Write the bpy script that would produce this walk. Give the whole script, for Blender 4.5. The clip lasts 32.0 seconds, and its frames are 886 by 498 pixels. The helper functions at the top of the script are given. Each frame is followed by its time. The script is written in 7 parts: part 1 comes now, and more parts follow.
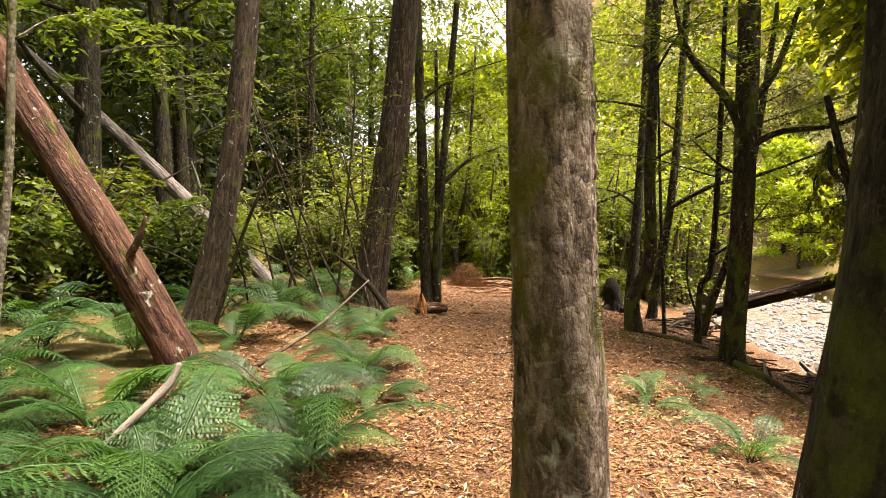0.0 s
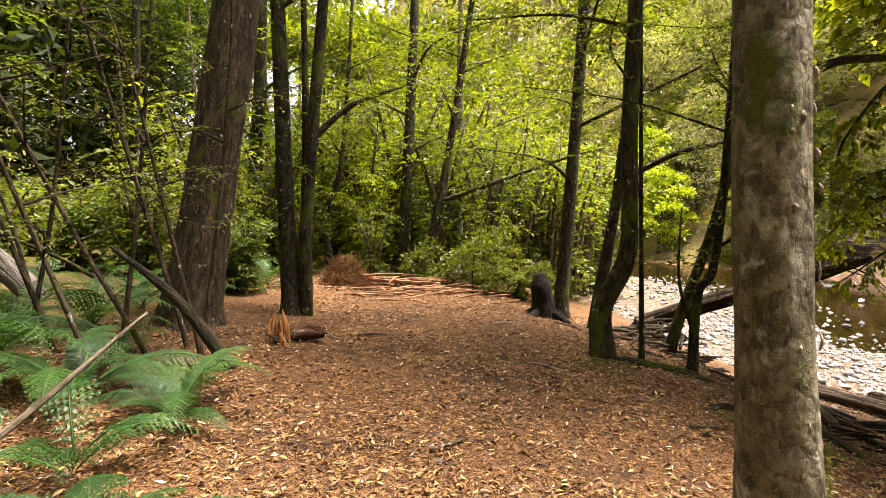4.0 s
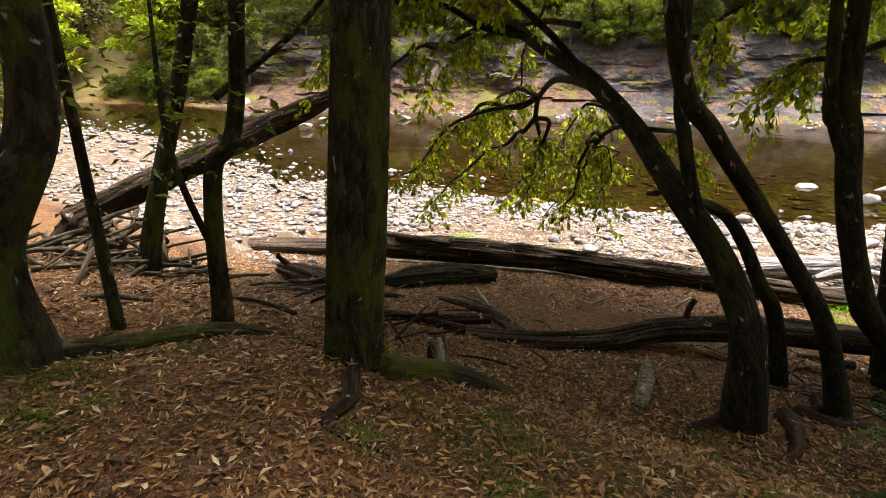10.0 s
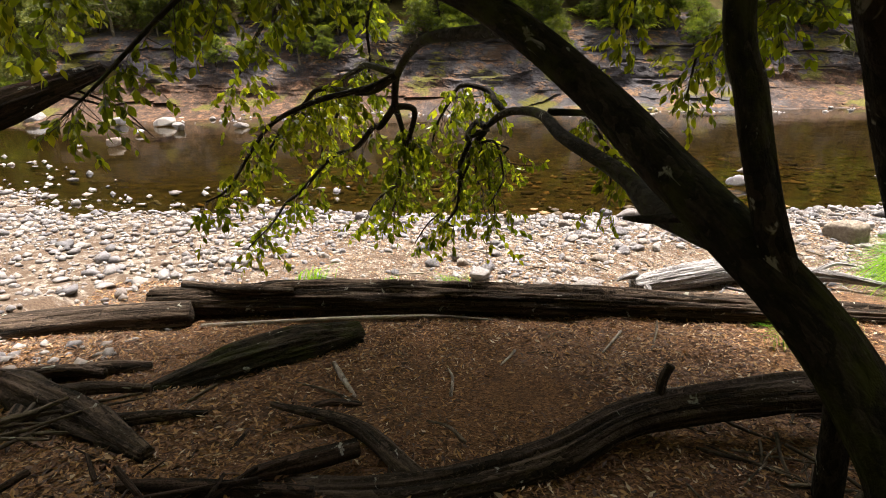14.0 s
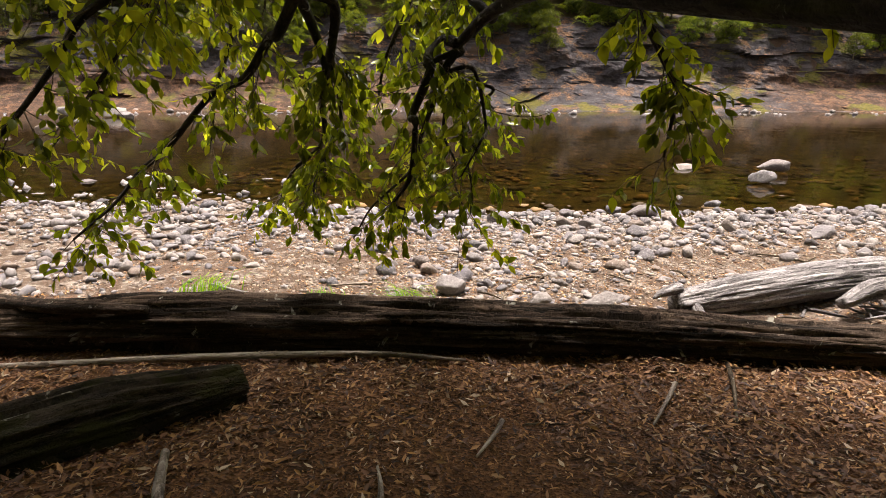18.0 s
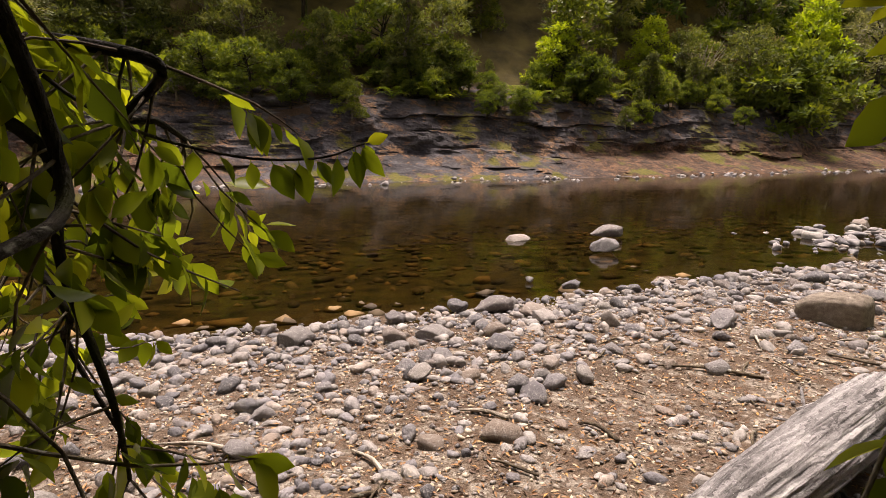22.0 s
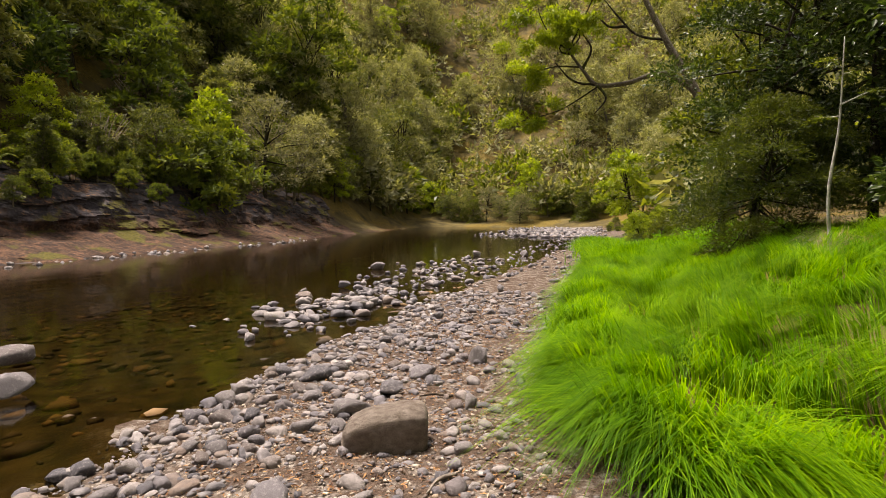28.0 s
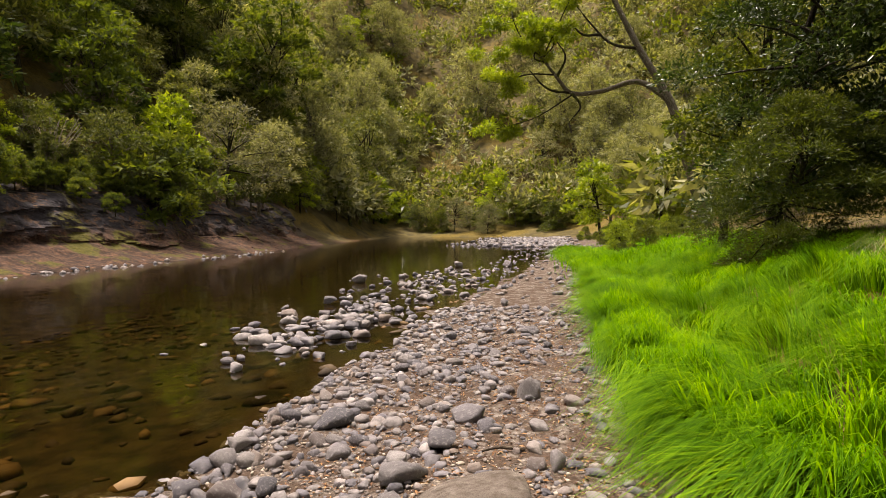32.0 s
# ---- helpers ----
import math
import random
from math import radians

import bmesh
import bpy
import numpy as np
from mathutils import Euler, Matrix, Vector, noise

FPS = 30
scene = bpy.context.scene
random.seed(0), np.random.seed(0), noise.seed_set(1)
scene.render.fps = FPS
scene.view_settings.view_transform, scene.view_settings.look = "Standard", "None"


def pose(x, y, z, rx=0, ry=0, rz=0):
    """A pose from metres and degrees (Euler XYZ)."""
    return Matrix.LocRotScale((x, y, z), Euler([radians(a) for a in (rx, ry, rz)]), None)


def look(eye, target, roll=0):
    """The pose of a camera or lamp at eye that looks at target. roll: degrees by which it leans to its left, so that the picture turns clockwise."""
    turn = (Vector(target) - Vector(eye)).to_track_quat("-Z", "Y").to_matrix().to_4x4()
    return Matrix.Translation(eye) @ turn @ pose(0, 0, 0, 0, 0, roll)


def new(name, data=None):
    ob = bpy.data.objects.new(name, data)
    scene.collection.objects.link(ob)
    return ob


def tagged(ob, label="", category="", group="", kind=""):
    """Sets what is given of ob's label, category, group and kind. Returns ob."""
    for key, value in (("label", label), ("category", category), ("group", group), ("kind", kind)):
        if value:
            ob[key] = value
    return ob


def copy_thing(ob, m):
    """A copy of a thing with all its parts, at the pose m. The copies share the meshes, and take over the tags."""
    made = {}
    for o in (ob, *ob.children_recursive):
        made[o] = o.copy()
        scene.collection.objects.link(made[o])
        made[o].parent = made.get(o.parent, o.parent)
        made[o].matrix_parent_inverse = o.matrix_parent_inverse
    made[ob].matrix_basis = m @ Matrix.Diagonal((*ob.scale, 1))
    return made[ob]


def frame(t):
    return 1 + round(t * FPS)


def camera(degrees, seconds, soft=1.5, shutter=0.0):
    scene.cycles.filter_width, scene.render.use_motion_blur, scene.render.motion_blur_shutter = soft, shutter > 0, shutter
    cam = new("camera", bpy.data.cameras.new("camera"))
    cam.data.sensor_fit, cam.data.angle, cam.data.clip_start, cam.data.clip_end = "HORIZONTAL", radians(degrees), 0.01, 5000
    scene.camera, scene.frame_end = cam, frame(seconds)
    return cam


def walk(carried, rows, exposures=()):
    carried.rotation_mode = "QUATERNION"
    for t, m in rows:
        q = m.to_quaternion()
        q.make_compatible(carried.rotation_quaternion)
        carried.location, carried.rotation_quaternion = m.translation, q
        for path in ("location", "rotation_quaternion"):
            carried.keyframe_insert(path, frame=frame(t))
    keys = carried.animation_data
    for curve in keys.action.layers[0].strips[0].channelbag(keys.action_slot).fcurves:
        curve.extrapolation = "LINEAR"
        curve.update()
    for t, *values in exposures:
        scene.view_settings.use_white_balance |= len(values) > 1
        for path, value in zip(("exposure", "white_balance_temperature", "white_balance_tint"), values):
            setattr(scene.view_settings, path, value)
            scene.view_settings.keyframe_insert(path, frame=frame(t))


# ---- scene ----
cam = camera(75.9, 32.0, soft=0.85)
METRES, EYE, TILT, LEAN, TURN = 18.0, 1.42, -1.0, 4.8, 2.5
ROWS = [
    (0.0, 0.0, 0.0, 0.0, 0.02, -0.26, -4.25),
    (0.5, -0.0017, 0.0281, 0.0003, 0.0, -0.25, -4.24),
    (1.0, -0.0009, 0.0559, -0.001, 0.02, -0.16, -4.19),
    (1.5, -0.0032, 0.0791, -0.0016, -2.0, 0.09, -4.52),
    (2.0, -0.007, 0.1026, -0.0015, -4.85, 0.4, -4.5),
    (2.5, -0.008, 0.1254, -0.0014, -6.72, 0.46, -4.37),
    (4.5, -0.0038, 0.2095, 0.0006, -16.59, -1.75, -4.08),
    (5.0, -0.0007, 0.2301, 0.0016, -20.44, -2.97, -3.86),
    (5.5, 0.0026, 0.2459, 0.0021, -25.58, -3.86, -3.67),
    (6.0, 0.009, 0.2616, 0.0022, -32.45, -4.54, -3.25),
    (6.5, 0.0162, 0.2745, 0.0017, -37.22, -5.83, -3.05),
    (7.0, 0.0243, 0.2865, 0.0008, -42.54, -7.88, -2.74),
    (7.5, 0.0344, 0.297, 0.001, -46.77, -9.66, -2.4),
    (8.0, 0.0424, 0.3088, 0.0004, -50.8, -11.81, -2.36),
    (8.5, 0.0512, 0.3202, 0.001, -55.08, -13.21, -2.1),
    (9.0, 0.0632, 0.3311, 0.0019, -59.96, -14.01, -1.8),
    (9.5, 0.0732, 0.3413, 0.0027, -64.12, -14.44, -1.57),
    (10.0, 0.0871, 0.3498, 0.0033, -68.33, -14.54, -1.15),
    (10.5, 0.1014, 0.357, 0.0034, -71.39, -14.6, -0.85),
    (11.0, 0.1176, 0.3643, 0.0025, -75.45, -14.54, -0.62),
    (11.5, 0.132, 0.3688, 0.0018, -78.17, -14.5, -0.28),
    (12.0, 0.1468, 0.3729, -0.0, -80.64, -14.37, -0.11),
    (12.5, 0.1595, 0.3767, -0.0018, -82.42, -14.23, 0.37),
    (13.0, 0.1762, 0.3771, -0.0027, -82.71, -14.22, 1.17),
    (13.5, 0.1912, 0.3781, -0.0045, -82.82, -14.2, 1.43),
    (15.5, 0.2491, 0.3841, -0.0204, -82.65, -14.13, 1.03),
    (16.0, 0.2617, 0.3804, -0.0293, -82.58, -14.05, 0.97),
    (16.5, 0.2701, 0.378, -0.0325, -82.57, -13.99, 0.89),
    (17.0, 0.2852, 0.3814, -0.0348, -82.59, -14.11, 0.65),
    (17.5, 0.301, 0.3823, -0.0377, -83.01, -14.22, 0.58),
    (18.0, 0.3182, 0.382, -0.0391, -84.32, -13.32, 0.37),
    (18.5, 0.333, 0.3836, -0.0395, -87.24, -12.07, 0.48),
    (19.0, 0.3509, 0.3818, -0.0395, -90.32, -10.51, 0.72),
    (19.5, 0.3672, 0.3813, -0.0408, -92.3, -9.26, 0.83),
    (20.0, 0.3882, 0.383, -0.0414, -95.46, -8.81, 1.02),
    (20.5, 0.407, 0.3803, -0.0427, -97.6, -8.74, 1.34),
    (21.0, 0.4259, 0.3779, -0.0438, -99.08, -8.31, 1.5),
    (21.5, 0.4447, 0.3755, -0.0448, -100.84, -7.24, 1.68),
    (22.0, 0.463, 0.3706, -0.0434, -102.98, -6.48, 1.97),
    (22.5, 0.4752, 0.369, -0.0424, -105.62, -5.71, 2.02),
    (23.0, 0.4865, 0.3687, -0.0418, -110.38, -5.48, 2.35),
    (23.5, 0.4962, 0.3651, -0.0415, -115.29, -5.36, 2.88),
    (24.0, 0.5031, 0.3611, -0.0402, -120.07, -4.86, 3.19),
    (24.5, 0.5095, 0.3563, -0.0408, -123.18, -4.09, 3.52),
    (25.0, 0.5224, 0.3486, -0.0418, -128.55, -2.79, 3.75),
    (25.5, 0.5357, 0.3409, -0.0392, -135.38, -2.78, 4.16),
    (26.0, 0.5451, 0.3329, -0.0385, -141.43, -2.86, 4.5),
    (26.5, 0.5534, 0.3242, -0.0367, -145.82, -2.57, 4.67),
    (28.5, 0.6026, 0.3006, -0.037, -160.44, -2.25, 4.99),
    (29.0, 0.6158, 0.2992, -0.0363, -162.28, -2.03, 5.04),
    (29.5, 0.6233, 0.2954, -0.0364, -163.68, -1.82, 5.39),
    (30.0, 0.6299, 0.286, -0.037, -164.3, -1.87, 5.51),
    (30.5, 0.6329, 0.2783, -0.0362, -164.12, -1.82, 5.8),
    (31.0, 0.6368, 0.2728, -0.0366, -163.13, -1.7, 5.58),
    (31.5, 0.643, 0.2667, -0.036, -162.07, -1.66, 5.41),
    (32.0, 0.6496, 0.2604, -0.0354, -161.38, -1.63, 5.37),
]
EXPOSURES = [(0.0, 2.15, 7400, 16), (3.0, 2.1, 7400, 15), (4.5, 2.1, 7200, 14), (6.0, 1.95, 6900, 12), (9.0, 1.9, 6800, 12), (13.0, 1.65, 6800, 12), (18.0, 1.2, 7000, 18), (21.0, 0.9, 7300, 22), (24.0, 0.6, 7200, 20), (32.0, 0.5, 7200, 20)]
walk(cam, [(t, pose(0, 0, EYE, TILT, LEAN, TURN) @ pose(METRES * x, METRES * y, METRES * z, 90 + pitch, roll, yaw)) for t, x, y, z, yaw, pitch, roll in ROWS], EXPOSURES)

# ---- light: thin bright overcast over a wooded valley ----
SUN_EL, SUN_AZ = 74.0, 100.0          # height of the sun; compass angle from +y towards +x
world = bpy.data.worlds.new("sky")
scene.world = world
world.use_nodes = True
wn = world.node_tree
wn.nodes.clear()
sky = wn.nodes.new("ShaderNodeTexSky")
sky.sky_type = "NISHITA"
sky.sun_disc = False
sky.sun_elevation = radians(SUN_EL)
sky.sun_rotation = radians(SUN_AZ)
sky.air_density, sky.dust_density, sky.ozone_density = 0.8, 6.0, 0.6
bg = wn.nodes.new("ShaderNodeBackground")
bg.inputs["Strength"].default_value = 0.13
wout = wn.nodes.new("ShaderNodeOutputWorld")
veil = wn.nodes.new("ShaderNodeHueSaturation")     # thin cloud takes the blue out of the sky
veil.inputs["Saturation"].default_value = 0.3
wn.links.new(sky.outputs[0], veil.inputs["Color"])
wn.links.new(veil.outputs[0], bg.inputs["Color"])
wn.links.new(bg.outputs[0], wout.inputs["Surface"])
sun = new("sun", bpy.data.lights.new("sun", "SUN"))
sun.data.energy, sun.data.angle, sun.data.color = 4.6, radians(12), (1.0, 0.95, 0.86)
sd = Vector((math.sin(radians(SUN_AZ)) * math.cos(radians(SUN_EL)), math.cos(radians(SUN_AZ)) * math.cos(radians(SUN_EL)), math.sin(radians(SUN_EL))))
sun.matrix_world = look(sd * 60, (0, 0, 0))

# ---- small tools ----
WATER = -1.985
SIXTY = 2.399963


def rng_of(seed):
    return np.random.default_rng(seed)


def hash2(ix, iy, s):
    h = np.sin(ix * 127.1 + iy * 311.7 + s * 74.7) * 43758.5453
    return h - np.floor(h)


def vnoise(x, y, s=0):
    ix, iy = np.floor(x), np.floor(y)
    fx, fy = x - ix, y - iy
    fx, fy = fx * fx * (3 - 2 * fx), fy * fy * (3 - 2 * fy)
    a, b, c, d = hash2(ix, iy, s), hash2(ix + 1, iy, s), hash2(ix, iy + 1, s), hash2(ix + 1, iy + 1, s)
    return (a + (b - a) * fx) * (1 - fy) + (c + (d - c) * fx) * fy


def fbm(x, y, s=0, octaves=4):
    total, amp, norm = 0, 1.0, 0
    for o in range(octaves):
        total = total + amp * (vnoise(x * 2 ** o, y * 2 ** o, s + o) - 0.5)
        norm += amp
        amp *= 0.5
    return total / norm * 2


def step(a, b, v):
    k = np.clip((v - a) / (b - a), 0, 1)
    return k * k * (3 - 2 * k)


def mesh_of(name, V, F, mat, smooth=True, attrs=None):
    """One mesh from an array of points and an array of equal faces."""
    V, F = np.asarray(V, dtype=np.float32), np.asarray(F, dtype=np.int32)
    me = bpy.data.meshes.new(name)
    n, k = F.shape
    me.vertices.add(len(V))
    me.vertices.foreach_set("co", V.ravel())
    me.loops.add(n * k)
    me.loops.foreach_set("vertex_index", F.ravel())
    me.polygons.add(n)
    me.polygons.foreach_set("loop_start", np.arange(n, dtype=np.int32) * k)
    me.polygons.foreach_set("use_smooth", np.full(n, smooth))
    for key, (kind, data) in (attrs or {}).items():
        at = me.attributes.new(key, kind, "POINT")
        at.data.foreach_set("value" if kind == "FLOAT" else "vector", np.asarray(data, dtype=np.float32).ravel())
    me.update(calc_edges=True)
    me.materials.append(mat)
    return me


def part(name, data, parent=None, label=""):
    ob = new(name, data)
    if parent is not None:
        ob.parent = parent
    return tagged(ob, label)


def empty(name, at, label, category, group="", rz=0.0, kind=""):
    ob = new(name)
    ob.empty_display_size = 0.2
    ob.matrix_basis = pose(at[0], at[1], at[2], 0, 0, rz)
    return tagged(ob, label, category, group, kind)


def join(*pieces):
    """Joins (V, F) or (V, F, bark) pieces into one."""
    Vs, Fs, Bs, o = [], [], [], 0
    for p in pieces:
        Vs.append(p[0])
        Fs.append(np.asarray(p[1]) + o)
        if len(p) > 2:
            Bs.append(p[2])
        o += len(p[0])
    out = [np.concatenate(Vs), np.concatenate(Fs)]
    if Bs:
        out.append(np.concatenate(Bs))
    return tuple(out)


def spline(points, n):
    """A smooth line through a few points, with n samples."""
    p = np.asarray(points, dtype=float)
    p = np.vstack([2 * p[0] - p[1], p, 2 * p[-1] - p[-2]])
    m = len(p) - 3
    s = np.linspace(0, m - 1e-6, n)
    i = s.astype(int)
    f = (s - i)[:, None]
    a, b, c, d = p[i], p[i + 1], p[i + 2], p[i + 3]
    return 0.5 * (2 * b + (c - a) * f + (2 * a - 5 * b + 4 * c - d) * f ** 2 + (3 * b - a - 3 * c + d) * f ** 3)


def tube(points, radii, sides=10, rings=16, seed=1, rough=0.06, ridge=0.0, squash=1.0, flute=0.0):
    """A closed, uneven round bar along a smooth line: V, F (quads), bark coordinates."""
    line = spline(points, rings)
    rad = np.interp(np.linspace(0, 1, rings), np.linspace(0, 1, len(radii)), radii)
    tan = np.gradient(line, axis=0)
    tan /= np.linalg.norm(tan, axis=1)[:, None] + 1e-9
    up = np.array([0.0, 0.0, 1.0]) if abs(tan[:, 2]).mean() < 0.8 else np.array([0.0, 1.0, 0.0])
    sx = np.cross(up, tan)
    sx /= np.linalg.norm(sx, axis=1)[:, None] + 1e-9
    sy = np.cross(tan, sx)
    th = np.arange(sides) * 2 * np.pi / sides
    run = np.concatenate([[0], np.cumsum(np.linalg.norm(np.diff(line, axis=0), axis=1))])
    T, S = np.meshgrid(th, run)
    R0 = rad[:, None] * np.ones_like(T)
    cx, cy = np.cos(T) * 3, np.sin(T) * 3
    bump = fbm(cx + S * 2.1 + seed * 7.3, cy - S * 1.3 + seed, seed, 3)
    R = R0 * (1 + rough * bump)
    if ridge:
        R = R * (1 + ridge * fbm(T * (sides / 7.0) + 0.35 * np.sin(S * 2.1 + seed), S * 1.1 + seed * 3.1, seed + 5, 4))
    if flute:
        R = R * (1 + flute * np.sin(T * 3 + seed) * np.exp(-S / 0.35))
    V = line[:, None, :] + (np.cos(T) * R)[..., None] * sx[:, None, :] + (np.sin(T) * R * squash)[..., None] * sy[:, None, :]
    B = np.stack([np.cos(T) * R0 + seed * 1.7, np.sin(T) * R0, S], -1)
    V, B = V.reshape(-1, 3), B.reshape(-1, 3)
    i, j = np.meshgrid(np.arange(rings - 1), np.arange(sides), indexing="ij")
    j2 = (j + 1) % sides
    F = np.stack([i * sides + j, i * sides + j2, (i + 1) * sides + j2, (i + 1) * sides + j], -1).reshape(-1, 4)
    caps, base = [], len(V)
    ends = np.array([line[0] - tan[0] * rad[0] * 0.25, line[-1] + tan[-1] * rad[-1] * 0.25])
    V = np.vstack([V, ends])
    B = np.vstack([B, B[0:1], B[-2:-1]])
    last = (rings - 1) * sides
    for q in range(0, sides, 2):
        caps.append([base, (q + 2) % sides, (q + 1) % sides, q])
        caps.append([base + 1, last + q, last + (q + 1) % sides, last + (q + 2) % sides])
    return V, np.vstack([F, np.array(caps)]), B


def wood(name, pieces, mat, parent=None, label=""):
    V, F, B = join(*pieces)
    return part(name, mesh_of(name, V, F, mat, True, {"bark": ("FLOAT_VECTOR", B)}), parent, label)


def unit(a):
    return a / (np.linalg.norm(a, axis=-1, keepdims=True) + 1e-9)


def leaves(P, D, U, L, W, fold=0.25):
    """Two-sided folded leaf blades: a base, two sides and a tip each."""
    D = unit(D)
    S = unit(np.cross(D, U))
    N = np.cross(S, D)
    L, W = np.broadcast_to(L, len(P))[:, None], np.broadcast_to(W, len(P))[:, None]
    m = P + D * L * 0.45 + N * W * fold
    V = np.stack([P, m + S * W * 0.5, P + D * L - N * L * 0.08, m - S * W * 0.5], 1).reshape(-1, 3)
    o = np.arange(len(P))[:, None] * 4
    F = np.stack([o + [0, 1, 2], o + [0, 2, 3]], 1).reshape(-1, 3)
    return V, F


def scrap_leaves(P, D, U, L, W):
    """The simplest blades, one pointed face each, for far crowns."""
    D = unit(D)
    S = unit(np.cross(D, U))
    L, W = np.broadcast_to(L, len(P))[:, None], np.broadcast_to(W, len(P))[:, None]
    V = np.stack([P + D * L * 0.25 + S * W * 0.5, P + D * L, P - D * L * 0.1 - S * W * 0.5], 1).reshape(-1, 3)
    return V, np.arange(len(P) * 3).reshape(-1, 3)


def fine_leaves(P, D, U, L, W, curl):
    """Broad leaves with a curved midrib, seen from near by."""
    n = len(P)
    D = unit(D)
    S = unit(np.cross(D, U))
    N = np.cross(S, D)
    V = []
    for s, w in ((0.0, 0.03), (0.12, 0.05), (0.3, 0.72), (0.52, 1.0), (0.75, 0.7), (1.0, 0.02)):
        c = P + D * (L * s)[:, None] - N * (L * curl * s * s)[:, None]
        e = S * (W * w * 0.5)[:, None]
        f = N * (W * w * 0.14)[:, None]
        V += [c + e + f, c, c - e + f]
    V = np.stack(V, 1).reshape(-1, 3)
    quads = []
    for r in range(5):
        a = r * 3
        quads += [[a, a + 1, a + 4, a + 3], [a + 1, a + 2, a + 5, a + 4]]
    F = (np.arange(n)[:, None, None] * 18 + np.array(quads)[None]).reshape(-1, 4)
    return V, F


def twig_leaves(rng, O, D, length, count, droop, spread=0.9):
    """Leaf bases and directions along drooping twigs that leave O towards D."""
    n = len(O)
    s = (np.arange(count) + 0.6) / count
    s = np.tile(s, (n, 1)) + rng.uniform(-0.03, 0.03, (n, count))
    D = unit(D)
    length = np.broadcast_to(length, n)
    P = O[:, None, :] + D[:, None, :] * (length[:, None] * s)[..., None]
    P[..., 2] -= droop * length[:, None] * s ** 2
    side = unit(np.cross(D, np.array([0, 0, 1.0])) + 1e-4)
    sign = np.where(np.arange(count) % 2, 1.0, -1.0)[None, :, None]
    LD = D[:, None, :] * 0.7 + side[:, None, :] * sign * spread + rng.normal(0, 0.3, (n, count, 3))
    LD[..., 2] -= droop * s * 1.2
    U = np.array([0, 0, 1.0]) + rng.normal(0, 0.35, (n, count, 3))
    return P.reshape(-1, 3), LD.reshape(-1, 3), U.reshape(-1, 3)


# ---- lie of the land ----
def table(v, pairs):
    a = np.array(pairs)
    return np.interp(v, a[:, 0], a[:, 1])


def near_shore(y):
    return table(y, [(-400, 70), (-200, 45), (-90, 28), (-34, 18), (-12, 16), (-4, 15.3), (2, 14.5), (7, 13.4), (12.7, 13.2), (16, 12.6), (20, 15), (26, 17), (40, 17), (80, 10), (400, -60)])


def far_shore(y):
    return table(y, [(-450, 150), (-200, 85), (-97, 59), (-25, 37.7), (-10, 34.5), (8, 32), (19, 30), (28, 27.5), (45, 24), (80, 18), (400, -40)])


def ground(x, y):
    """Height of the ground."""
    x, y = np.asarray(x, dtype=float), np.asarray(y, dtype=float)
    xs, xf = near_shore(y), far_shore(y)
    b = table(y, [(-10, -0.5), (3, -0.3), (6, 0), (7, 0.1), (7.8, 0.2), (8.6, 0.6), (9.2, 0.75), (10, 0.6), (11, 0.6), (15, 1.0), (20, 2), (40, 6), (100, 0)])
    b = b * np.where(y < 12, step(5.8, 4.3, x), 1.0)
    bank = table(x - b, [(-300, 70), (-60, 16), (-25, 3.0), (-10, 0.7), (-3, 0.32), (-1.5, 0.2), (0, 0.05), (1.2, 0.0), (2, -0.1), (3, -0.3), (3.5, -0.46), (4.2, -0.85), (5, -1.0), (5.8, -1.2), (7, -1.48), (8, -1.66), (9.3, -1.76), (12, -2.6)])
    bench = table(xs - x, [(0, -2.6), (3.3, -1.95), (4.3, -1.72), (5.8, -1.2), (6.8, -0.85), (9.3, -0.4), (12, -0.05), (15, 0.1), (24, 2), (50, 18), (300, 110)])
    w = step(4.0, 0.3, y)
    land = bank * (1 - w) + bench * w
    land = land + fbm(x * 0.9, y * 0.9, 3, 4) * 0.07 + fbm(x * 4, y * 4, 8, 2) * 0.018
    shore = WATER + np.minimum(0.065 * (xs - x), 0.4) + fbm(x * 0.8, y * 0.8, 4, 4) * 0.07 * step(0, 3, xs - x) + fbm(x * 3, y * 3, 6, 2) * 0.03
    h = np.maximum(land, np.where(x < xs, shore, -9))
    bed = WATER - np.minimum(np.minimum(0.085 * (x - xs), 0.62), 0.25 * np.maximum(xf - x, 0)) + fbm(x * 1.1, y * 1.1, 9, 3) * 0.07
    h = np.where(x >= xs, np.maximum(bed, -2.8), h)
    e = x - xf + fbm(x * 0.25, y * 0.25, 12, 3) * 0.8
    rise = table(e, [(0, -1.985), (0.8, -1.93), (2.4, -1.6), (3.6, -1.2), (4.6, -0.2), (5.4, 1.1), (7.0, 2.1), (9, 3.5), (14, 8), (30, 23), (60, 47), (120, 85), (400, 150)])
    rise = rise + step(1.2, 4, e) * (fbm(x * 0.5, y * 0.35, 14, 4) * 0.55)
    h = np.where(e > 0, np.maximum(rise, h), h)
    h = h + 95 * step(78, 230, -y) + 60 * step(60, 200, y) * step(-40, 30, x)
    return h


def gz(x, y):
    return float(ground(x, y))


# ---- materials ----
def nodes_of(name):
    m = bpy.data.materials.new(name)
    m.use_nodes = True
    nt = m.node_tree
    nt.nodes.clear()
    return m, nt, nt.nodes.new("ShaderNodeOutputMaterial")


def put(nt, n, key, v):
    s = n.inputs[key]
    if isinstance(v, bpy.types.NodeSocket):
        nt.links.new(v, s)
    else:
        s.default_value = v


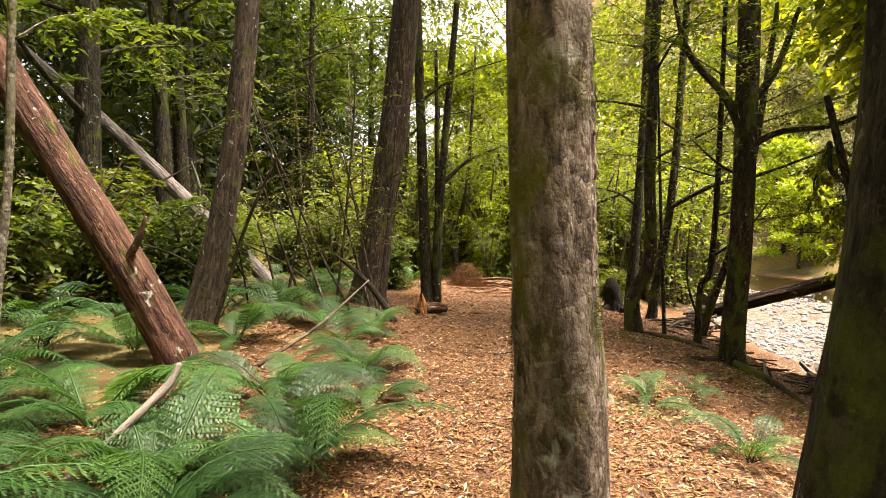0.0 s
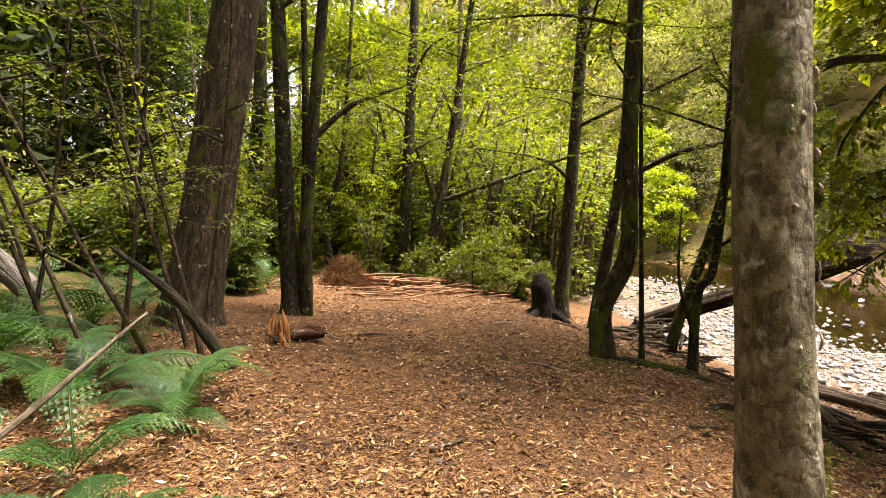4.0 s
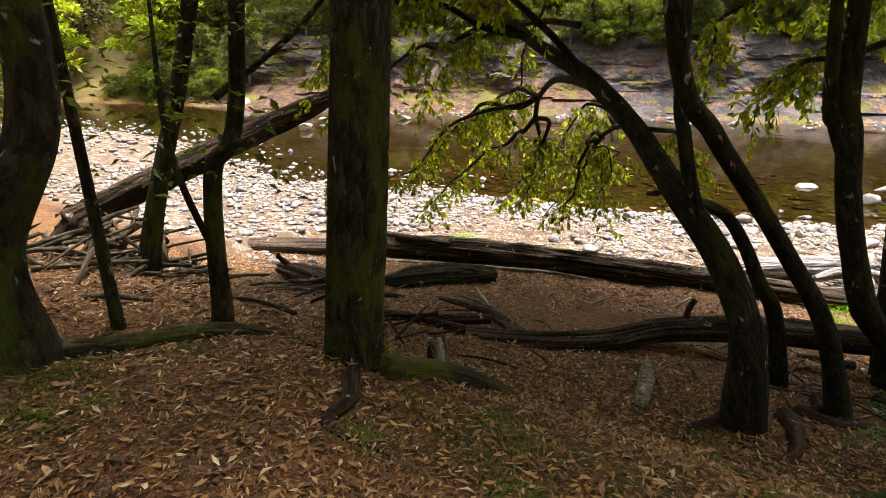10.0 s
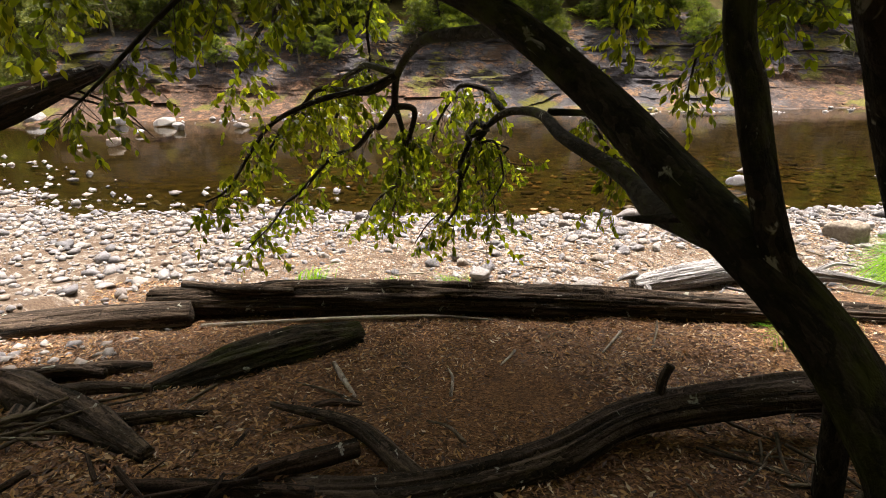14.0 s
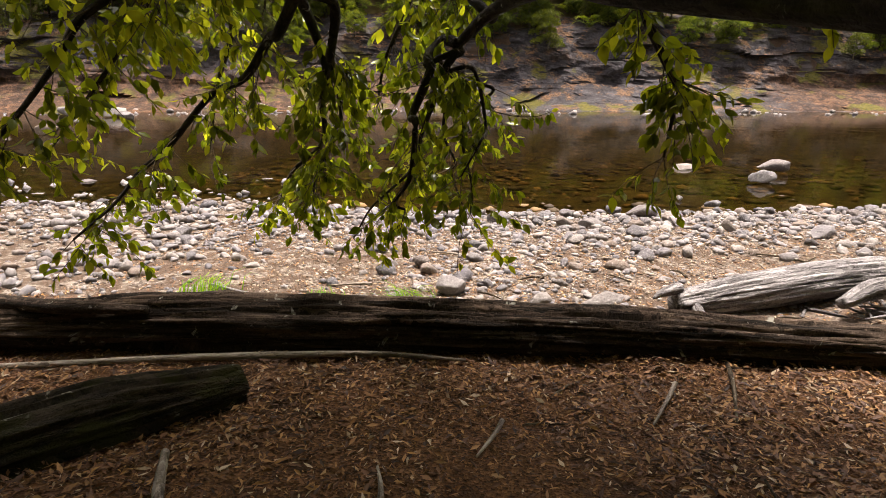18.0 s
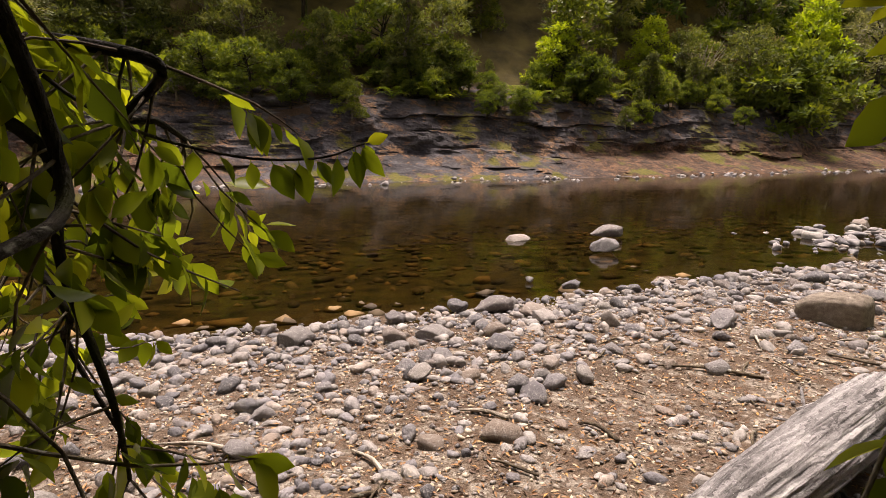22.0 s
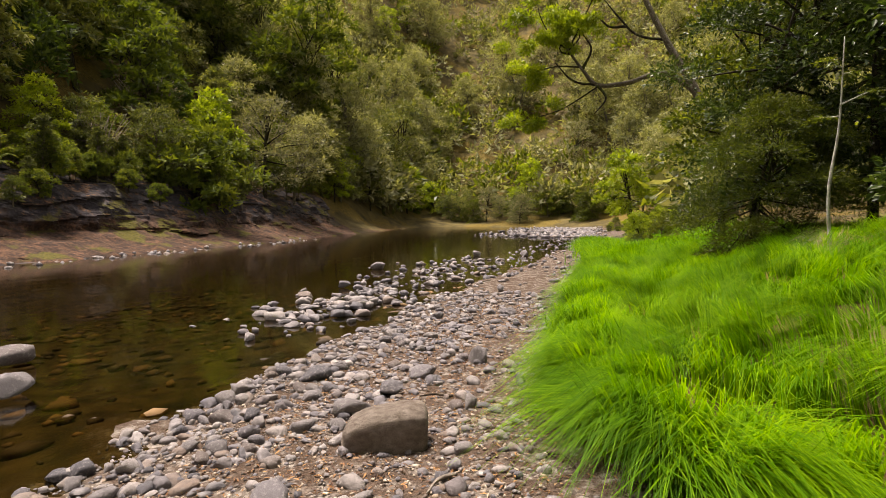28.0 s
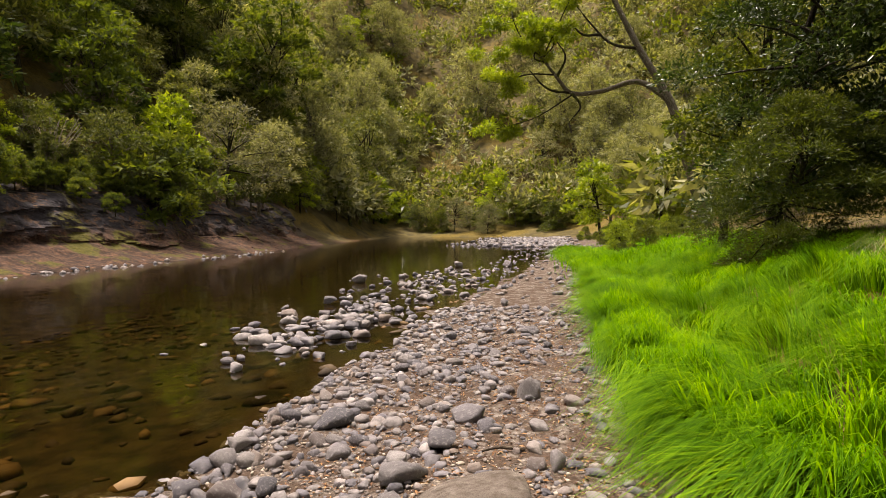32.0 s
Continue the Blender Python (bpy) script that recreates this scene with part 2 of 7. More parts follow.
def noise_tex(nt, vec, scale, detail=5.0, rough=0.55, scl=None, dist=0.0):
    if scl is not None:
        mp = nt.nodes.new("ShaderNodeMapping")
        put(nt, mp, "Vector", vec)
        put(nt, mp, "Scale", scl)
        vec = mp.outputs[0]
    n = nt.nodes.new("ShaderNodeTexNoise")
    put(nt, n, "Vector", vec)
    put(nt, n, "Scale", scale)
    put(nt, n, "Detail", detail)
    put(nt, n, "Roughness", rough)
    put(nt, n, "Distortion", dist)
    return n.outputs["Fac"]


def noise_colour(nt, vec, scale):
    n = nt.nodes.new("ShaderNodeTexNoise")
    put(nt, n, "Vector", vec)
    put(nt, n, "Scale", scale)
    return n.outputs["Color"]


def ramp(nt, fac, stops):
    r = nt.nodes.new("ShaderNodeValToRGB")
    put(nt, r, "Fac", fac)
    el = r.color_ramp.elements
    for i, (p, c) in enumerate(stops):
        e = el[i] if i < 2 else el.new(p)
        e.position = p
        e.color = (*c, 1) if len(c) == 3 else c
    return r.outputs["Color"]


def grey(nt, fac, lo, hi, a=0.0, b=1.0):
    r = nt.nodes.new("ShaderNodeMapRange")
    r.interpolation_type = "SMOOTHSTEP"
    for k, v in (("Value", fac), ("From Min", lo), ("From Max", hi), ("To Min", a), ("To Max", b)):
        put(nt, r, k, v)
    return r.outputs[0]


def blend(nt, fac, a, b, mode="MIX"):
    n = nt.nodes.new("ShaderNodeMix")
    n.data_type, n.blend_type = "RGBA", mode
    put(nt, n, 0, fac)
    for k, v in ((6, a), (7, b)):
        put(nt, n, k, (*v, 1) if isinstance(v, tuple) and len(v) == 3 else v)
    return n.outputs[2]


def calc(nt, op, a, b=0.0):
    n = nt.nodes.new("ShaderNodeMath")
    n.operation = op
    put(nt, n, 0, a)
    put(nt, n, 1, b)
    return n.outputs[0]


def attr(nt, name):
    n = nt.nodes.new("ShaderNodeAttribute")
    n.attribute_name = name
    return n


def surface(nt, out, colour, rough, bump=None, strength=0.4, dist=0.01, spec=0.4):
    p = nt.nodes.new("ShaderNodeBsdfPrincipled")
    put(nt, p, "Base Color", (*colour, 1) if isinstance(colour, tuple) else colour)
    put(nt, p, "Roughness", rough)
    put(nt, p, "Specular IOR Level", spec)
    if bump is not None:
        b = nt.nodes.new("ShaderNodeBump")
        put(nt, b, "Height", bump)
        put(nt, b, "Strength", strength)
        put(nt, b, "Distance", dist)
        nt.links.new(b.outputs[0], p.inputs["Normal"])
    nt.links.new(p.outputs[0], out.inputs["Surface"])
    return p


def bark_mat(name, dark, mid, light, along=7.0, moss=0.35, lichen=0.3, flake=0.5, mosscol=(0.07, 0.085, 0.012)):
    m, nt, out = nodes_of(name)
    co = attr(nt, "bark").outputs["Vector"]
    furrow = noise_tex(nt, co, 1.0, 6, 0.62, (28, 28, along), 0.4)
    broad = noise_tex(nt, co, 1.0, 3, 0.5, (5, 5, 1.6))
    fine = noise_tex(nt, co, 90, 4, 0.7)
    mp = nt.nodes.new("ShaderNodeMapping")
    put(nt, mp, "Vector", blend(nt, 0.06, co, noise_colour(nt, co, 14)))
    put(nt, mp, "Scale", (34, 34, 2.2 * along))
    plate = nt.nodes.new("ShaderNodeTexVoronoi")
    put(nt, plate, "Vector", mp.outputs[0])
    put(nt, plate, "Scale", 1.0)
    tone = calc(nt, "MULTIPLY", plate.outputs["Color"], 0.22)
    col = ramp(nt, calc(nt, "ADD", calc(nt, "ADD", calc(nt, "MULTIPLY", furrow, 0.62), calc(nt, "MULTIPLY", fine, 0.2)), tone), [(0.4, dark), (0.66, light), (0.52, mid)])
    col = blend(nt, grey(nt, broad, 0.35, 0.7, 0, 0.5), col, tuple(0.55 * c for c in mid))
    if lichen:
        sp = noise_tex(nt, co, 1.0, 4, 0.6, (11, 11, 8), 0.6)
        col = blend(nt, grey(nt, sp, 0.66 - 0.08 * lichen, 0.7, 0, 0.75), col, (0.42, 0.42, 0.36))
    fleck = noise_tex(nt, co, 1.0, 3, 0.6, (55, 55, 30), 0.8)
    col = blend(nt, grey(nt, fleck, 0.6, 0.68, 0, 0.35), col, tuple(min(0.6, 1.25 * c) for c in light))
    pit = noise_tex(nt, co, 1.0, 3, 0.6, (38, 38, 16), 1.2)
    col = blend(nt, grey(nt, pit, 0.36, 0.3, 0, 0.75), col, dark)
    if moss:
        ms = noise_tex(nt, co, 1.0, 5, 0.65, (4, 4, 2.0), 0.3)
        col = blend(nt, grey(nt, ms, 0.66 - 0.22 * moss, 0.76 - 0.16 * moss, 0, 0.9), col, mosscol)
    h = calc(nt, "SUBTRACT", calc(nt, "ADD", furrow, calc(nt, "MULTIPLY", fine, 0.35)), calc(nt, "MULTIPLY", plate.outputs["Distance"], 0.5))
    surface(nt, out, col, 0.9, h, 0.9 * flake + 0.3, 0.03, 0.2)
    return m


def leaf_mat(name, a, b, c, gloss=0.35, through_light=0.45, spread=0.6, patchy=0.3, shine=0.4):
    m, nt, out = nodes_of(name)
    geo = nt.nodes.new("ShaderNodeNewGeometry")
    info = nt.nodes.new("ShaderNodeObjectInfo")
    mixed = calc(nt, "ADD", calc(nt, "MULTIPLY", geo.outputs["Random Per Island"], spread), calc(nt, "MULTIPLY", info.outputs["Random"], 1 - spread))
    tc = nt.nodes.new("ShaderNodeTexCoord")
    patch = noise_tex(nt, tc.outputs["Object"], 1.2, 3)
    col = ramp(nt, calc(nt, "ADD", calc(nt, "MULTIPLY", mixed, 1 - patchy), calc(nt, "MULTIPLY", grey(nt, patch, 0.3, 0.7), patchy)), [(0.15, a), (0.85, c), (0.5, b)])
    p = nt.nodes.new("ShaderNodeBsdfPrincipled")
    put(nt, p, "Base Color", col)
    put(nt, p, "Roughness", gloss)
    put(nt, p, "Specular IOR Level", shine)
    tr = nt.nodes.new("ShaderNodeBsdfTranslucent")
    put(nt, tr, "Color", blend(nt, 1.0, col, (1.5, 1.45, 0.5), "MULTIPLY"))
    mx = nt.nodes.new("ShaderNodeMixShader")
    put(nt, mx, "Fac", through_light)
    nt.links.new(p.outputs[0], mx.inputs[1])
    nt.links.new(tr.outputs[0], mx.inputs[2])
    nt.links.new(mx.outputs[0], out.inputs["Surface"])
    return m


BARK_GREY = bark_mat("bark_grey", (0.045, 0.033, 0.024), (0.18, 0.135, 0.1), (0.38, 0.31, 0.25), 8, 0.7, 0.9, 1.0, (0.12, 0.115, 0.014))
BARK_UMBER = bark_mat("bark_umber", (0.014, 0.01, 0.007), (0.055, 0.039, 0.026), (0.13, 0.095, 0.066), 4, 0.4, 0.3, 0.8)
LOG_DARK = bark_mat("log_dark", (0.006, 0.004, 0.003), (0.032, 0.019, 0.013), (0.1, 0.06, 0.042), 1.2, 0.0, 0.1, 0.9)
BARK_DARK = bark_mat("bark_dark", (0.008, 0.007, 0.005), (0.03, 0.024, 0.015), (0.078, 0.064, 0.043), 6, 0.75, 0.35, 0.9)
BARK_CREEK = bark_mat("bark_creek", (0.006, 0.005, 0.004), (0.02, 0.016, 0.012), (0.06, 0.05, 0.038), 6, 0.75, 0.25, 0.9, (0.04, 0.045, 0.008))
BARK_RED = bark_mat("bark_red", (0.018, 0.009, 0.006), (0.085, 0.04, 0.026), (0.19, 0.1, 0.066), 3, 0.35, 0.4, 1.0)
BARK_SMOOTH = bark_mat("bark_smooth", (0.05, 0.042, 0.03), (0.14, 0.12, 0.085), (0.26, 0.235, 0.18), 14, 0.55, 1.0, 0.3)
LOG_BROWN = bark_mat("log_brown", (0.006, 0.0045, 0.003), (0.045, 0.031, 0.022), (0.16, 0.115, 0.085), 1.1, 0.0, 0.1, 1.0)
LOG_GREY = bark_mat("log_grey", (0.05, 0.046, 0.046), (0.22, 0.207, 0.21), (0.44, 0.425, 0.43), 1.3, 0.0, 0.0, 1.0)
LOG_MOSS = bark_mat("log_moss", (0.007, 0.006, 0.004), (0.03, 0.023, 0.016), (0.07, 0.054, 0.038), 3, 0.85, 0.1, 0.9, (0.032, 0.034, 0.008))
LOG_GREEN = bark_mat("mossy_root_bark", (0.01, 0.008, 0.005), (0.04, 0.032, 0.022), (0.09, 0.07, 0.05), 3, 1.1, 0.1, 0.9, (0.075, 0.085, 0.01))
TWIG = bark_mat("twig_bark", (0.03, 0.022, 0.015), (0.085, 0.065, 0.045), (0.17, 0.14, 0.1), 6, 0.0, 0.3, 0.4)
DEAD_GREY = bark_mat("dead_grey_bark", (0.05, 0.042, 0.038), (0.15, 0.13, 0.12), (0.28, 0.25, 0.235), 3, 0.2, 0.2, 0.6)
TWIG_PALE = bark_mat("dead_wood", (0.09, 0.075, 0.06), (0.27, 0.23, 0.19), (0.45, 0.4, 0.34), 3, 0.0, 0.2, 0.5)

LEAF_FOREST = leaf_mat("forest_leaf", (0.035, 0.05, 0.009), (0.075, 0.1, 0.014), (0.15, 0.17, 0.022), 0.4, 0.5)
LEAF_BRIGHT = leaf_mat("bright_leaf", (0.028, 0.046, 0.008), (0.072, 0.1, 0.012), (0.155, 0.18, 0.021), 0.4, 0.6)
LEAF_DARK = leaf_mat("dark_leaf", (0.025, 0.044, 0.009), (0.06, 0.094, 0.015), (0.135, 0.17, 0.026), 0.7, 0.4)
LEAF_BROAD = leaf_mat("broad_leaf", (0.05, 0.072, 0.009), (0.15, 0.19, 0.018), (0.36, 0.38, 0.04), 0.25, 0.6, 0.85)
LEAF_DEEP = leaf_mat("deep_leaf", (0.018, 0.034, 0.007), (0.054, 0.086, 0.014), (0.14, 0.18, 0.028), 0.85, 0.4, 0.6)
LEAF_GLOSS = leaf_mat("glossy_leaf", (0.014, 0.03, 0.008), (0.038, 0.066, 0.014), (0.1, 0.14, 0.035), 0.3, 0.3, 0.7)
LEAF_LIME = leaf_mat("lime_leaf", (0.1, 0.15, 0.012), (0.22, 0.29, 0.018), (0.34, 0.41, 0.03), 0.45, 0.5)
LEAF_OLIVE = leaf_mat("olive_leaf", (0.04, 0.053, 0.014), (0.12, 0.14, 0.035), (0.24, 0.255, 0.07), 0.75, 0.3, 0.55)
LEAF_GREYG = leaf_mat("grey_leaf", (0.08, 0.086, 0.046), (0.215, 0.215, 0.125), (0.36, 0.35, 0.23), 0.8, 0.3, 0.55)
# far leaves paled in colour to stand for haze over the hills
LEAF_HAZE = leaf_mat("haze_pale_leaf", (0.085, 0.096, 0.045), (0.23, 0.24, 0.12), (0.4, 0.4, 0.22), 0.85, 0.35, 0.5, 0.5)
FERN = leaf_mat("fern_leaf", (0.012, 0.04, 0.01), (0.032, 0.088, 0.02), (0.085, 0.175, 0.042), 0.5, 0.4, 0.4)
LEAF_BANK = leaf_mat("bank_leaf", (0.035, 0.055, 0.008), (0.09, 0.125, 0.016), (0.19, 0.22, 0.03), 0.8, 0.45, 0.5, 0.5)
# leaf tone darkened, so that shade is put into the colour
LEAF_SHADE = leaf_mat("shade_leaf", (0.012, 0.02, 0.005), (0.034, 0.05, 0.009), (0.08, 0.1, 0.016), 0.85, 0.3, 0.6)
FERN_GOLD = leaf_mat("yellow_fern_leaf", (0.05, 0.08, 0.008), (0.15, 0.2, 0.016), (0.3, 0.31, 0.03), 0.6, 0.5, 0.4)
GRASS = leaf_mat("grass_blade", (0.03, 0.105, 0.001), (0.1, 0.245, 0.001), (0.25, 0.43, 0.003), 0.55, 0.45, 0.75, 0.3, 0.15)


def litter_mat():
    m, nt, out = nodes_of("dead_leaf")
    isl = nt.nodes.new("ShaderNodeNewGeometry").outputs["Random Per Island"]
    co = nt.nodes.new("ShaderNodeTexCoord").outputs["Object"]
    col = ramp(nt, isl, [(0.0, (0.03, 0.014, 0.008)), (1.0, (0.5, 0.39, 0.27)), (0.2, (0.085, 0.036, 0.016)), (0.45, (0.17, 0.074, 0.026)), (0.7, (0.26, 0.125, 0.04)), (0.88, (0.37, 0.195, 0.06)), (0.95, (0.34, 0.24, 0.135))])
    col = blend(nt, grey(nt, noise_tex(nt, co, 60, 3, 0.7), 0.5, 0.7, 0, 0.45), col, (0.06, 0.03, 0.016))
    surface(nt, out, col, 0.6, None, 0.0, 0.0, 0.45)
    return m


LITTER = litter_mat()
RUST = leaf_mat("rust_needle", (0.06, 0.025, 0.01), (0.13, 0.06, 0.022), (0.2, 0.1, 0.04), 0.8, 0.2, 0.9)


def ground_mat():
    m, nt, out = nodes_of("ground")
    co = nt.nodes.new("ShaderNodeTexCoord").outputs["Object"]
    big, mid, fine = noise_tex(nt, co, 0.7, 4), noise_tex(nt, co, 6, 5), noise_tex(nt, co, 45, 5, 0.7)
    vor = nt.nodes.new("ShaderNodeTexVoronoi")
    put(nt, vor, "Vector", co)
    put(nt, vor, "Scale", 75.0)
    litter = ramp(nt, blend(nt, 0.5, vor.outputs["Color"], noise_colour(nt, co, 30)), [(0.25, (0.035, 0.018, 0.009)), (0.75, (0.25, 0.13, 0.058)), (0.5, (0.12, 0.058, 0.026))])
    soil = ramp(nt, fine, [(0.3, (0.028, 0.015, 0.009)), (0.7, (0.095, 0.05, 0.028))])
    col = blend(nt, grey(nt, calc(nt, "ADD", calc(nt, "MULTIPLY", big, 0.6), calc(nt, "MULTIPLY", mid, 0.4)), 0.5, 0.62), litter, soil)
    moss = ramp(nt, fine, [(0.3, (0.035, 0.042, 0.008)), (0.7, (0.09, 0.1, 0.016))])
    col = blend(nt, calc(nt, "MULTIPLY", attr(nt, "moss").outputs["Fac"], grey(nt, mid, 0.45, 0.6)), col, moss)
    v2 = nt.nodes.new("ShaderNodeTexVoronoi")
    put(nt, v2, "Vector", co)
    put(nt, v2, "Scale", 34.0)
    grit = ramp(nt, v2.outputs["Color"], [(0.15, (0.1, 0.085, 0.072)), (0.85, (0.42, 0.38, 0.33)), (0.5, (0.24, 0.2, 0.165))])
    grit = blend(nt, grey(nt, mid, 0.36, 0.56, 0.2, 0.95), grit, ramp(nt, fine, [(0.3, (0.045, 0.028, 0.019)), (0.7, (0.15, 0.1, 0.068))]))
    col = blend(nt, attr(nt, "gravel").outputs["Fac"], col, grit)
    strata = noise_tex(nt, co, 1.0, 6, 0.6, (0.5, 0.5, 5.0), 0.5)
    rock = ramp(nt, strata, [(0.32, (0.018, 0.016, 0.016)), (0.68, (0.14, 0.128, 0.132)), (0.5, (0.06, 0.053, 0.054))])
    rock = blend(nt, grey(nt, noise_tex(nt, co, 1.1, 5), 0.45, 0.6, 0, 0.8), rock, blend(nt, fine, (0.03, 0.018, 0.01), (0.12, 0.07, 0.038)))
    strewn = ramp(nt, noise_tex(nt, co, 14, 6, 0.75), [(0.35, (0.035, 0.022, 0.014)), (0.65, (0.19, 0.115, 0.07)), (0.5, (0.095, 0.058, 0.036))])
    rock = blend(nt, grey(nt, noise_tex(nt, co, 0.8, 6, 0.7), 0.5, 0.58, 0, 0.6), rock, strewn)
    col = blend(nt, attr(nt, "rock").outputs["Fac"], col, rock)
    under = ramp(nt, noise_tex(nt, co, 3.0, 5), [(0.35, (0.022, 0.018, 0.008)), (0.7, (0.12, 0.09, 0.035))])
    col = blend(nt, attr(nt, "bed").outputs["Fac"], col, under)
    wild = ramp(nt, noise_tex(nt, co, 0.6, 5), [(0.3, (0.045, 0.037, 0.015)), (0.7, (0.16, 0.125, 0.042))])
    wild = blend(nt, grey(nt, noise_tex(nt, co, 0.12, 4), 0.5, 0.58, 0, 0.8), wild, ramp(nt, noise_tex(nt, co, 5, 6, 0.7), [(0.35, (0.06, 0.05, 0.01)), (0.65, (0.24, 0.165, 0.03))]))
    col = blend(nt, attr(nt, "wild").outputs["Fac"], col, wild)
    h = calc(nt, "ADD", calc(nt, "MULTIPLY", vor.outputs["Distance"], 0.8), fine)
    surface(nt, out, col, 0.92, h, 0.8, 0.03, 0.2)
    return m


def bank_mat():
    m, nt, out = nodes_of("bank_rock")
    co = nt.nodes.new("ShaderNodeTexCoord").outputs["Object"]
    nz = nt.nodes.new("ShaderNodeSeparateXYZ")
    geo = nt.nodes.new("ShaderNodeNewGeometry")
    nt.links.new(geo.outputs["Normal"], nz.inputs[0])
    strata, fine = noise_tex(nt, co, 1.0, 6, 0.65, (0.9, 0.9, 2.2), 0.9), noise_tex(nt, co, 9, 6, 0.7)
    rock = ramp(nt, calc(nt, "ADD", calc(nt, "MULTIPLY", strata, 0.6), calc(nt, "MULTIPLY", fine, 0.4)), [(0.34, (0.012, 0.011, 0.012)), (0.7, (0.12, 0.11, 0.12)), (0.5, (0.044, 0.04, 0.044))])
    rust = noise_tex(nt, co, 0.7, 5, 0.6)
    rock = blend(nt, grey(nt, rust, 0.55, 0.7, 0, 0.5), rock, blend(nt, fine, (0.03, 0.018, 0.01), (0.16, 0.085, 0.04)))
    leafy = ramp(nt, noise_tex(nt, co, 9, 6, 0.75), [(0.38, (0.03, 0.018, 0.011)), (0.62, (0.23, 0.13, 0.07))])
    flat = calc(nt, "MULTIPLY", grey(nt, nz.outputs[2], 0.35, 0.75), grey(nt, noise_tex(nt, co, 1.2, 6, 0.7), 0.5, 0.6))
    col = blend(nt, flat, rock, leafy)
    place = nt.nodes.new("ShaderNodeSeparateXYZ")
    nt.links.new(co, place.inputs[0])
    ragged = calc(nt, "MULTIPLY", noise_tex(nt, co, 0.35, 5, 0.6), 9.0)
    downstream, upstream = grey(nt, calc(nt, "ADD", place.outputs[1], ragged), 2.0, -3.0), grey(nt, calc(nt, "ADD", place.outputs[1], ragged), 15.0, 18.0)
    apron = calc(nt, "MULTIPLY", calc(nt, "MAXIMUM", downstream, upstream), grey(nt, calc(nt, "ADD", place.outputs[2], calc(nt, "MULTIPLY", noise_tex(nt, co, 0.8, 5, 0.6), 1.6)), 0.9, 0.0))
    fallen = ramp(nt, calc(nt, "ADD", calc(nt, "MULTIPLY", noise_tex(nt, co, 2.2, 6, 0.75), 0.55), calc(nt, "MULTIPLY", noise_tex(nt, co, 7, 6, 0.8), 0.45)), [(0.4, (0.016, 0.01, 0.007)), (0.5, (0.06, 0.033, 0.02)), (0.62, (0.21, 0.11, 0.062))])
    col = blend(nt, calc(nt, "MULTIPLY", apron, 0.9), col, fallen)
    mossy = ramp(nt, fine, [(0.3, (0.03, 0.035, 0.008)), (0.7, (0.14, 0.12, 0.018))])
    col = blend(nt, calc(nt, "MULTIPLY", grey(nt, noise_tex(nt, co, 0.5, 4), 0.54, 0.62), grey(nt, nz.outputs[2], 0.2, 0.6)), col, mossy)
    surface(nt, out, col, 0.9, calc(nt, "ADD", strata, calc(nt, "MULTIPLY", fine, 0.6)), 0.9, 0.12, 0.25)
    return m


def stone_mat():
    m, nt, out = nodes_of("river_stone")
    co = nt.nodes.new("ShaderNodeTexCoord").outputs["Object"]
    info = nt.nodes.new("ShaderNodeObjectInfo").outputs["Random"]
    isl = nt.nodes.new("ShaderNodeNewGeometry").outputs["Random Per Island"]
    pick = calc(nt, "FRACT", calc(nt, "ADD", info, calc(nt, "MULTIPLY", isl, 3.7)))
    col = ramp(nt, pick, [(0.0, (0.085, 0.083, 0.095)), (1.0, (0.42, 0.39, 0.38)), (0.25, (0.2, 0.188, 0.205)), (0.5, (0.31, 0.28, 0.262)), (0.72, (0.14, 0.132, 0.145)), (0.88, (0.25, 0.19, 0.15))])
    sp = noise_tex(nt, co, 22, 6, 0.7)
    big = noise_tex(nt, co, 5, 4)
    col = blend(nt, grey(nt, sp, 0.35, 0.7, 0, 0.55), col, (0.1, 0.09, 0.087))
    col = blend(nt, grey(nt, big, 0.5, 0.72, 0, 0.5), col, (0.44, 0.415, 0.395))
    surface(nt, out, col, 0.7, calc(nt, "ADD", sp, big), 0.7, 0.03, 0.4)
    return m


def boulder_mat():
    m, nt, out = nodes_of("boulder_stone")
    co = nt.nodes.new("ShaderNodeTexCoord").outputs["Object"]
    sp, big = noise_tex(nt, co, 40, 6, 0.7), noise_tex(nt, co, 4, 5)
    col = ramp(nt, big, [(0.3, (0.19, 0.152, 0.12)), (0.7, (0.4, 0.345, 0.29))])
    col = blend(nt, grey(nt, sp, 0.4, 0.7, 0, 0.6), col, (0.12, 0.085, 0.06))
    surface(nt, out, col, 0.85, calc(nt, "ADD", sp, calc(nt, "MULTIPLY", big, 2.0)), 0.9, 0.03, 0.3)
    return m


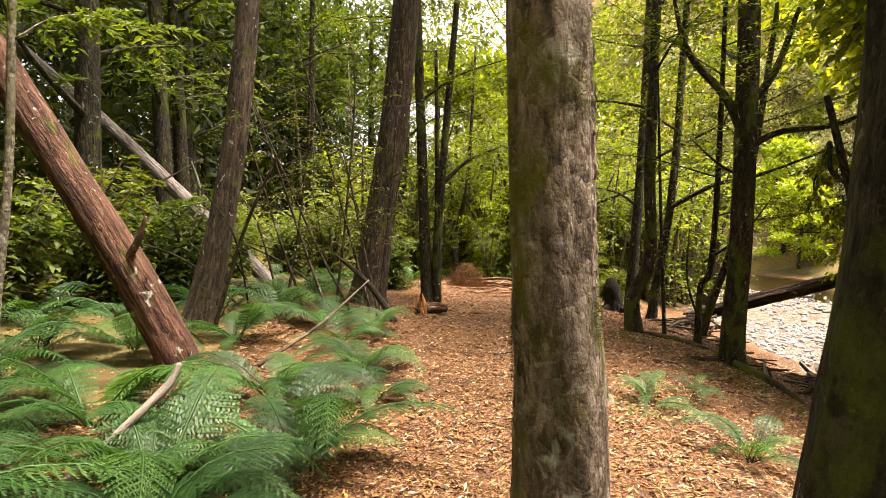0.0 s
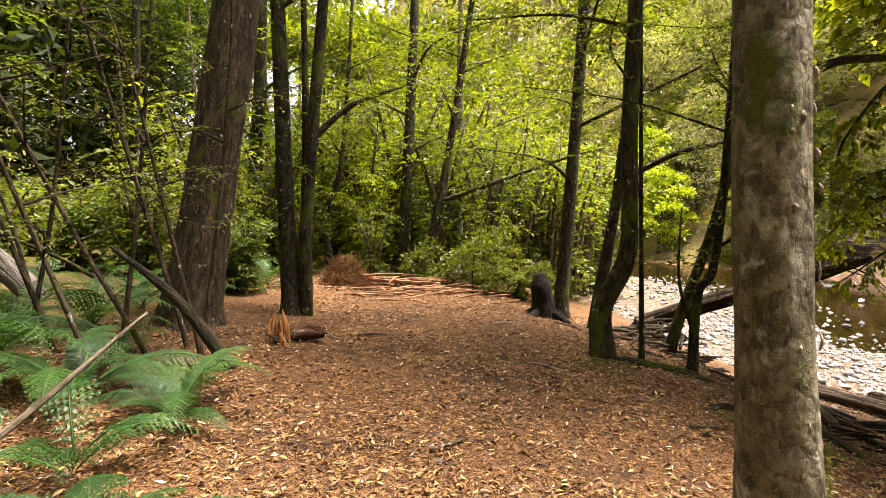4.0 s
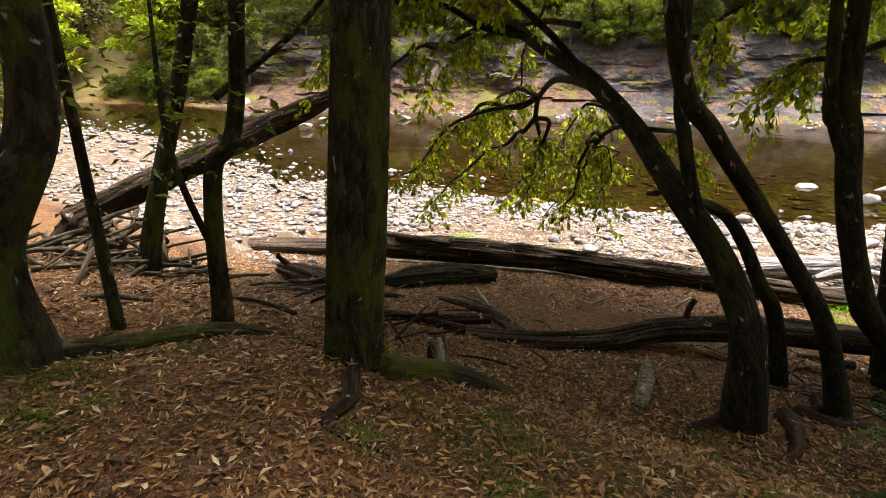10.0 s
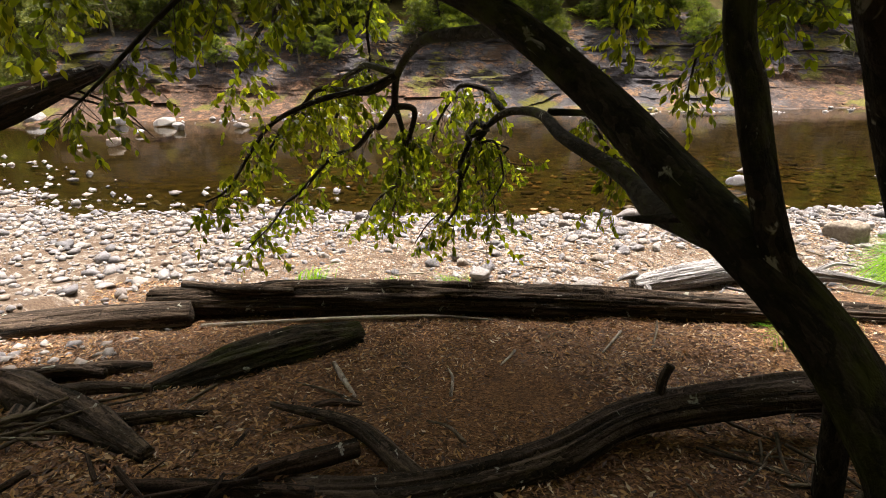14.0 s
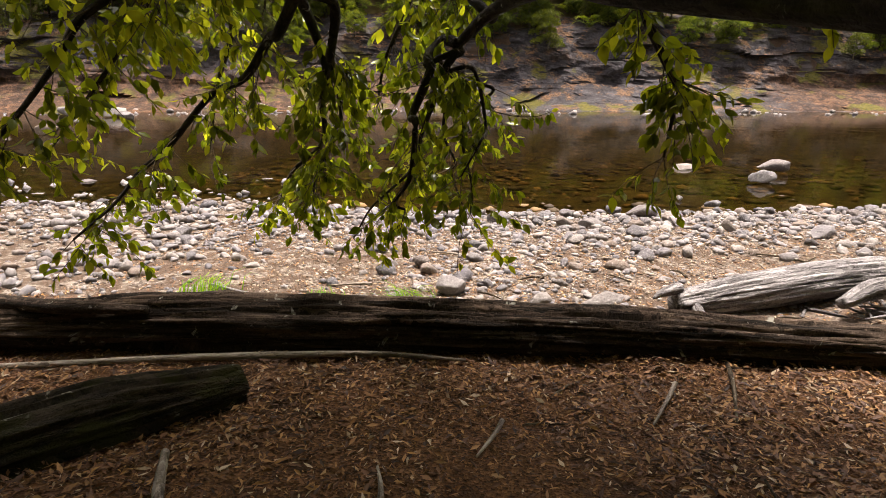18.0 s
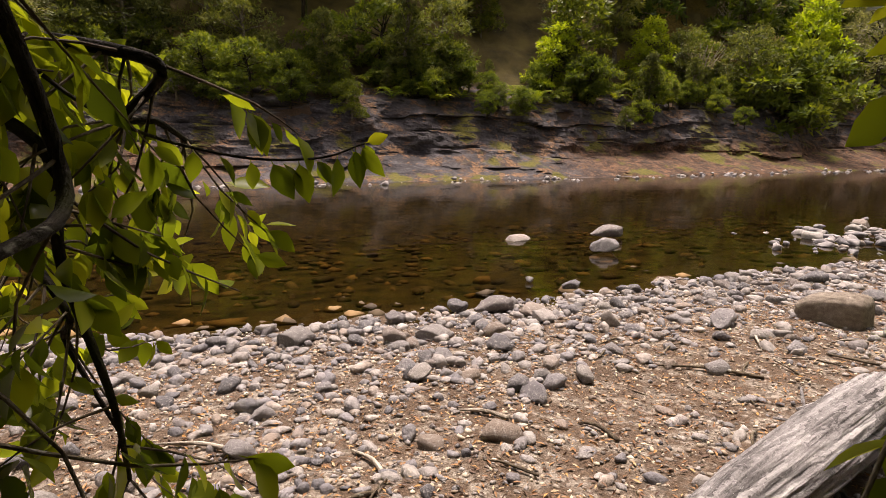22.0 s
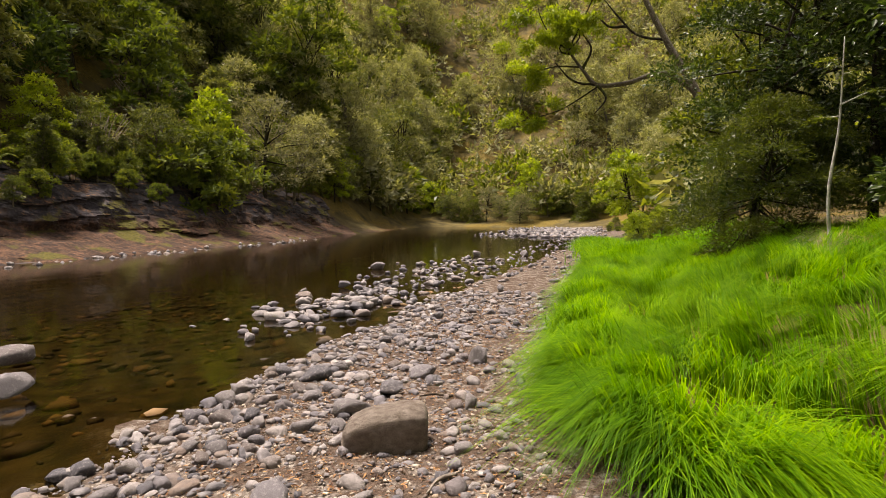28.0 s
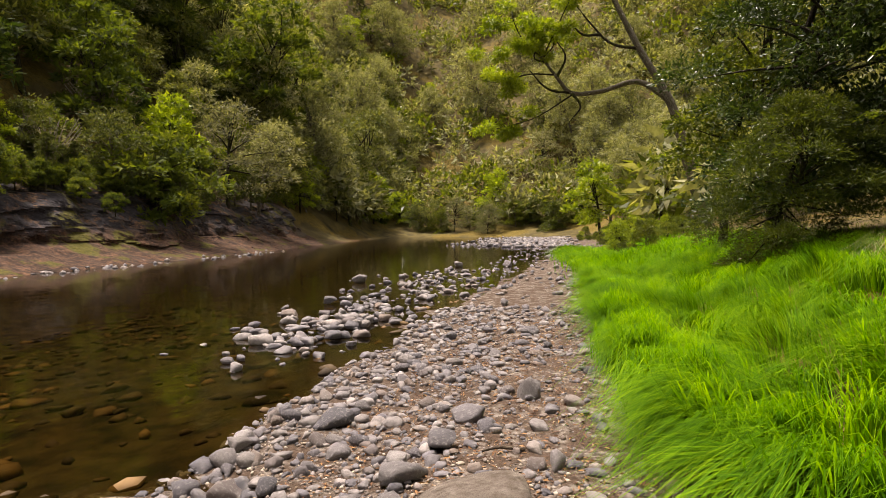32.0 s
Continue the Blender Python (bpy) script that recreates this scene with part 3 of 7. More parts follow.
def water_mat():
    m, nt, out = nodes_of("creek_water")
    co = nt.nodes.new("ShaderNodeTexCoord").outputs["Object"]
    rip = noise_tex(nt, co, 1.0, 3, 0.5, (1.6, 0.9, 1.0), 0.3)
    rip2 = noise_tex(nt, co, 1.0, 2, 0.5, (9, 6, 1.0))
    b = nt.nodes.new("ShaderNodeBump")
    put(nt, b, "Height", calc(nt, "ADD", rip, calc(nt, "MULTIPLY", rip2, 0.15)))
    put(nt, b, "Strength", 0.35)
    put(nt, b, "Distance", 0.02)
    fr = nt.nodes.new("ShaderNodeFresnel")
    put(nt, fr, "IOR", 1.33)
    nt.links.new(b.outputs[0], fr.inputs["Normal"])
    gl = nt.nodes.new("ShaderNodeBsdfGlossy")
    put(nt, gl, "Roughness", 0.06)
    put(nt, gl, "Color", (0.85, 0.85, 0.85, 1))
    nt.links.new(b.outputs[0], gl.inputs["Normal"])
    tr = nt.nodes.new("ShaderNodeBsdfTransparent")
    put(nt, tr, "Color", (0.3, 0.235, 0.095, 1))
    mx = nt.nodes.new("ShaderNodeMixShader")
    nt.links.new(fr.outputs[0], mx.inputs["Fac"])
    nt.links.new(tr.outputs[0], mx.inputs[1])
    nt.links.new(gl.outputs[0], mx.inputs[2])
    nt.links.new(mx.outputs[0], out.inputs["Surface"])
    return m


GROUND, STONE, BOULDER, WATER_M, BANK = ground_mat(), stone_mat(), boulder_mat(), water_mat(), bank_mat()

# ---- ground and water ----
def steps(*runs):
    out = []
    for a, b, d in runs:
        out += list(np.arange(a, b - 1e-6, d))
    return np.array(out + [runs[-1][1]])


def build_ground():
    xs = steps((-300, -30, 12), (-30, -8, 1), (-8, 17, 0.14), (17, 30, 0.7), (30, 44, 0.3), (44, 70, 2), (70, 400, 10))
    ys = steps((-450, -60, 10), (-60, -14, 1.0), (-14, 22, 0.16), (22, 50, 1), (50, 400, 12))
    X, Y = np.meshgrid(xs, ys)
    Z = ground(X, Y)
    n, k = Z.shape
    V = np.stack([X, Y, Z], -1).reshape(-1, 3)
    i, j = np.meshgrid(np.arange(n - 1), np.arange(k - 1), indexing="ij")
    F = np.stack([i * k + j, i * k + j + 1, (i + 1) * k + j + 1, (i + 1) * k + j], -1).reshape(-1, 4)
    d, e = near_shore(Y) - X, X - far_shore(Y)
    wob = fbm(X * 0.8, Y * 0.8, 21, 3)
    gravel = step(5.0, 4.2, d + wob * 0.5) * step(-3.0, -4.0, e)
    gravel = np.maximum(gravel, step(10.2, 11.4, Y + wob * 0.6) * step(4.6, 5.8, X - 0.12 * Y + wob * 0.5) * step(-3.0, -4.0, e) * step(40, 30, Y))
    rock = step(-3.0, -2.7, e) * step(60, 44, np.abs(Y)) * step(17, 14, Y)
    bed = step(WATER + 0.01, WATER - 0.06, Z)
    wild = np.maximum(np.maximum(step(6.0, 9.0, e + wob * 2), step(-1.8, -3.0, X + wob * 0.8)), np.maximum(np.maximum(step(8.5, 10.5, d + wob) * step(2, -2, Y), step(3.4, 4.4, d + wob) * step(-7, -10, Y)), np.maximum(np.maximum(step(0.3, 1.2, e) * np.maximum(step(42, 52, -Y), step(13, 18, Y)), np.maximum(step(-70, -76, Y), step(3.4, 3.9, d) * step(2.6, 1.8, Y))), step(15.5, 17.5, Y + wob) * step(6, 4, X))))
    moss = np.zeros_like(X)
    for cx, cy, cr in ((3.25, 7.0, 0.5), (3.3, 6.45, 0.45), (4.1, 5.75, 0.6), (2.35, 8.55, 0.3), (3.7, 5.2, 0.55), (4.6, 5.4, 0.5), (1.3, 4.6, 0.35), (2.9, 8.9, 0.4), (-2.6, 9.0, 0.8)):
        moss = np.maximum(moss, step(1.0, 0.3, np.hypot(X - cx, Y - cy) / cr + fbm(X * 3, Y * 3, 23, 3) * 0.8))
    me = mesh_of("ground", V, F, GROUND, True, {k2: ("FLOAT", v) for k2, v in (("gravel", gravel), ("rock", rock), ("bed", bed), ("wild", wild), ("moss", moss))})
    tagged(part("ground", me), "leaf-littered forest floor falling to a stony creek bed", "ground", kind="structure")
    wx, wy = steps((2, 160, 2.0)), steps((-440, 120, 4.0))
    X, Y = np.meshgrid(wx, wy)
    n, k = X.shape
    V = np.stack([X, Y, np.full_like(X, WATER)], -1).reshape(-1, 3)
    i, j = np.meshgrid(np.arange(n - 1), np.arange(k - 1), indexing="ij")
    F = np.stack([i * k + j, i * k + j + 1, (i + 1) * k + j + 1, (i + 1) * k + j], -1).reshape(-1, 4)
    w = part("water", mesh_of("water", V, F, WATER_M))
    w.visible_shadow = False
    tagged(w, "shallow brown creek water over stones", "water", kind="structure")


build_ground()


# ---- trees ----
def sprays_mesh(name, rng, O, D, length, count, droop, L, W, mat):
    P, LD, U = twig_leaves(rng, O, D, length, count, droop)
    ll = L * rng.uniform(0.7, 1.3, len(P))
    V, F = leaves(P, LD, U, ll, ll * W)
    return mesh_of(name, V, F, mat)


def tree(name, label, path, radii, limbs=6, z0=2.5, z1=7.0, reach=2.2, seed=1, bark=None, leaf=None, size=0.08, per=11, sprays=26, sides=14, rings=40, flute=0.18, group="", category="tree", extra=(), droop=0.35, flare=1.6, ridge=0.1, tall=True):
    """A tree: trunk along path, limbs with drooping twigs, and a crown of leaves."""
    rng = rng_of(seed)
    path = np.asarray(path, dtype=float)
    base = path[0].copy()
    path = path - base
    radii = [radii[0] * flare] + list(radii)
    first = path[0] * 0.86 + path[1] * 0.14
    path = np.vstack([[path[0] - [0, 0, 0.12]], [first], path[1:]])
    radii[1] = radii[1] * 1.08
    root = empty(name, base, label, category, group)
    wood("trunk", [tube(path, radii, sides, rings, seed, 0.07, ridge, 1.0, flute)], bark, root)
    line = spline(path, 60)
    O, D = [], []
    for k in range(limbs):
        h = z0 + (z1 - z0) * (k + rng.uniform(0.1, 0.9)) / limbs
        i = int(np.argmin(np.abs(line[:, 2] - h)))
        a = k * SIXTY + rng.uniform(-0.4, 0.4) + seed
        ln = reach * rng.uniform(0.6, 1.2)
        d = np.array([math.cos(a), math.sin(a), rng.uniform(0.15, 0.6)])
        p = [line[i], line[i] + d * ln * 0.45 + rng.normal(0, 0.06, 3) * ln, line[i] + d * ln * np.array([1, 1, 0.8])]
        r0 = max(0.012, 0.35 * np.interp(i / 59, np.linspace(0, 1, len(radii)), radii))
        wood("limb", [tube(p, [r0, r0 * 0.6, r0 * 0.2], 6, 9, seed + k, 0.1)], bark, root)
        lp = spline(p, 24)
        for s in range(sprays):
            q = lp[rng.integers(6, 24)]
            aa = a + rng.uniform(-1.4, 1.4)
            O.append(q)
            D.append([math.cos(aa), math.sin(aa), rng.uniform(-0.25, 0.45)])
    for pts, rad in extra:
        pts = np.asarray(pts, dtype=float) - base
        wood("limb", [tube(pts, rad, 8, 18, seed + 31, 0.1)], bark, root)
        lp = spline(pts, 24)
        for s in range(sprays):
            q = lp[rng.integers(8, 24)]
            aa = rng.uniform(0, 6.28)
            O.append(q)
            D.append([math.cos(aa), math.sin(aa), rng.uniform(-0.2, 0.5)])
    made = []
    # leafy top, mostly above the view, added where the ground needs shading
    if limbs and tall:
        end, P, ND, m = line[-1], [], [], 600 if not group else 250
        for k in range(6 if not group else 4):
            c = end * [0.75, 0.75, 1] + [math.cos(k * SIXTY) * 1.5, math.sin(k * SIXTY) * 1.5, rng.uniform(-2.2, 0.2)]
            v = unit(rng.normal(0, 1, (m, 3)))
            P.append(c + v * (rng.uniform(0.2, 1.0, m) ** 0.5)[:, None] * [1.5, 1.5, 0.8])
            ND.append(v + rng.normal(0, 0.7, (m, 3)))
        P, ND = np.concatenate(P), np.concatenate(ND)
        made.append(scrap_leaves(P, ND, rng.normal(0, 0.6, (len(P), 3)) + [0, 0, 1], *((rng.uniform(0.25, 0.42, len(P)), 0.2) if group else (rng.uniform(0.13, 0.2, len(P)), 0.09))))
    if O:
        O, D = np.array(O), np.array(D)
        P, LD, U = twig_leaves(rng, O, D, rng.uniform(0.5, 1.1, len(O)) * reach * 0.45, per, droop)
        ll = size * rng.uniform(0.7, 1.3, len(P))
        made.append(scrap_leaves(P, LD, U, ll * 1.15, ll * 0.6) if group else leaves(P, LD, U, ll, ll * 0.45))
    if made:
        V, F = join(*made)
        part("crown", mesh_of("crown", V, F, leaf, False), root)
    return root


def bank_z(x, y):
    """Height of the ground or of the rock bank over it."""
    e = x - float(far_shore(y))
    return max(gz(x, y), float(np.interp(e, [3.0, 3.6, 4.2, 5.0, 6.6, 9.5, 9.6], [-0.9, 0.0, 0.9, 1.8, 2.5, 3.3, -9])) if -44 < y < 33 else -9)


def up(x, y, top, h=9.0, mid=None):
    """A trunk line from the ground through a point, on to height h."""
    z = gz(x, y)
    t = np.array(top, dtype=float)
    d = t - [x, y, z]
    pts = [(x, y, z)]
    if mid is not None:
        pts += [tuple(m) for m in mid]
    pts.append(tuple(t))
    if t[2] < h:
        k = (h - z) / max(d[2], 0.1)
        last = np.array([x, y, z]) + d * np.array([min(k, 2.0), min(k, 2.0), k])
        pts.append(tuple(last))
    return pts


def forest():
    tree("tree", "grey-brown tree trunk with rough flaky mossy bark beside the path", up(0.29, 1.91, (0.27, 1.91, 2.2), 9, [(0.30, 1.91, 0.9)]), [0.165, 0.152, 0.14, 0.1], 7, 4, 9, 2.6, 11, BARK_GREY, LEAF_FOREST, sides=40, rings=90, ridge=0.09, tall=False)
    tree("tree", "dark mossy tree trunk close beside the path", up(0.83, 1.2, (1.08, 1.2, 2.4), 9), [0.24, 0.19, 0.12], 6, 4, 9, 2.6, 12, BARK_DARK, LEAF_FOREST, sides=32, rings=70, tall=False)
    tree("tree", "slender pale tree with lichen blotches and a mossy foot", up(1.0, 4.74, (0.9, 4.74, 2.59), 10), [0.125, 0.1, 0.085, 0.05], 7, 4, 9.5, 2.4, 13, BARK_SMOOTH, LEAF_BRIGHT, sides=28, rings=70, flare=2.0, tall=False)
    tree("tree", "straight dark mossy tree on the edge of the bank", up(3.57, 7.9, (3.72, 7.83, 2.6), 10), [0.148, 0.144, 0.138, 0.08], 6, 3.4, 9.0, 2.2, 14, BARK_DARK, LEAF_BRIGHT, sides=36, rings=80, flare=1.3, ridge=0.04, sprays=34, size=0.062,
         extra=[([(3.72, 7.84, 2.7), (3.5, 7.95, 3.3), (3.1, 8.2, 4.0), (2.9, 8.3, 5.0)], [0.07, 0.06, 0.045, 0.02]), ([(3.72, 7.83, 2.55), (4.1, 7.7, 2.75), (4.7, 7.5, 2.8), (5.3, 7.2, 3.1)], [0.05, 0.04, 0.03, 0.01]), ([(3.74, 7.82, 3.1), (4.1, 7.8, 3.6), (4.4, 7.8, 4.4)], [0.06, 0.05, 0.03]), ([(3.7, 7.84, 2.2), (3.45, 7.95, 2.35), (3.1, 8.1, 2.75)], [0.025, 0.018, 0.008])])
    tree("tree", "crooked slender tree bent near its mossy foot", up(2.56, 9.01, (2.8, 8.86, 3.0), 9, [(2.56, 9.02, 0.42), (2.76, 8.88, 0.95), (2.79, 8.86, 1.6)]), [0.13, 0.11, 0.095, 0.085, 0.08, 0.05], 6, 2.8, 8.5, 2.2, 15, BARK_DARK, LEAF_BRIGHT, sides=20, rings=60, ridge=0.04)
    tree("tree", "straight dark tree beside a burnt stump", up(3.4, 12.2, (3.7, 12.1, 4.2), 11), [0.115, 0.1, 0.085, 0.06], 10, 2.0, 8, 2.8, 16, BARK_DARK, LEAF_BRIGHT, tall=False, sprays=34, size=0.08)
    tree("tree", "dark slender tree with an arching limb over the bank", up(3.55, 11.25, (3.98, 11.12, 2.95), 10), [0.09, 0.08, 0.07, 0.04], 6, 3, 9, 2.2, 17, BARK_DARK, LEAF_BRIGHT, tall=False, sprays=40, size=0.06,
         extra=[([(3.82, 11.17, 1.9), (4.45, 10.6, 2.3), (5.1, 10.2, 2.45), (6.2, 9.6, 2.9)], [0.05, 0.042, 0.03, 0.012])])
    tree("tree", "thin leaning dark stem on the bank", up(4.02, 10.06, (4.7, 9.72, 2.4), 8), [0.075, 0.06, 0.05, 0.03], 8, 1.7, 6.5, 1.9, 18, BARK_DARK, LEAF_BRIGHT, sides=12, tall=False, sprays=38, size=0.06)
    tree("tree", "thin forked dark stem on the bank", up(3.43, 8.69, (3.6, 8.5, 1.5), 7, [(3.46, 8.66, 0.6)]), [0.06, 0.05, 0.045, 0.04, 0.02], 8, 1.8, 5.5, 1.9, 19, BARK_DARK, LEAF_BRIGHT, sides=12, tall=False, sprays=36, size=0.06,
         extra=[([(3.44, 8.66, 0.1), (3.3, 8.75, 0.75), (3.35, 8.8, 1.5)], [0.02, 0.016, 0.008]), ([(3.5, 8.62, 1.0), (3.9, 8.3, 1.4), (4.2, 8.1, 1.9)], [0.02, 0.016, 0.006])])
    tree("sapling", "thin straight sapling beside a crooked tree", up(3.06, 9.05, (2.98, 8.98, 1.9), 5), [0.032, 0.026, 0.022, 0.01], 3, 2.4, 4.6, 1.2, 20, BARK_DARK, LEAF_BRIGHT, sides=8, rings=20, tall=False, sprays=12)
    tree("sapling", "thin pale lichen-spotted stem among the ferns", up(-4.3, 3.9, (-4.5, 3.9, 2.4), 6), [0.055, 0.05, 0.045, 0.02], 4, 2.6, 5.5, 1.4, 31, BARK_SMOOTH, LEAF_DARK, sides=10, rings=24, tall=False)
    tree("sapling", "thin forked pale stem among the ferns", up(-3.3, 3.85, (-3.2, 3.85, 2.2), 5, [(-3.35, 3.85, 0.8)]), [0.035, 0.03, 0.03, 0.02], 3, 2.4, 4.5, 1.2, 32, BARK_SMOOTH, LEAF_DARK, sides=8, rings=24, tall=False)
    tree("tree", "leaning reddish-brown tree with peeling bark among ferns", [(-2.62, 5.05, gz(-2.62, 5.05)), (-3.22, 4.92, 1.49), (-3.84, 4.85, 2.54), (-5.6, 4.7, 5.6)], [0.17, 0.165, 0.15, 0.1], 0, seed=21, bark=BARK_RED, leaf=LEAF_FOREST, sides=30, rings=60, flute=0.1, flare=1.15, sprays=0,
         extra=[([(-3.0, 4.86, 1.25), (-2.86, 4.8, 1.42), (-2.78, 4.78, 1.62)], [0.04, 0.03, 0.012])])
    tree("tree", "leaning grey-brown tree behind the ferns", up(-3.38, 6.95, (-2.75, 6.95, 3.7), 10, [(-3.05, 6.95, 1.75)]), [0.19, 0.16, 0.14, 0.08], 6, 4, 9, 2.4, 22, BARK_UMBER, LEAF_OLIVE, sides=24, rings=50, tall=False)
    tree("dead_tree", "dead grey trunk leaning into the forest undergrowth", [(-4.0, 11.5, gz(-4, 11.5)), (-5.6, 11.5, 2.0), (-7.4, 11.6, 3.7), (-10.0, 11.7, 6.0)], [0.14, 0.15, 0.14, 0.1], 0, seed=23, bark=DEAD_GREY, leaf=LEAF_FOREST, sides=16, rings=50, flute=0.0, flare=1.0, sprays=0,
         extra=[([(-5.6, 11.5, 2.0), (-5.5, 11.4, 2.5), (-5.6, 11.3, 3.0)], [0.05, 0.035, 0.012])])
    tree("tree", "large brown tree leaning slightly over the path", up(-1.75, 9.7, (-1.1, 9.68, 4.6), 12, [(-1.53, 9.7, 1.65)]), [0.29, 0.25, 0.23, 0.16], 7, 5, 11, 3.0, 24, BARK_UMBER, LEAF_FOREST, sides=36, rings=70)
    tree("tree", "clump of slender dark stems beside the path", up(-0.8, 10.75, (-0.92, 10.75, 5.0), 10), [0.105, 0.095, 0.085, 0.05], 7, 3.6, 9.5, 2.6, 25, BARK_DARK, LEAF_BRIGHT, sides=16,
         extra=[([(-0.62, 10.78, 0.1), (-0.58, 10.72, 1.5), (-0.3, 10.72, 4.6), (0.05, 10.7, 8.0)], [0.095, 0.08, 0.065, 0.03]), ([(-0.72, 10.9, 0.1), (-0.6, 10.95, 2.0), (-0.6, 11.0, 5.0)], [0.07, 0.055, 0.03]), ([(-0.5, 10.72, 2.4), (0.0, 10.8, 2.85), (0.7, 10.9, 3.15)], [0.045, 0.035, 0.012])], tall=False)
    tree("tree", "slender straight tree at the end of the path", up(1.38, 17.16, (1.66, 17.1, 5.6), 11), [0.15, 0.13, 0.1, 0.05], 8, 2.5, 10, 2.6, 26, BARK_DARK, LEAF_BRIGHT, size=0.1, tall=False)
    tree("tree", "forked leaning tree at the end of the path", up(1.73, 16.24, (2.47, 16.0, 3.9), 9, [(2.1, 16.12, 1.7)]), [0.13, 0.11, 0.08, 0.04], 8, 2.5, 8.5, 2.6, 27, BARK_DARK, LEAF_BRIGHT, size=0.1, tall=False,
         extra=[([(2.1, 16.1, 1.8), (3.2, 15.5, 2.2), (4.6, 14.9, 2.7), (5.4, 14.6, 2.9)], [0.06, 0.05, 0.035, 0.012])])
    tree("tree", "pale slender tree above the creek", up(3.18, 19.2, (3.25, 19.2, 3.5), 9), [0.17, 0.14, 0.1, 0.06], 8, 2.2, 8.5, 2.6, 28, BARK_SMOOTH, LEAF_BRIGHT, size=0.11, tall=False)
    tree("tree", "straight dark tree deep in the forest", up(-2.4, 18.4, (-2.08, 18.3, 3.8), 11), [0.2, 0.17, 0.15, 0.08], 8, 3, 10, 2.6, 29, BARK_DARK, LEAF_FOREST, size=0.1)
    tree("sapling", "thin sinuous stem over the path's end", up(-0.3, 16.9, (-0.02, 16.8, 3.1), 7, [(-0.42, 16.9, 1.0), (-0.3, 16.9, 1.8)]), [0.09, 0.08, 0.07, 0.06, 0.03], 6, 2.6, 6.5, 2.0, 30, BARK_DARK, LEAF_BRIGHT, size=0.1, tall=False, sides=10)


forest()


def forest_kinds():
    """Further forest trees, copied over the wood behind."""
    rng = rng_of(77)
    spots = []
    for k in range(900):
        x, y = rng.uniform(-26, 6.5), rng.uniform(-14, 42)
        lim = table(y, [(-14, -4.5), (3, -4.2), (9, -3.8), (14, -3.4), (15.5, -6), (28, -6), (31, 6), (42, 9)])
        if x > lim or (y < 3 and x > -4.0):
            continue
        if all((x - a) ** 2 + (y - b) ** 2 > 1.7 ** 2 for a, b in spots):
            spots.append((x, y))
        if len(spots) >= 105:
            break
    kinds = []
    for k in range(6):
        r = [0.09, 0.12, 0.2, 0.07, 0.14, 0.1][k]
        h = [9, 11, 13, 7, 12, 10][k]
        lean = [(0.4, 0.2), (-0.5, 0.1), (0.2, -0.3), (1.0, 0.5), (-0.9, -0.4), (0.1, 0.6)][k]
        x, y = spots[k]
        z = gz(x, y)
        t = tree("forest_tree", "slender dark forest tree with leafy limbs", [(x, y, z), (x + lean[0] * 0.3, y + lean[1] * 0.4, z + h * 0.35), (x + lean[0], y + lean[1], z + h)], [r, r * 0.85, r * 0.4], 11, 1.6 + 0.3 * k, h * 0.92, 2.3, 40 + k, [BARK_DARK, BARK_GREY][k % 2], [LEAF_FOREST, LEAF_BRIGHT, LEAF_DEEP][k % 3], 0.12, 12, 15, sides=10, rings=20, group="forest trees")
        kinds.append(t)
    for i, (x, y) in enumerate(spots[6:]):
        pick = (1, 4, 0) if y > 15 and x > -0.1 * y else (2, 5, 2)
        copy_thing(kinds[pick[i % 3]], pose(x, y, gz(x, y), 0, 0, rng.uniform(0, 360)))
    # unseen trees added behind the first steps to shade them
    for x, y in ((-3.5, -3.5), (3.2, -7.0), (-5.5, -0.5), (4.2, -1.5), (5.0, 0.2), (1.9, -10), (-2.5, -9.0)):
        copy_thing(kinds[int(rng.integers(0, 6))], pose(x, y, gz(x, y), 0, 0, rng.uniform(0, 360)))


forest_kinds()


def shrub_kind(name, label, seed, h, w, n, per, L, W, leaf, droop=0.3, stems=7, group="", at=(0, 0, 0), category="shrub", twigs=True, bark=None, flat=1.0):
    rng = rng_of(seed)
    root = empty(name, at, label, category, group)
    O, D, st = [], [], []
    for k in range(stems):
        a = k * SIXTY
        tip = np.array([math.cos(a) * w * rng.uniform(0.3, 0.9), math.sin(a) * w * rng.uniform(0.3, 0.9), h * rng.uniform(0.7, 1.0)])
        pts = [(math.cos(a) * 0.08, math.sin(a) * 0.08, -0.1), tuple(tip * [0.35, 0.35, 0.5] + rng.normal(0, 0.05, 3)), tuple(tip)]
        st.append(tube(pts, [0.02 * h, 0.013 * h, 0.004 * h], 5, 7, seed + k, 0.1))
        ln = spline(pts, 30)
        for s in range(max(1, n // stems)):
            q = ln[rng.integers(3, 30)]
            aa = rng.uniform(0, 6.28)
            O.append(q)
            D.append([math.cos(aa), math.sin(aa), rng.uniform(-0.4, 0.7) * flat])
    wood("stem", st, bark or TWIG, root)
    O, D = np.array(O), np.array(D)
    part("crown", sprays_mesh("crown", rng, O, D, rng.uniform(0.25, 0.6, len(O)) * w, per, droop, L, W, leaf), root)
    return root


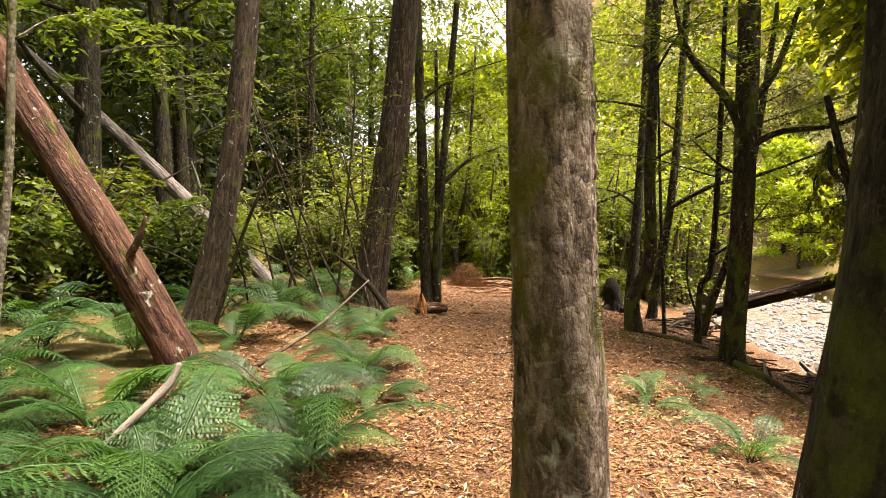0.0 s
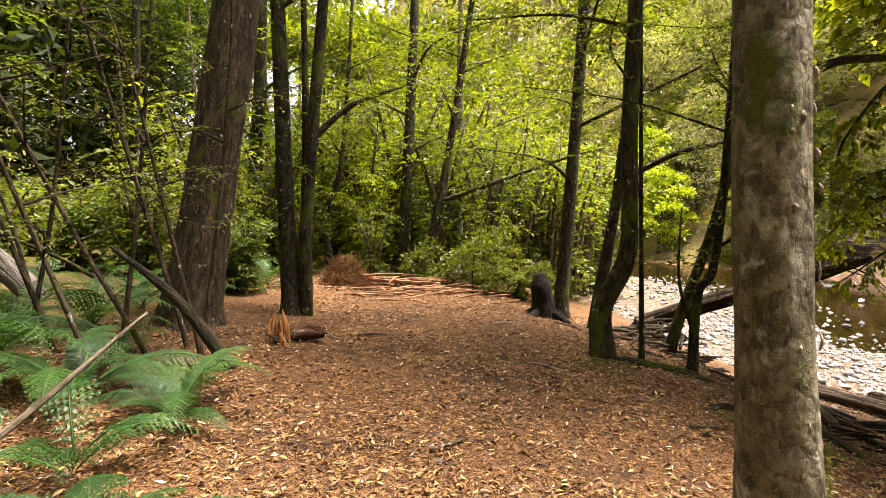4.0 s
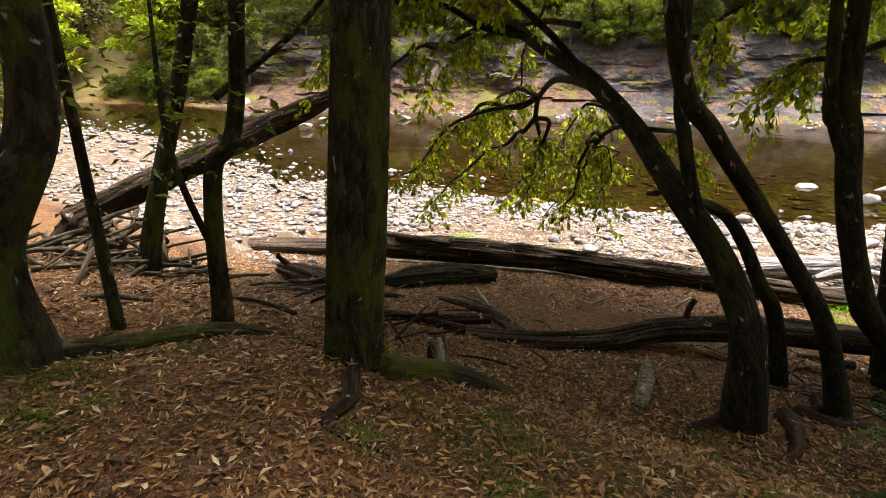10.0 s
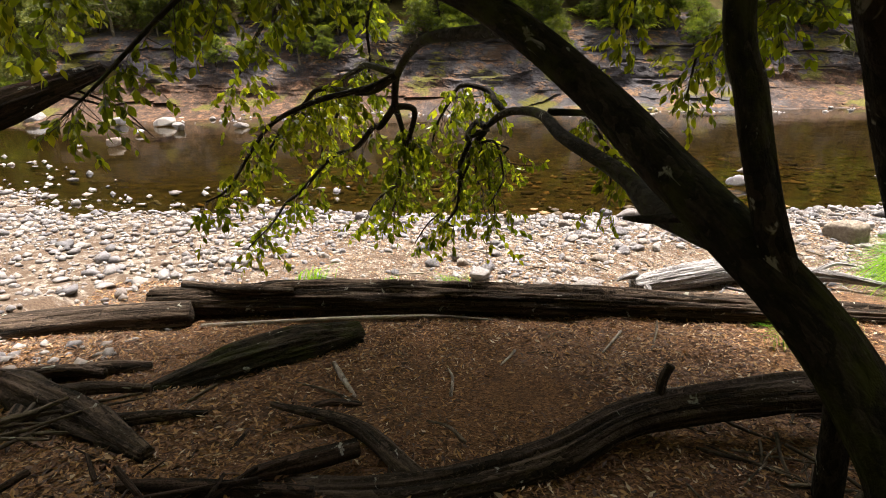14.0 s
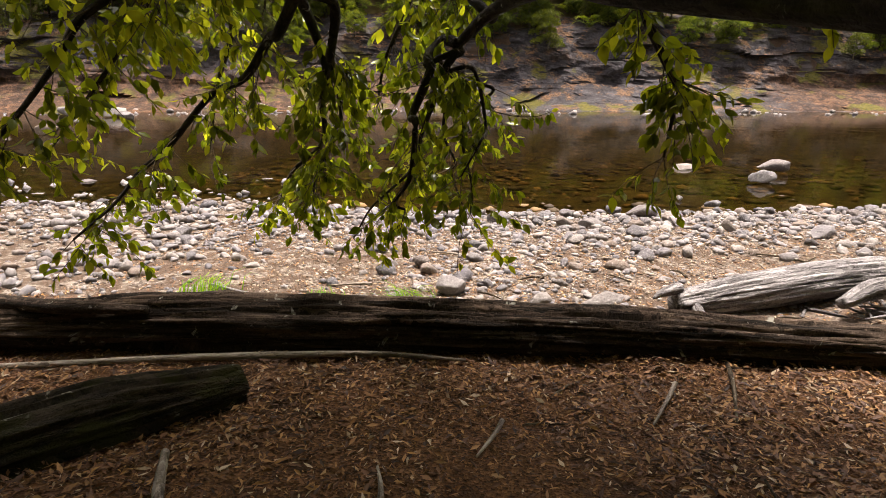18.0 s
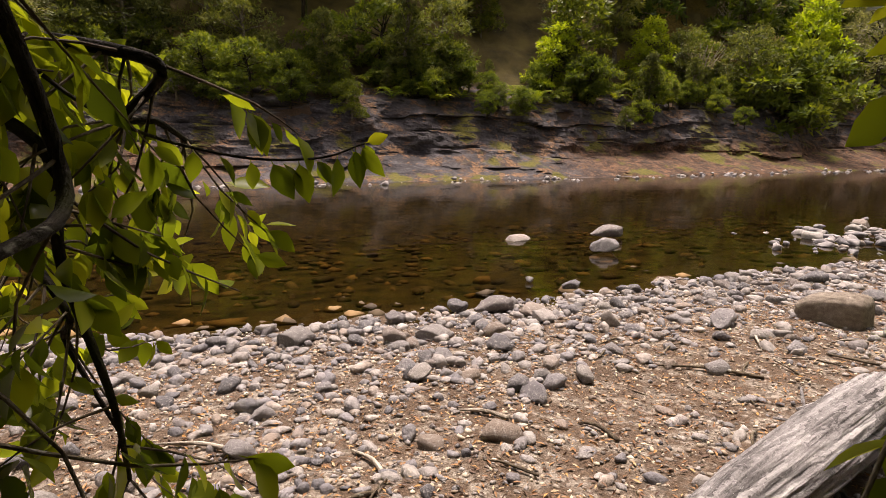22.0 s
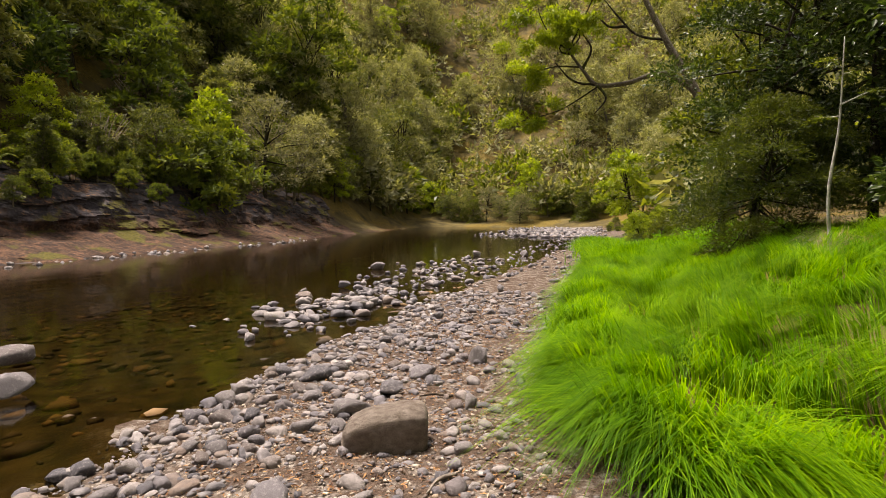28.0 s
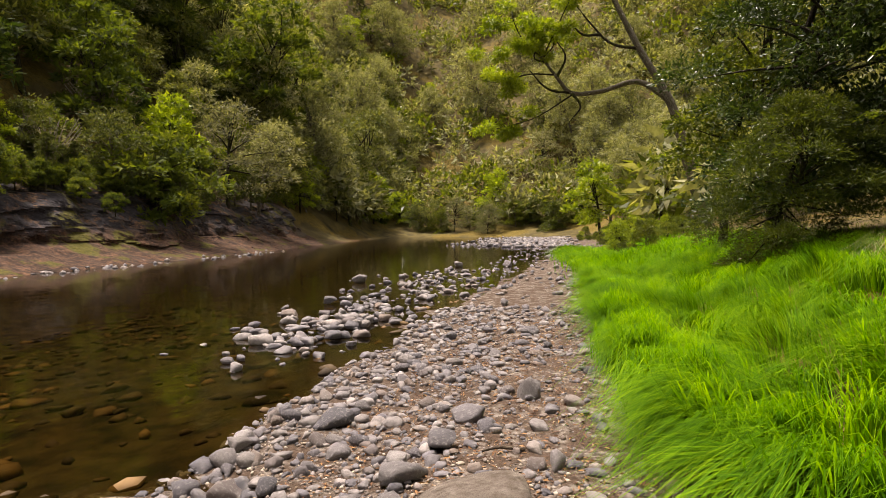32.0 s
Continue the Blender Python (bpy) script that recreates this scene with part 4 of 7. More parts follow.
def lobed(name, label, seed, h, w, lobes, n, L, W, leaf, at, group="", r=0.1, bark=None, category="tree", skirt=0.25, droop=0.2, drift=0.6, fine=False):
    """A tree or bush whose crown is made of many uneven leafy lobes on limbs."""
    rng = rng_of(seed)
    root = empty(name, at, label, category, group)
    sway = rng.normal(0, 0.12 * h, 2)
    top = np.array([sway[0], sway[1], h * 0.85])
    mid = np.array([sway[0] * 0.2, sway[1] * 0.2, h * 0.4])
    pieces = [tube([(0, 0, -0.3), mid, top], [r, r * 0.75, r * 0.25], 7, 9, seed, 0.12)]
    P, D = [], []
    for k in range(lobes):
        f = (k + 0.5) / lobes
        z = h * (skirt + (1.0 - skirt) * f)
        wid = w * math.sin(math.pi * min(0.96, 0.22 + 0.74 * f)) ** 0.8
        a = k * SIXTY + rng.uniform(-0.5, 0.5)
        rad = wid * rng.uniform(0.35, 0.95)
        c = np.array([math.cos(a) * rad + sway[0] * f, math.sin(a) * rad + sway[1] * f, z])
        q = mid * (1 - f) + top * f
        pieces.append(tube([q * [1, 1, 0.8], (q + c) / 2 + [0, 0, -0.05 * h], c], [r * 0.35, r * 0.25, r * 0.06], 4, 5, seed + k, 0.1))
        m = n // lobes
        lr = w * rng.uniform(0.24, 0.5)
        v = unit(rng.normal(0, 1, (m, 3)))
        v[:, 2] = np.where(v[:, 2] < -0.3, -v[:, 2] * 0.5, v[:, 2])
        s = rng.uniform(0.35, 1.0, m) ** 0.5
        ragged = 1 + 0.45 * fbm(v[:, 0] * 2.3 + k, v[:, 1] * 2.3 + v[:, 2] * 1.7, seed, 3)
        P.append(c + v * (s * ragged)[:, None] * lr * np.array([1, 1, 0.7]))
        d = v + rng.normal(0, drift, (m, 3))
        d[:, 2] -= droop
        D.append(d)
    wood("trunk", pieces, bark or BARK_DARK, root)
    P, D = np.concatenate(P), np.concatenate(D)
    ll = L * rng.uniform(0.6, 1.3, len(P))
    if fine:
        V, F = leaves(P, D, rng.normal(0, 1, (len(P), 3)) + [0, 0, 0.8], ll * 0.85, ll * W * 0.85)
    else:
        V, F = scrap_leaves(P, D, rng.normal(0, 1, (len(P), 3)) + [0, 0, 0.5], ll, ll * W * 1.3)
    part("crown", mesh_of("crown", V, F, leaf, fine), root)
    return root


def understory():
    rng = rng_of(5)
    kinds = [shrub_kind("forest_shrub", "leafy green understory shrub", 60 + k, [2.2, 3.2, 1.5][k], [1.1, 1.4, 1.0][k], 190, 8, 0.13, 0.5, [LEAF_FOREST, LEAF_BRIGHT, LEAF_DARK][k], group="forest shrubs", at=(*p, gz(*p)), category="shrub") for k, p in enumerate(((-6.5, 9.5), (0.9, 20.5), (-5.0, 7.8)))]
    spots = [(2.2, 21, 1), (-0.6, 21.5, 1), (3.6, 22.5, 1), (1.2, 23.5, 1), (-2.0, 22.5, 1), (5.0, 21.5, 1), (0.2, 18.7, 1), (-3.6, 14.5, 0), (-4.4, 16.5, 2), (-7.5, 12.0, 2), (-8.5, 9.0, 2), (-6.0, 5.5, 2), (-7.4, 7.0, 0), (-9.5, 6.0, 2), (-10.5, 11.0, 2), (-5.8, 13.8, 0), (-1.7, 12.4, 2), (-2.6, 20.4, 1), (4.9, 18.6, 1), (6.4, 20.4, 1), (-5.2, 3.2, 2), (-6.5, 1.8, 2)]
    for k in range(46):
        x, y = rng.uniform(-15, -4.2), rng.uniform(1, 26)
        spots.append((x, y, int(rng.choice([0, 2, 2, 2]))))
    for k in range(16):
        spots.append((rng.uniform(-4, 8), rng.uniform(23, 34), 1))
    for x, y, k in spots:
        c = copy_thing(kinds[k], pose(x, y, gz(x, y), 0, 0, rng.uniform(0, 360)))
        s = rng.uniform(0.8, 1.35)
        c.scale = (s, s, s)
    for x, y, s in ((-1.6, 17.2, 1.2), (-0.3, 18.4, 1.4), (0.7, 17.9, 1.2), (2.6, 18.0, 1.3), (3.4, 17.2, 1.1), (4.4, 17.6, 1.3), (5.6, 18.4, 1.4), (1.6, 19.6, 1.6), (-1.5, 19.8, 1.6), (3.0, 20.2, 1.6), (6.8, 19.6, 1.5), (8.0, 21.5, 1.7), (6.0, 22.8, 1.8), (9.6, 23.5, 1.8), (0.0, 22.6, 1.9), (4.6, 24.0, 2.0), (2.0, 25.0, 2.0), (-3.0, 16.0, 1.1), (-0.9, 16.0, 0.6), (0.6, 16.0, 0.55), (2.2, 16.9, 0.7), (3.2, 16.0, 0.6), (-2.2, 15.2, 0.6)):
        c = copy_thing(kinds[1], pose(x, y, gz(x, y), 0, 0, rng.uniform(0, 360)))
        c.scale = (s, s, s)
    for x, y, h, w, k in ((0.3, 17.4, 2.6, 1.0, 190), (1.0, 18.6, 3.4, 1.2, 191), (-0.8, 18.2, 3.0, 1.1, 192)):
        shrub_kind("lime_shrub", "bright lime-green feathery shrub at the end of the path", k, h, w, 420, 10, 0.1, 0.4, LEAF_LIME, at=(x, y, gz(x, y)), droop=0.45, stems=12)
    # bushes added to darken this side, shade put into their leaf colour
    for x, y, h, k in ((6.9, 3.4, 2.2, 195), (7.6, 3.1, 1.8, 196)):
        shrub_kind("bank_bush", "leafy bush added behind the leaning tree, leaf colour darkened for shade", k, h, 0.9, 260, 9, 0.09, 0.5, LEAF_SHADE, at=(x, y, gz(x, y)), stems=11)
    for x, y, k in ((2.75, 14.6, 193), (3.3, 14.2, 194)):
        shrub_kind("low_bush", "low green leafy bush beside the path's end", k, 0.75, 0.7, 160, 8, 0.07, 0.5, LEAF_FOREST, at=(x, y, gz(x, y)), stems=9)
    # thin bare saplings that lean over the ferns
    for k, (x, y, tx, ty, h) in enumerate(((-1.5, 8.6, -2.3, 8.3, 3.6), (-1.45, 8.9, -1.1, 8.7, 3.2), (-1.7, 8.2, -2.9, 8.0, 3.0), (-2.1, 8.8, -1.7, 8.6, 3.8), (-1.35, 8.4, -1.75, 8.2, 2.4), (-2.5, 8.5, -3.4, 8.3, 3.4), (-3.0, 9.2, -2.5, 9.0, 3.6), (-1.9, 7.7, -2.6, 7.4, 2.6))):
        tree("sapling", "thin bare twiggy sapling beside a large tree", [(x, y, gz(x, y)), (x * 0.55 + tx * 0.45, y, h * 0.45), (tx, ty, h), (tx * 1.1, ty, h * 1.25)], [0.022, 0.018, 0.012, 0.005], 7, 0.8, h * 1.1, 0.8, 350 + k, BARK_UMBER, LEAF_OLIVE, 0.045, 7, 6, 7, 18, tall=False)
    # thick leafage deep in the wood
    n = 120000
    x = np.concatenate([rng.uniform(-26, -8.0, n * 2 // 3), rng.uniform(-16, 16, n - n * 2 // 3)])
    y = np.concatenate([rng.uniform(-6, 44, n * 2 // 3), rng.uniform(33, 48, n - n * 2 // 3)])
    z = ground(x, y) + rng.uniform(0, 1, n) ** 0.8 * 15
    keep = fbm(x * 0.35 + z * 0.2, y * 0.35 - z * 0.15, 66, 3) > np.where(x < -7.9, -0.3, -0.12)
    P = np.stack([x, y, z], -1)[keep]
    m = len(P)
    V, F = scrap_leaves(P, rng.normal(0, 1, (m, 3)), rng.normal(0, 1, (m, 3)) + [0, 0, 0.6], rng.uniform(0.3, 0.6, m), rng.uniform(0.15, 0.28, m))
    # light and shade painted by leaf colour: bright at the open end, dark elsewhere
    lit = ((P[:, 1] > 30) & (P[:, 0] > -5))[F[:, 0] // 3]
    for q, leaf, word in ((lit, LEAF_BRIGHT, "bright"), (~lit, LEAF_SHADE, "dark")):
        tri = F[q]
        tagged(part("deep_foliage", mesh_of("deep_foliage", V[tri.ravel()], np.arange(tri.size).reshape(-1, 3), leaf, False)), word + " green foliage deep in the forest, coloured for the light it gets", "foliage", kind="stuff")


understory()


# ---- ferns ----
def frond(L, seed, arch=0.55, n=26, cuts=9, leaf=None):
    """A lacy frond that rises along x and arches over: rachis, side ribs and small leaflets."""
    rng = rng_of(seed)
    s = np.linspace(0, 1, 20)
    line = np.stack([L * s * (1 - 0.1 * s), 0.05 * L * np.sin(2.5 * s + seed), L * arch * (1.9 * s - 1.95 * s ** 2.1)], -1)
    P, D, U, ll, ww = [], [], [], [], []
    for k in range(n):
        t = 0.12 + 0.87 * k / n
        p = np.array([np.interp(t, s, line[:, c]) for c in range(3)])
        q = np.array([np.interp(min(t + 0.03, 1), s, line[:, c]) for c in range(3)])
        fwd = unit(q - p)
        ln = L * 0.24 * (1 - t) ** 0.65 * min(1.0, 0.45 + 2.2 * (t - 0.1)) + 0.012
        for sg in (-1, 1):
            d = unit(np.array([0, sg, 0]) + fwd * 0.5 + np.array([0, 0, -0.15]) + rng.normal(0, 0.07, 3))
            for c in range(cuts):
                f = (c + 0.4) / cuts
                mid = p + d * ln * f + np.array([0, 0, -0.22 * ln * f * f])
                for s2 in (-1, 1):
                    P.append(mid)
                    D.append(fwd * s2 + d * 0.55 + rng.normal(0, 0.08, 3))
                    U.append(np.array([0, 0, 1.0]) + rng.normal(0, 0.12, 3))
                    ll.append(ln * 0.27 * (1 - f) ** 0.7 + 0.006 * L)
                    ww.append(ln / cuts * 0.8)
            P.append(p + d * ln * 0.3)
            D.append(d + np.array([0, 0, -0.2]))
            U.append(np.array([0, 0, 1.0]))
            ll.append(ln * 0.78)
            ww.append(ln * 0.07)
    V, F = scrap_leaves(np.array(P), np.array(D), np.array(U), np.array(ll), np.array(ww))
    tb = tube(line[::3], [0.006 * L + 0.002, 0.002], 4, 8, seed)
    quads = tb[1]
    tris = np.vstack([quads[:, [0, 1, 2]], quads[:, [0, 2, 3]]])
    return mesh_of("frond", np.vstack([V, tb[0]]), np.vstack([F, tris + len(V)]), leaf or FERN)


FRONDS = [frond(1.0, 300 + k, a) for k, a in enumerate((0.42, 0.52, 0.32, 0.62))]
DISTANT = [frond(1.0, 320 + k, a, 13, 2, FERN_GOLD) for k, a in enumerate((0.5, 0.62, 0.38, 0.72))]
PLAIN = [frond(1.0, 310 + k, a, 18, 4) for k, a in enumerate((0.5, 0.62, 0.38, 0.72))]


def fern(x, y, size, n, seed, label="green fern with arching feathery fronds on the forest floor", z=None, near=False):
    rng = rng_of(seed)
    root = empty("fern", (x, y, (gz(x, y) if z is None else z) - 0.02), label, "fern", "ferns")
    for k in range(n):
        f = part("frond", (FRONDS if near else DISTANT if x > 20 else PLAIN)[int(rng.integers(0, 4))], root)
        s = size * rng.uniform(0.7, 1.15)
        f.matrix_basis = pose(0, 0, 0.02, rng.uniform(-14, 14), rng.uniform(-26, 6), k * 360 / n + rng.uniform(-20, 20)) @ Matrix.Diagonal((s, s, s, 1))
    return root


def ferns():
    for i, (x, y, s, n) in enumerate(((-1.15, 1.75, 0.85, 10), (-1.55, 2.6, 0.9, 9), (-0.95, 3.1, 0.8, 9), (-2.2, 1.9, 0.9, 9), (-2.3, 3.4, 0.95, 9), (-1.5, 4.2, 0.8, 8), (-1.05, 5.4, 0.65, 8), (-0.75, 4.6, 0.55, 6), (-3.2, 3.4, 0.9, 8), (-3.4, 5.6, 0.9, 8), (-2.6, 6.2, 0.8, 8), (-1.9, 7.4, 0.75, 8), (-1.2, 7.0, 0.6, 7), (-1.75, 1.25, 0.8, 9), (-1.3, 2.2, 0.7, 8))):
        fern(x, y, s * 1.25, n + 1, 400 + i, near=True)
    for i, (x, y, s, n) in enumerate(((-4.2, 8.4, 0.9, 8), (-3.0, 8.8, 0.8, 8), (-3.6, 10.4, 0.8, 8), (-2.5, 10.6, 0.8, 8), (-5.4, 9.8, 0.9, 8), (-5.0, 6.4, 0.9, 8), (-2.2, 12.6, 0.8, 8), (-1.4, 13.4, 0.8, 8), (-3.2, 13.0, 0.8, 8), (-1.8, 15.6, 0.8, 8), (1.9, 3.9, 0.62, 7), (1.55, 4.9, 0.55, 7), (2.1, 5.4, 0.5, 6), (4.6, 4.9, 0.8, 6), (4.9, 4.3, 0.7, 6), (-2.0, 0.6, 0.9, 8), (-1.6, -0.3, 0.8, 8), (-2.6, 7.6, 0.9, 8), (-3.3, 7.4, 0.9, 8), (-2.0, 8.2, 0.7, 7), (-2.6, 9.4, 0.9, 8), (-4.4, 7.4, 0.9, 8), (-2.9, 11.6, 0.8, 8), (-4.3, 12.2, 0.9, 8), (-1.9, 11.4, 0.6, 6), (-3.9, 5.0, 0.9, 8), (-4.6, 4.2, 0.9, 8), (-1.5, 6.3, 0.7, 7))):
        fern(x, y, s, n, 440 + i)
    for i, (x, y, s, n) in enumerate(((3.95, 4.95, 0.75, 7), (4.7, 4.5, 0.7, 7))):
        fern(x, y, s, n, 480 + i, "bright green fern under the leaning tree", near=True)


ferns()


# ---- the many-stemmed tree that leans over the creek ----
def clear_way(p):
    """Whether a place lies in the gap in the foliage where the way goes through."""
    mid = float(np.interp(p[0], [5.0, 7.93, 8.36, 8.66, 8.98, 9.4], [7.1, 7.01, 6.99, 6.87, 6.6, 6.3]))
    return abs(p[1] - mid) < 0.34 and -0.6 < p[2] < 0.2


WAY = spline([(5.3, 7.1, 0.12), (6.6, 7.17, -0.03), (7.93, 7.01, -0.17), (8.36, 6.99, -0.18), (8.66, 6.87, -0.18), (8.98, 6.6, -0.2), (9.4, 6.3, -0.25)], 60)


def hanging(rng, root, lines, per_line, L, n_leaf, mat, reach, at):
    """Thin twigs and broad drooping leaves along hanging branches."""
    P, D, U, tw = [], [], [], []
    for li, pts in enumerate(lines):
        ln = spline(pts, 40)
        for k in range(per_line * 2 // 5 if pts[0][0] + at[0] > 8.65 else per_line):
            i = int(rng.integers(9, 40))
            o = ln[i]
            a = rng.uniform(0, 6.28)
            d = unit(np.array([math.cos(a), math.sin(a), rng.uniform(-1.3, 0.1)]))
            r = reach * rng.uniform(0.4, 1.2) * (0.4 if clear_way(o + at) else 1.0)
            end = o + d * r + np.array([0, 0, -0.3 * r])
            if clear_way(end + at) and rng.random() < 0.8 or min(np.linalg.norm(end + at - q) for q in WAY) < 0.4:
                continue
            tw.append(tube([o, (o + end) / 2 + rng.normal(0, 0.02, 3), end], [0.0035, 0.0015], 4, 5, li + k))
            for j in range(n_leaf):
                s = rng.uniform(0.35, 1.0)
                P.append(o + (end - o) * s)
                D.append(d * 0.5 + np.array([0, 0, -0.75]) + rng.normal(0, 0.5, 3))
                U.append(rng.normal(0, 1, 3) + np.array([0, 0, 0.6]))
    P, D, U = np.array(P), np.array(D), np.array(U)
    gap = np.min(np.linalg.norm((P + at)[:, None, :] - WAY[None], axis=2), axis=1)
    P, D, U = P[gap > 0.36], D[gap > 0.36], U[gap > 0.36]
    ll = L * rng.uniform(0.6, 1.25, len(P))
    V, F = fine_leaves(P, D, U, ll, ll * rng.uniform(0.4, 0.58, len(P)), rng.uniform(0.0, 0.35, len(P)))
    tagged(wood("twig_spray", tw, TWIG, root), "", "", "", "stuff")
    part("foliage", mesh_of("foliage", V, F, mat), root, "green drooping leaves, some lit through")


def creek_tree():
    rng = rng_of(91)
    bx, by = 4.9, 5.8
    bz = gz(bx, by)
    root = empty("leaning_tree", (bx, by, bz), "many-stemmed mossy tree leaning over the creek bank with drooping leaves", "tree")
    o = np.array([bx, by, bz])

    def stem(name, pts, rad, sides=18, rings=40, seed=1):
        wood(name, [tube(np.array(pts) - o, rad, sides, rings, seed, 0.1, 0.06)], BARK_CREEK, root)

    stem("stem", [(4.8, 5.86, gz(4.8, 5.86) - 0.12), (4.79, 5.92, -0.5), (4.84, 5.98, -0.26), (4.94, 6.16, 0.06), (5.07, 6.37, 0.3), (5.32, 6.58, 0.5), (5.6, 6.82, 0.74), (5.92, 7.25, 1.06), (6.44, 7.86, 1.34), (7.3, 8.5, 1.75)], [0.15, 0.105, 0.092, 0.086, 0.082, 0.078, 0.075, 0.066, 0.052, 0.028], 24, 80, 1)
    stem("stem", [(5.5, 5.18, gz(5.5, 5.18) - 0.1), (5.32, 5.36, -0.7), (5.27, 5.5, -0.36), (5.19, 5.75, 0.02), (4.97, 6.02, 0.42), (4.68, 6.3, 0.82), (4.42, 6.52, 1.25), (4.15, 6.8, 3.0)], [0.09, 0.066, 0.06, 0.056, 0.054, 0.052, 0.05, 0.035], 20, 60, 2)
    stem("stem", [(5.0, 6.28, 0.2), (5.01, 6.37, 0.45), (5.03, 6.45, 0.75), (5.05, 6.52, 1.15), (5.0, 6.6, 3.0)], [0.05, 0.044, 0.041, 0.038, 0.025], 16, 34, 3)
    stem("stem", [(5.95, 5.5, gz(5.95, 5.5) - 0.1), (5.72, 5.68, -0.6), (5.59, 5.84, -0.3), (5.56, 6.0, 0.0), (5.48, 6.16, 0.2), (5.15, 6.38, 0.32)], [0.07, 0.056, 0.05, 0.046, 0.042, 0.036], 14, 36, 4)
    stem("stem", [(6.45, 4.65, gz(6.45, 4.65) - 0.1), (6.2, 4.84, -0.88), (5.85, 5.12, -0.5), (5.86, 5.27, -0.1), (5.95, 5.37, 0.3), (6.04, 5.43, 0.7), (6.1, 5.5, 1.1), (6.2, 5.6, 2.8)], [0.13, 0.1, 0.09, 0.08, 0.08, 0.08, 0.075, 0.05], 18, 50, 5)
    stem("stem", [(5.99, 5.42, 0.52), (5.98, 5.53, 0.76), (6.02, 5.6, 1.0), (6.0, 5.8, 2.6)], [0.05, 0.05, 0.045, 0.03], 14, 30, 6)
    stem("stem", [(6.8, 4.6, gz(6.8, 4.6) - 0.1), (6.72, 4.85, 0.2), (6.72, 4.95, 1.0), (6.7, 5.0, 3.2)], [0.11, 0.085, 0.08, 0.05], 16, 40, 7)
    arch = [(5.85, 7.12, 0.98), (6.4, 7.3, 0.97), (7.3, 7.8, 0.95), (8.0, 8.15, 0.72), (8.25, 8.25, 0.45)]
    low = [(5.1, 6.4, 0.33), (5.5, 6.46, 0.27), (6.0, 6.49, 0.2), (6.55, 6.55, 0.23), (7.3, 6.85, 0.33), (7.9, 7.02, 0.42), (8.5, 7.3, 0.37), (8.72, 7.5, 0.22)]
    stem("branch", arch, [0.045, 0.042, 0.036, 0.03, 0.03], 12, 30, 8)
    stem("branch", low, [0.065, 0.06, 0.06, 0.05, 0.045, 0.04, 0.034, 0.026], 14, 40, 9)
    stem("broken_twig", [(5.2, 6.48, 0.38), (5.42, 6.6, 0.3), (5.6, 6.66, 0.25)], [0.022, 0.018, 0.008], 8, 12, 10)
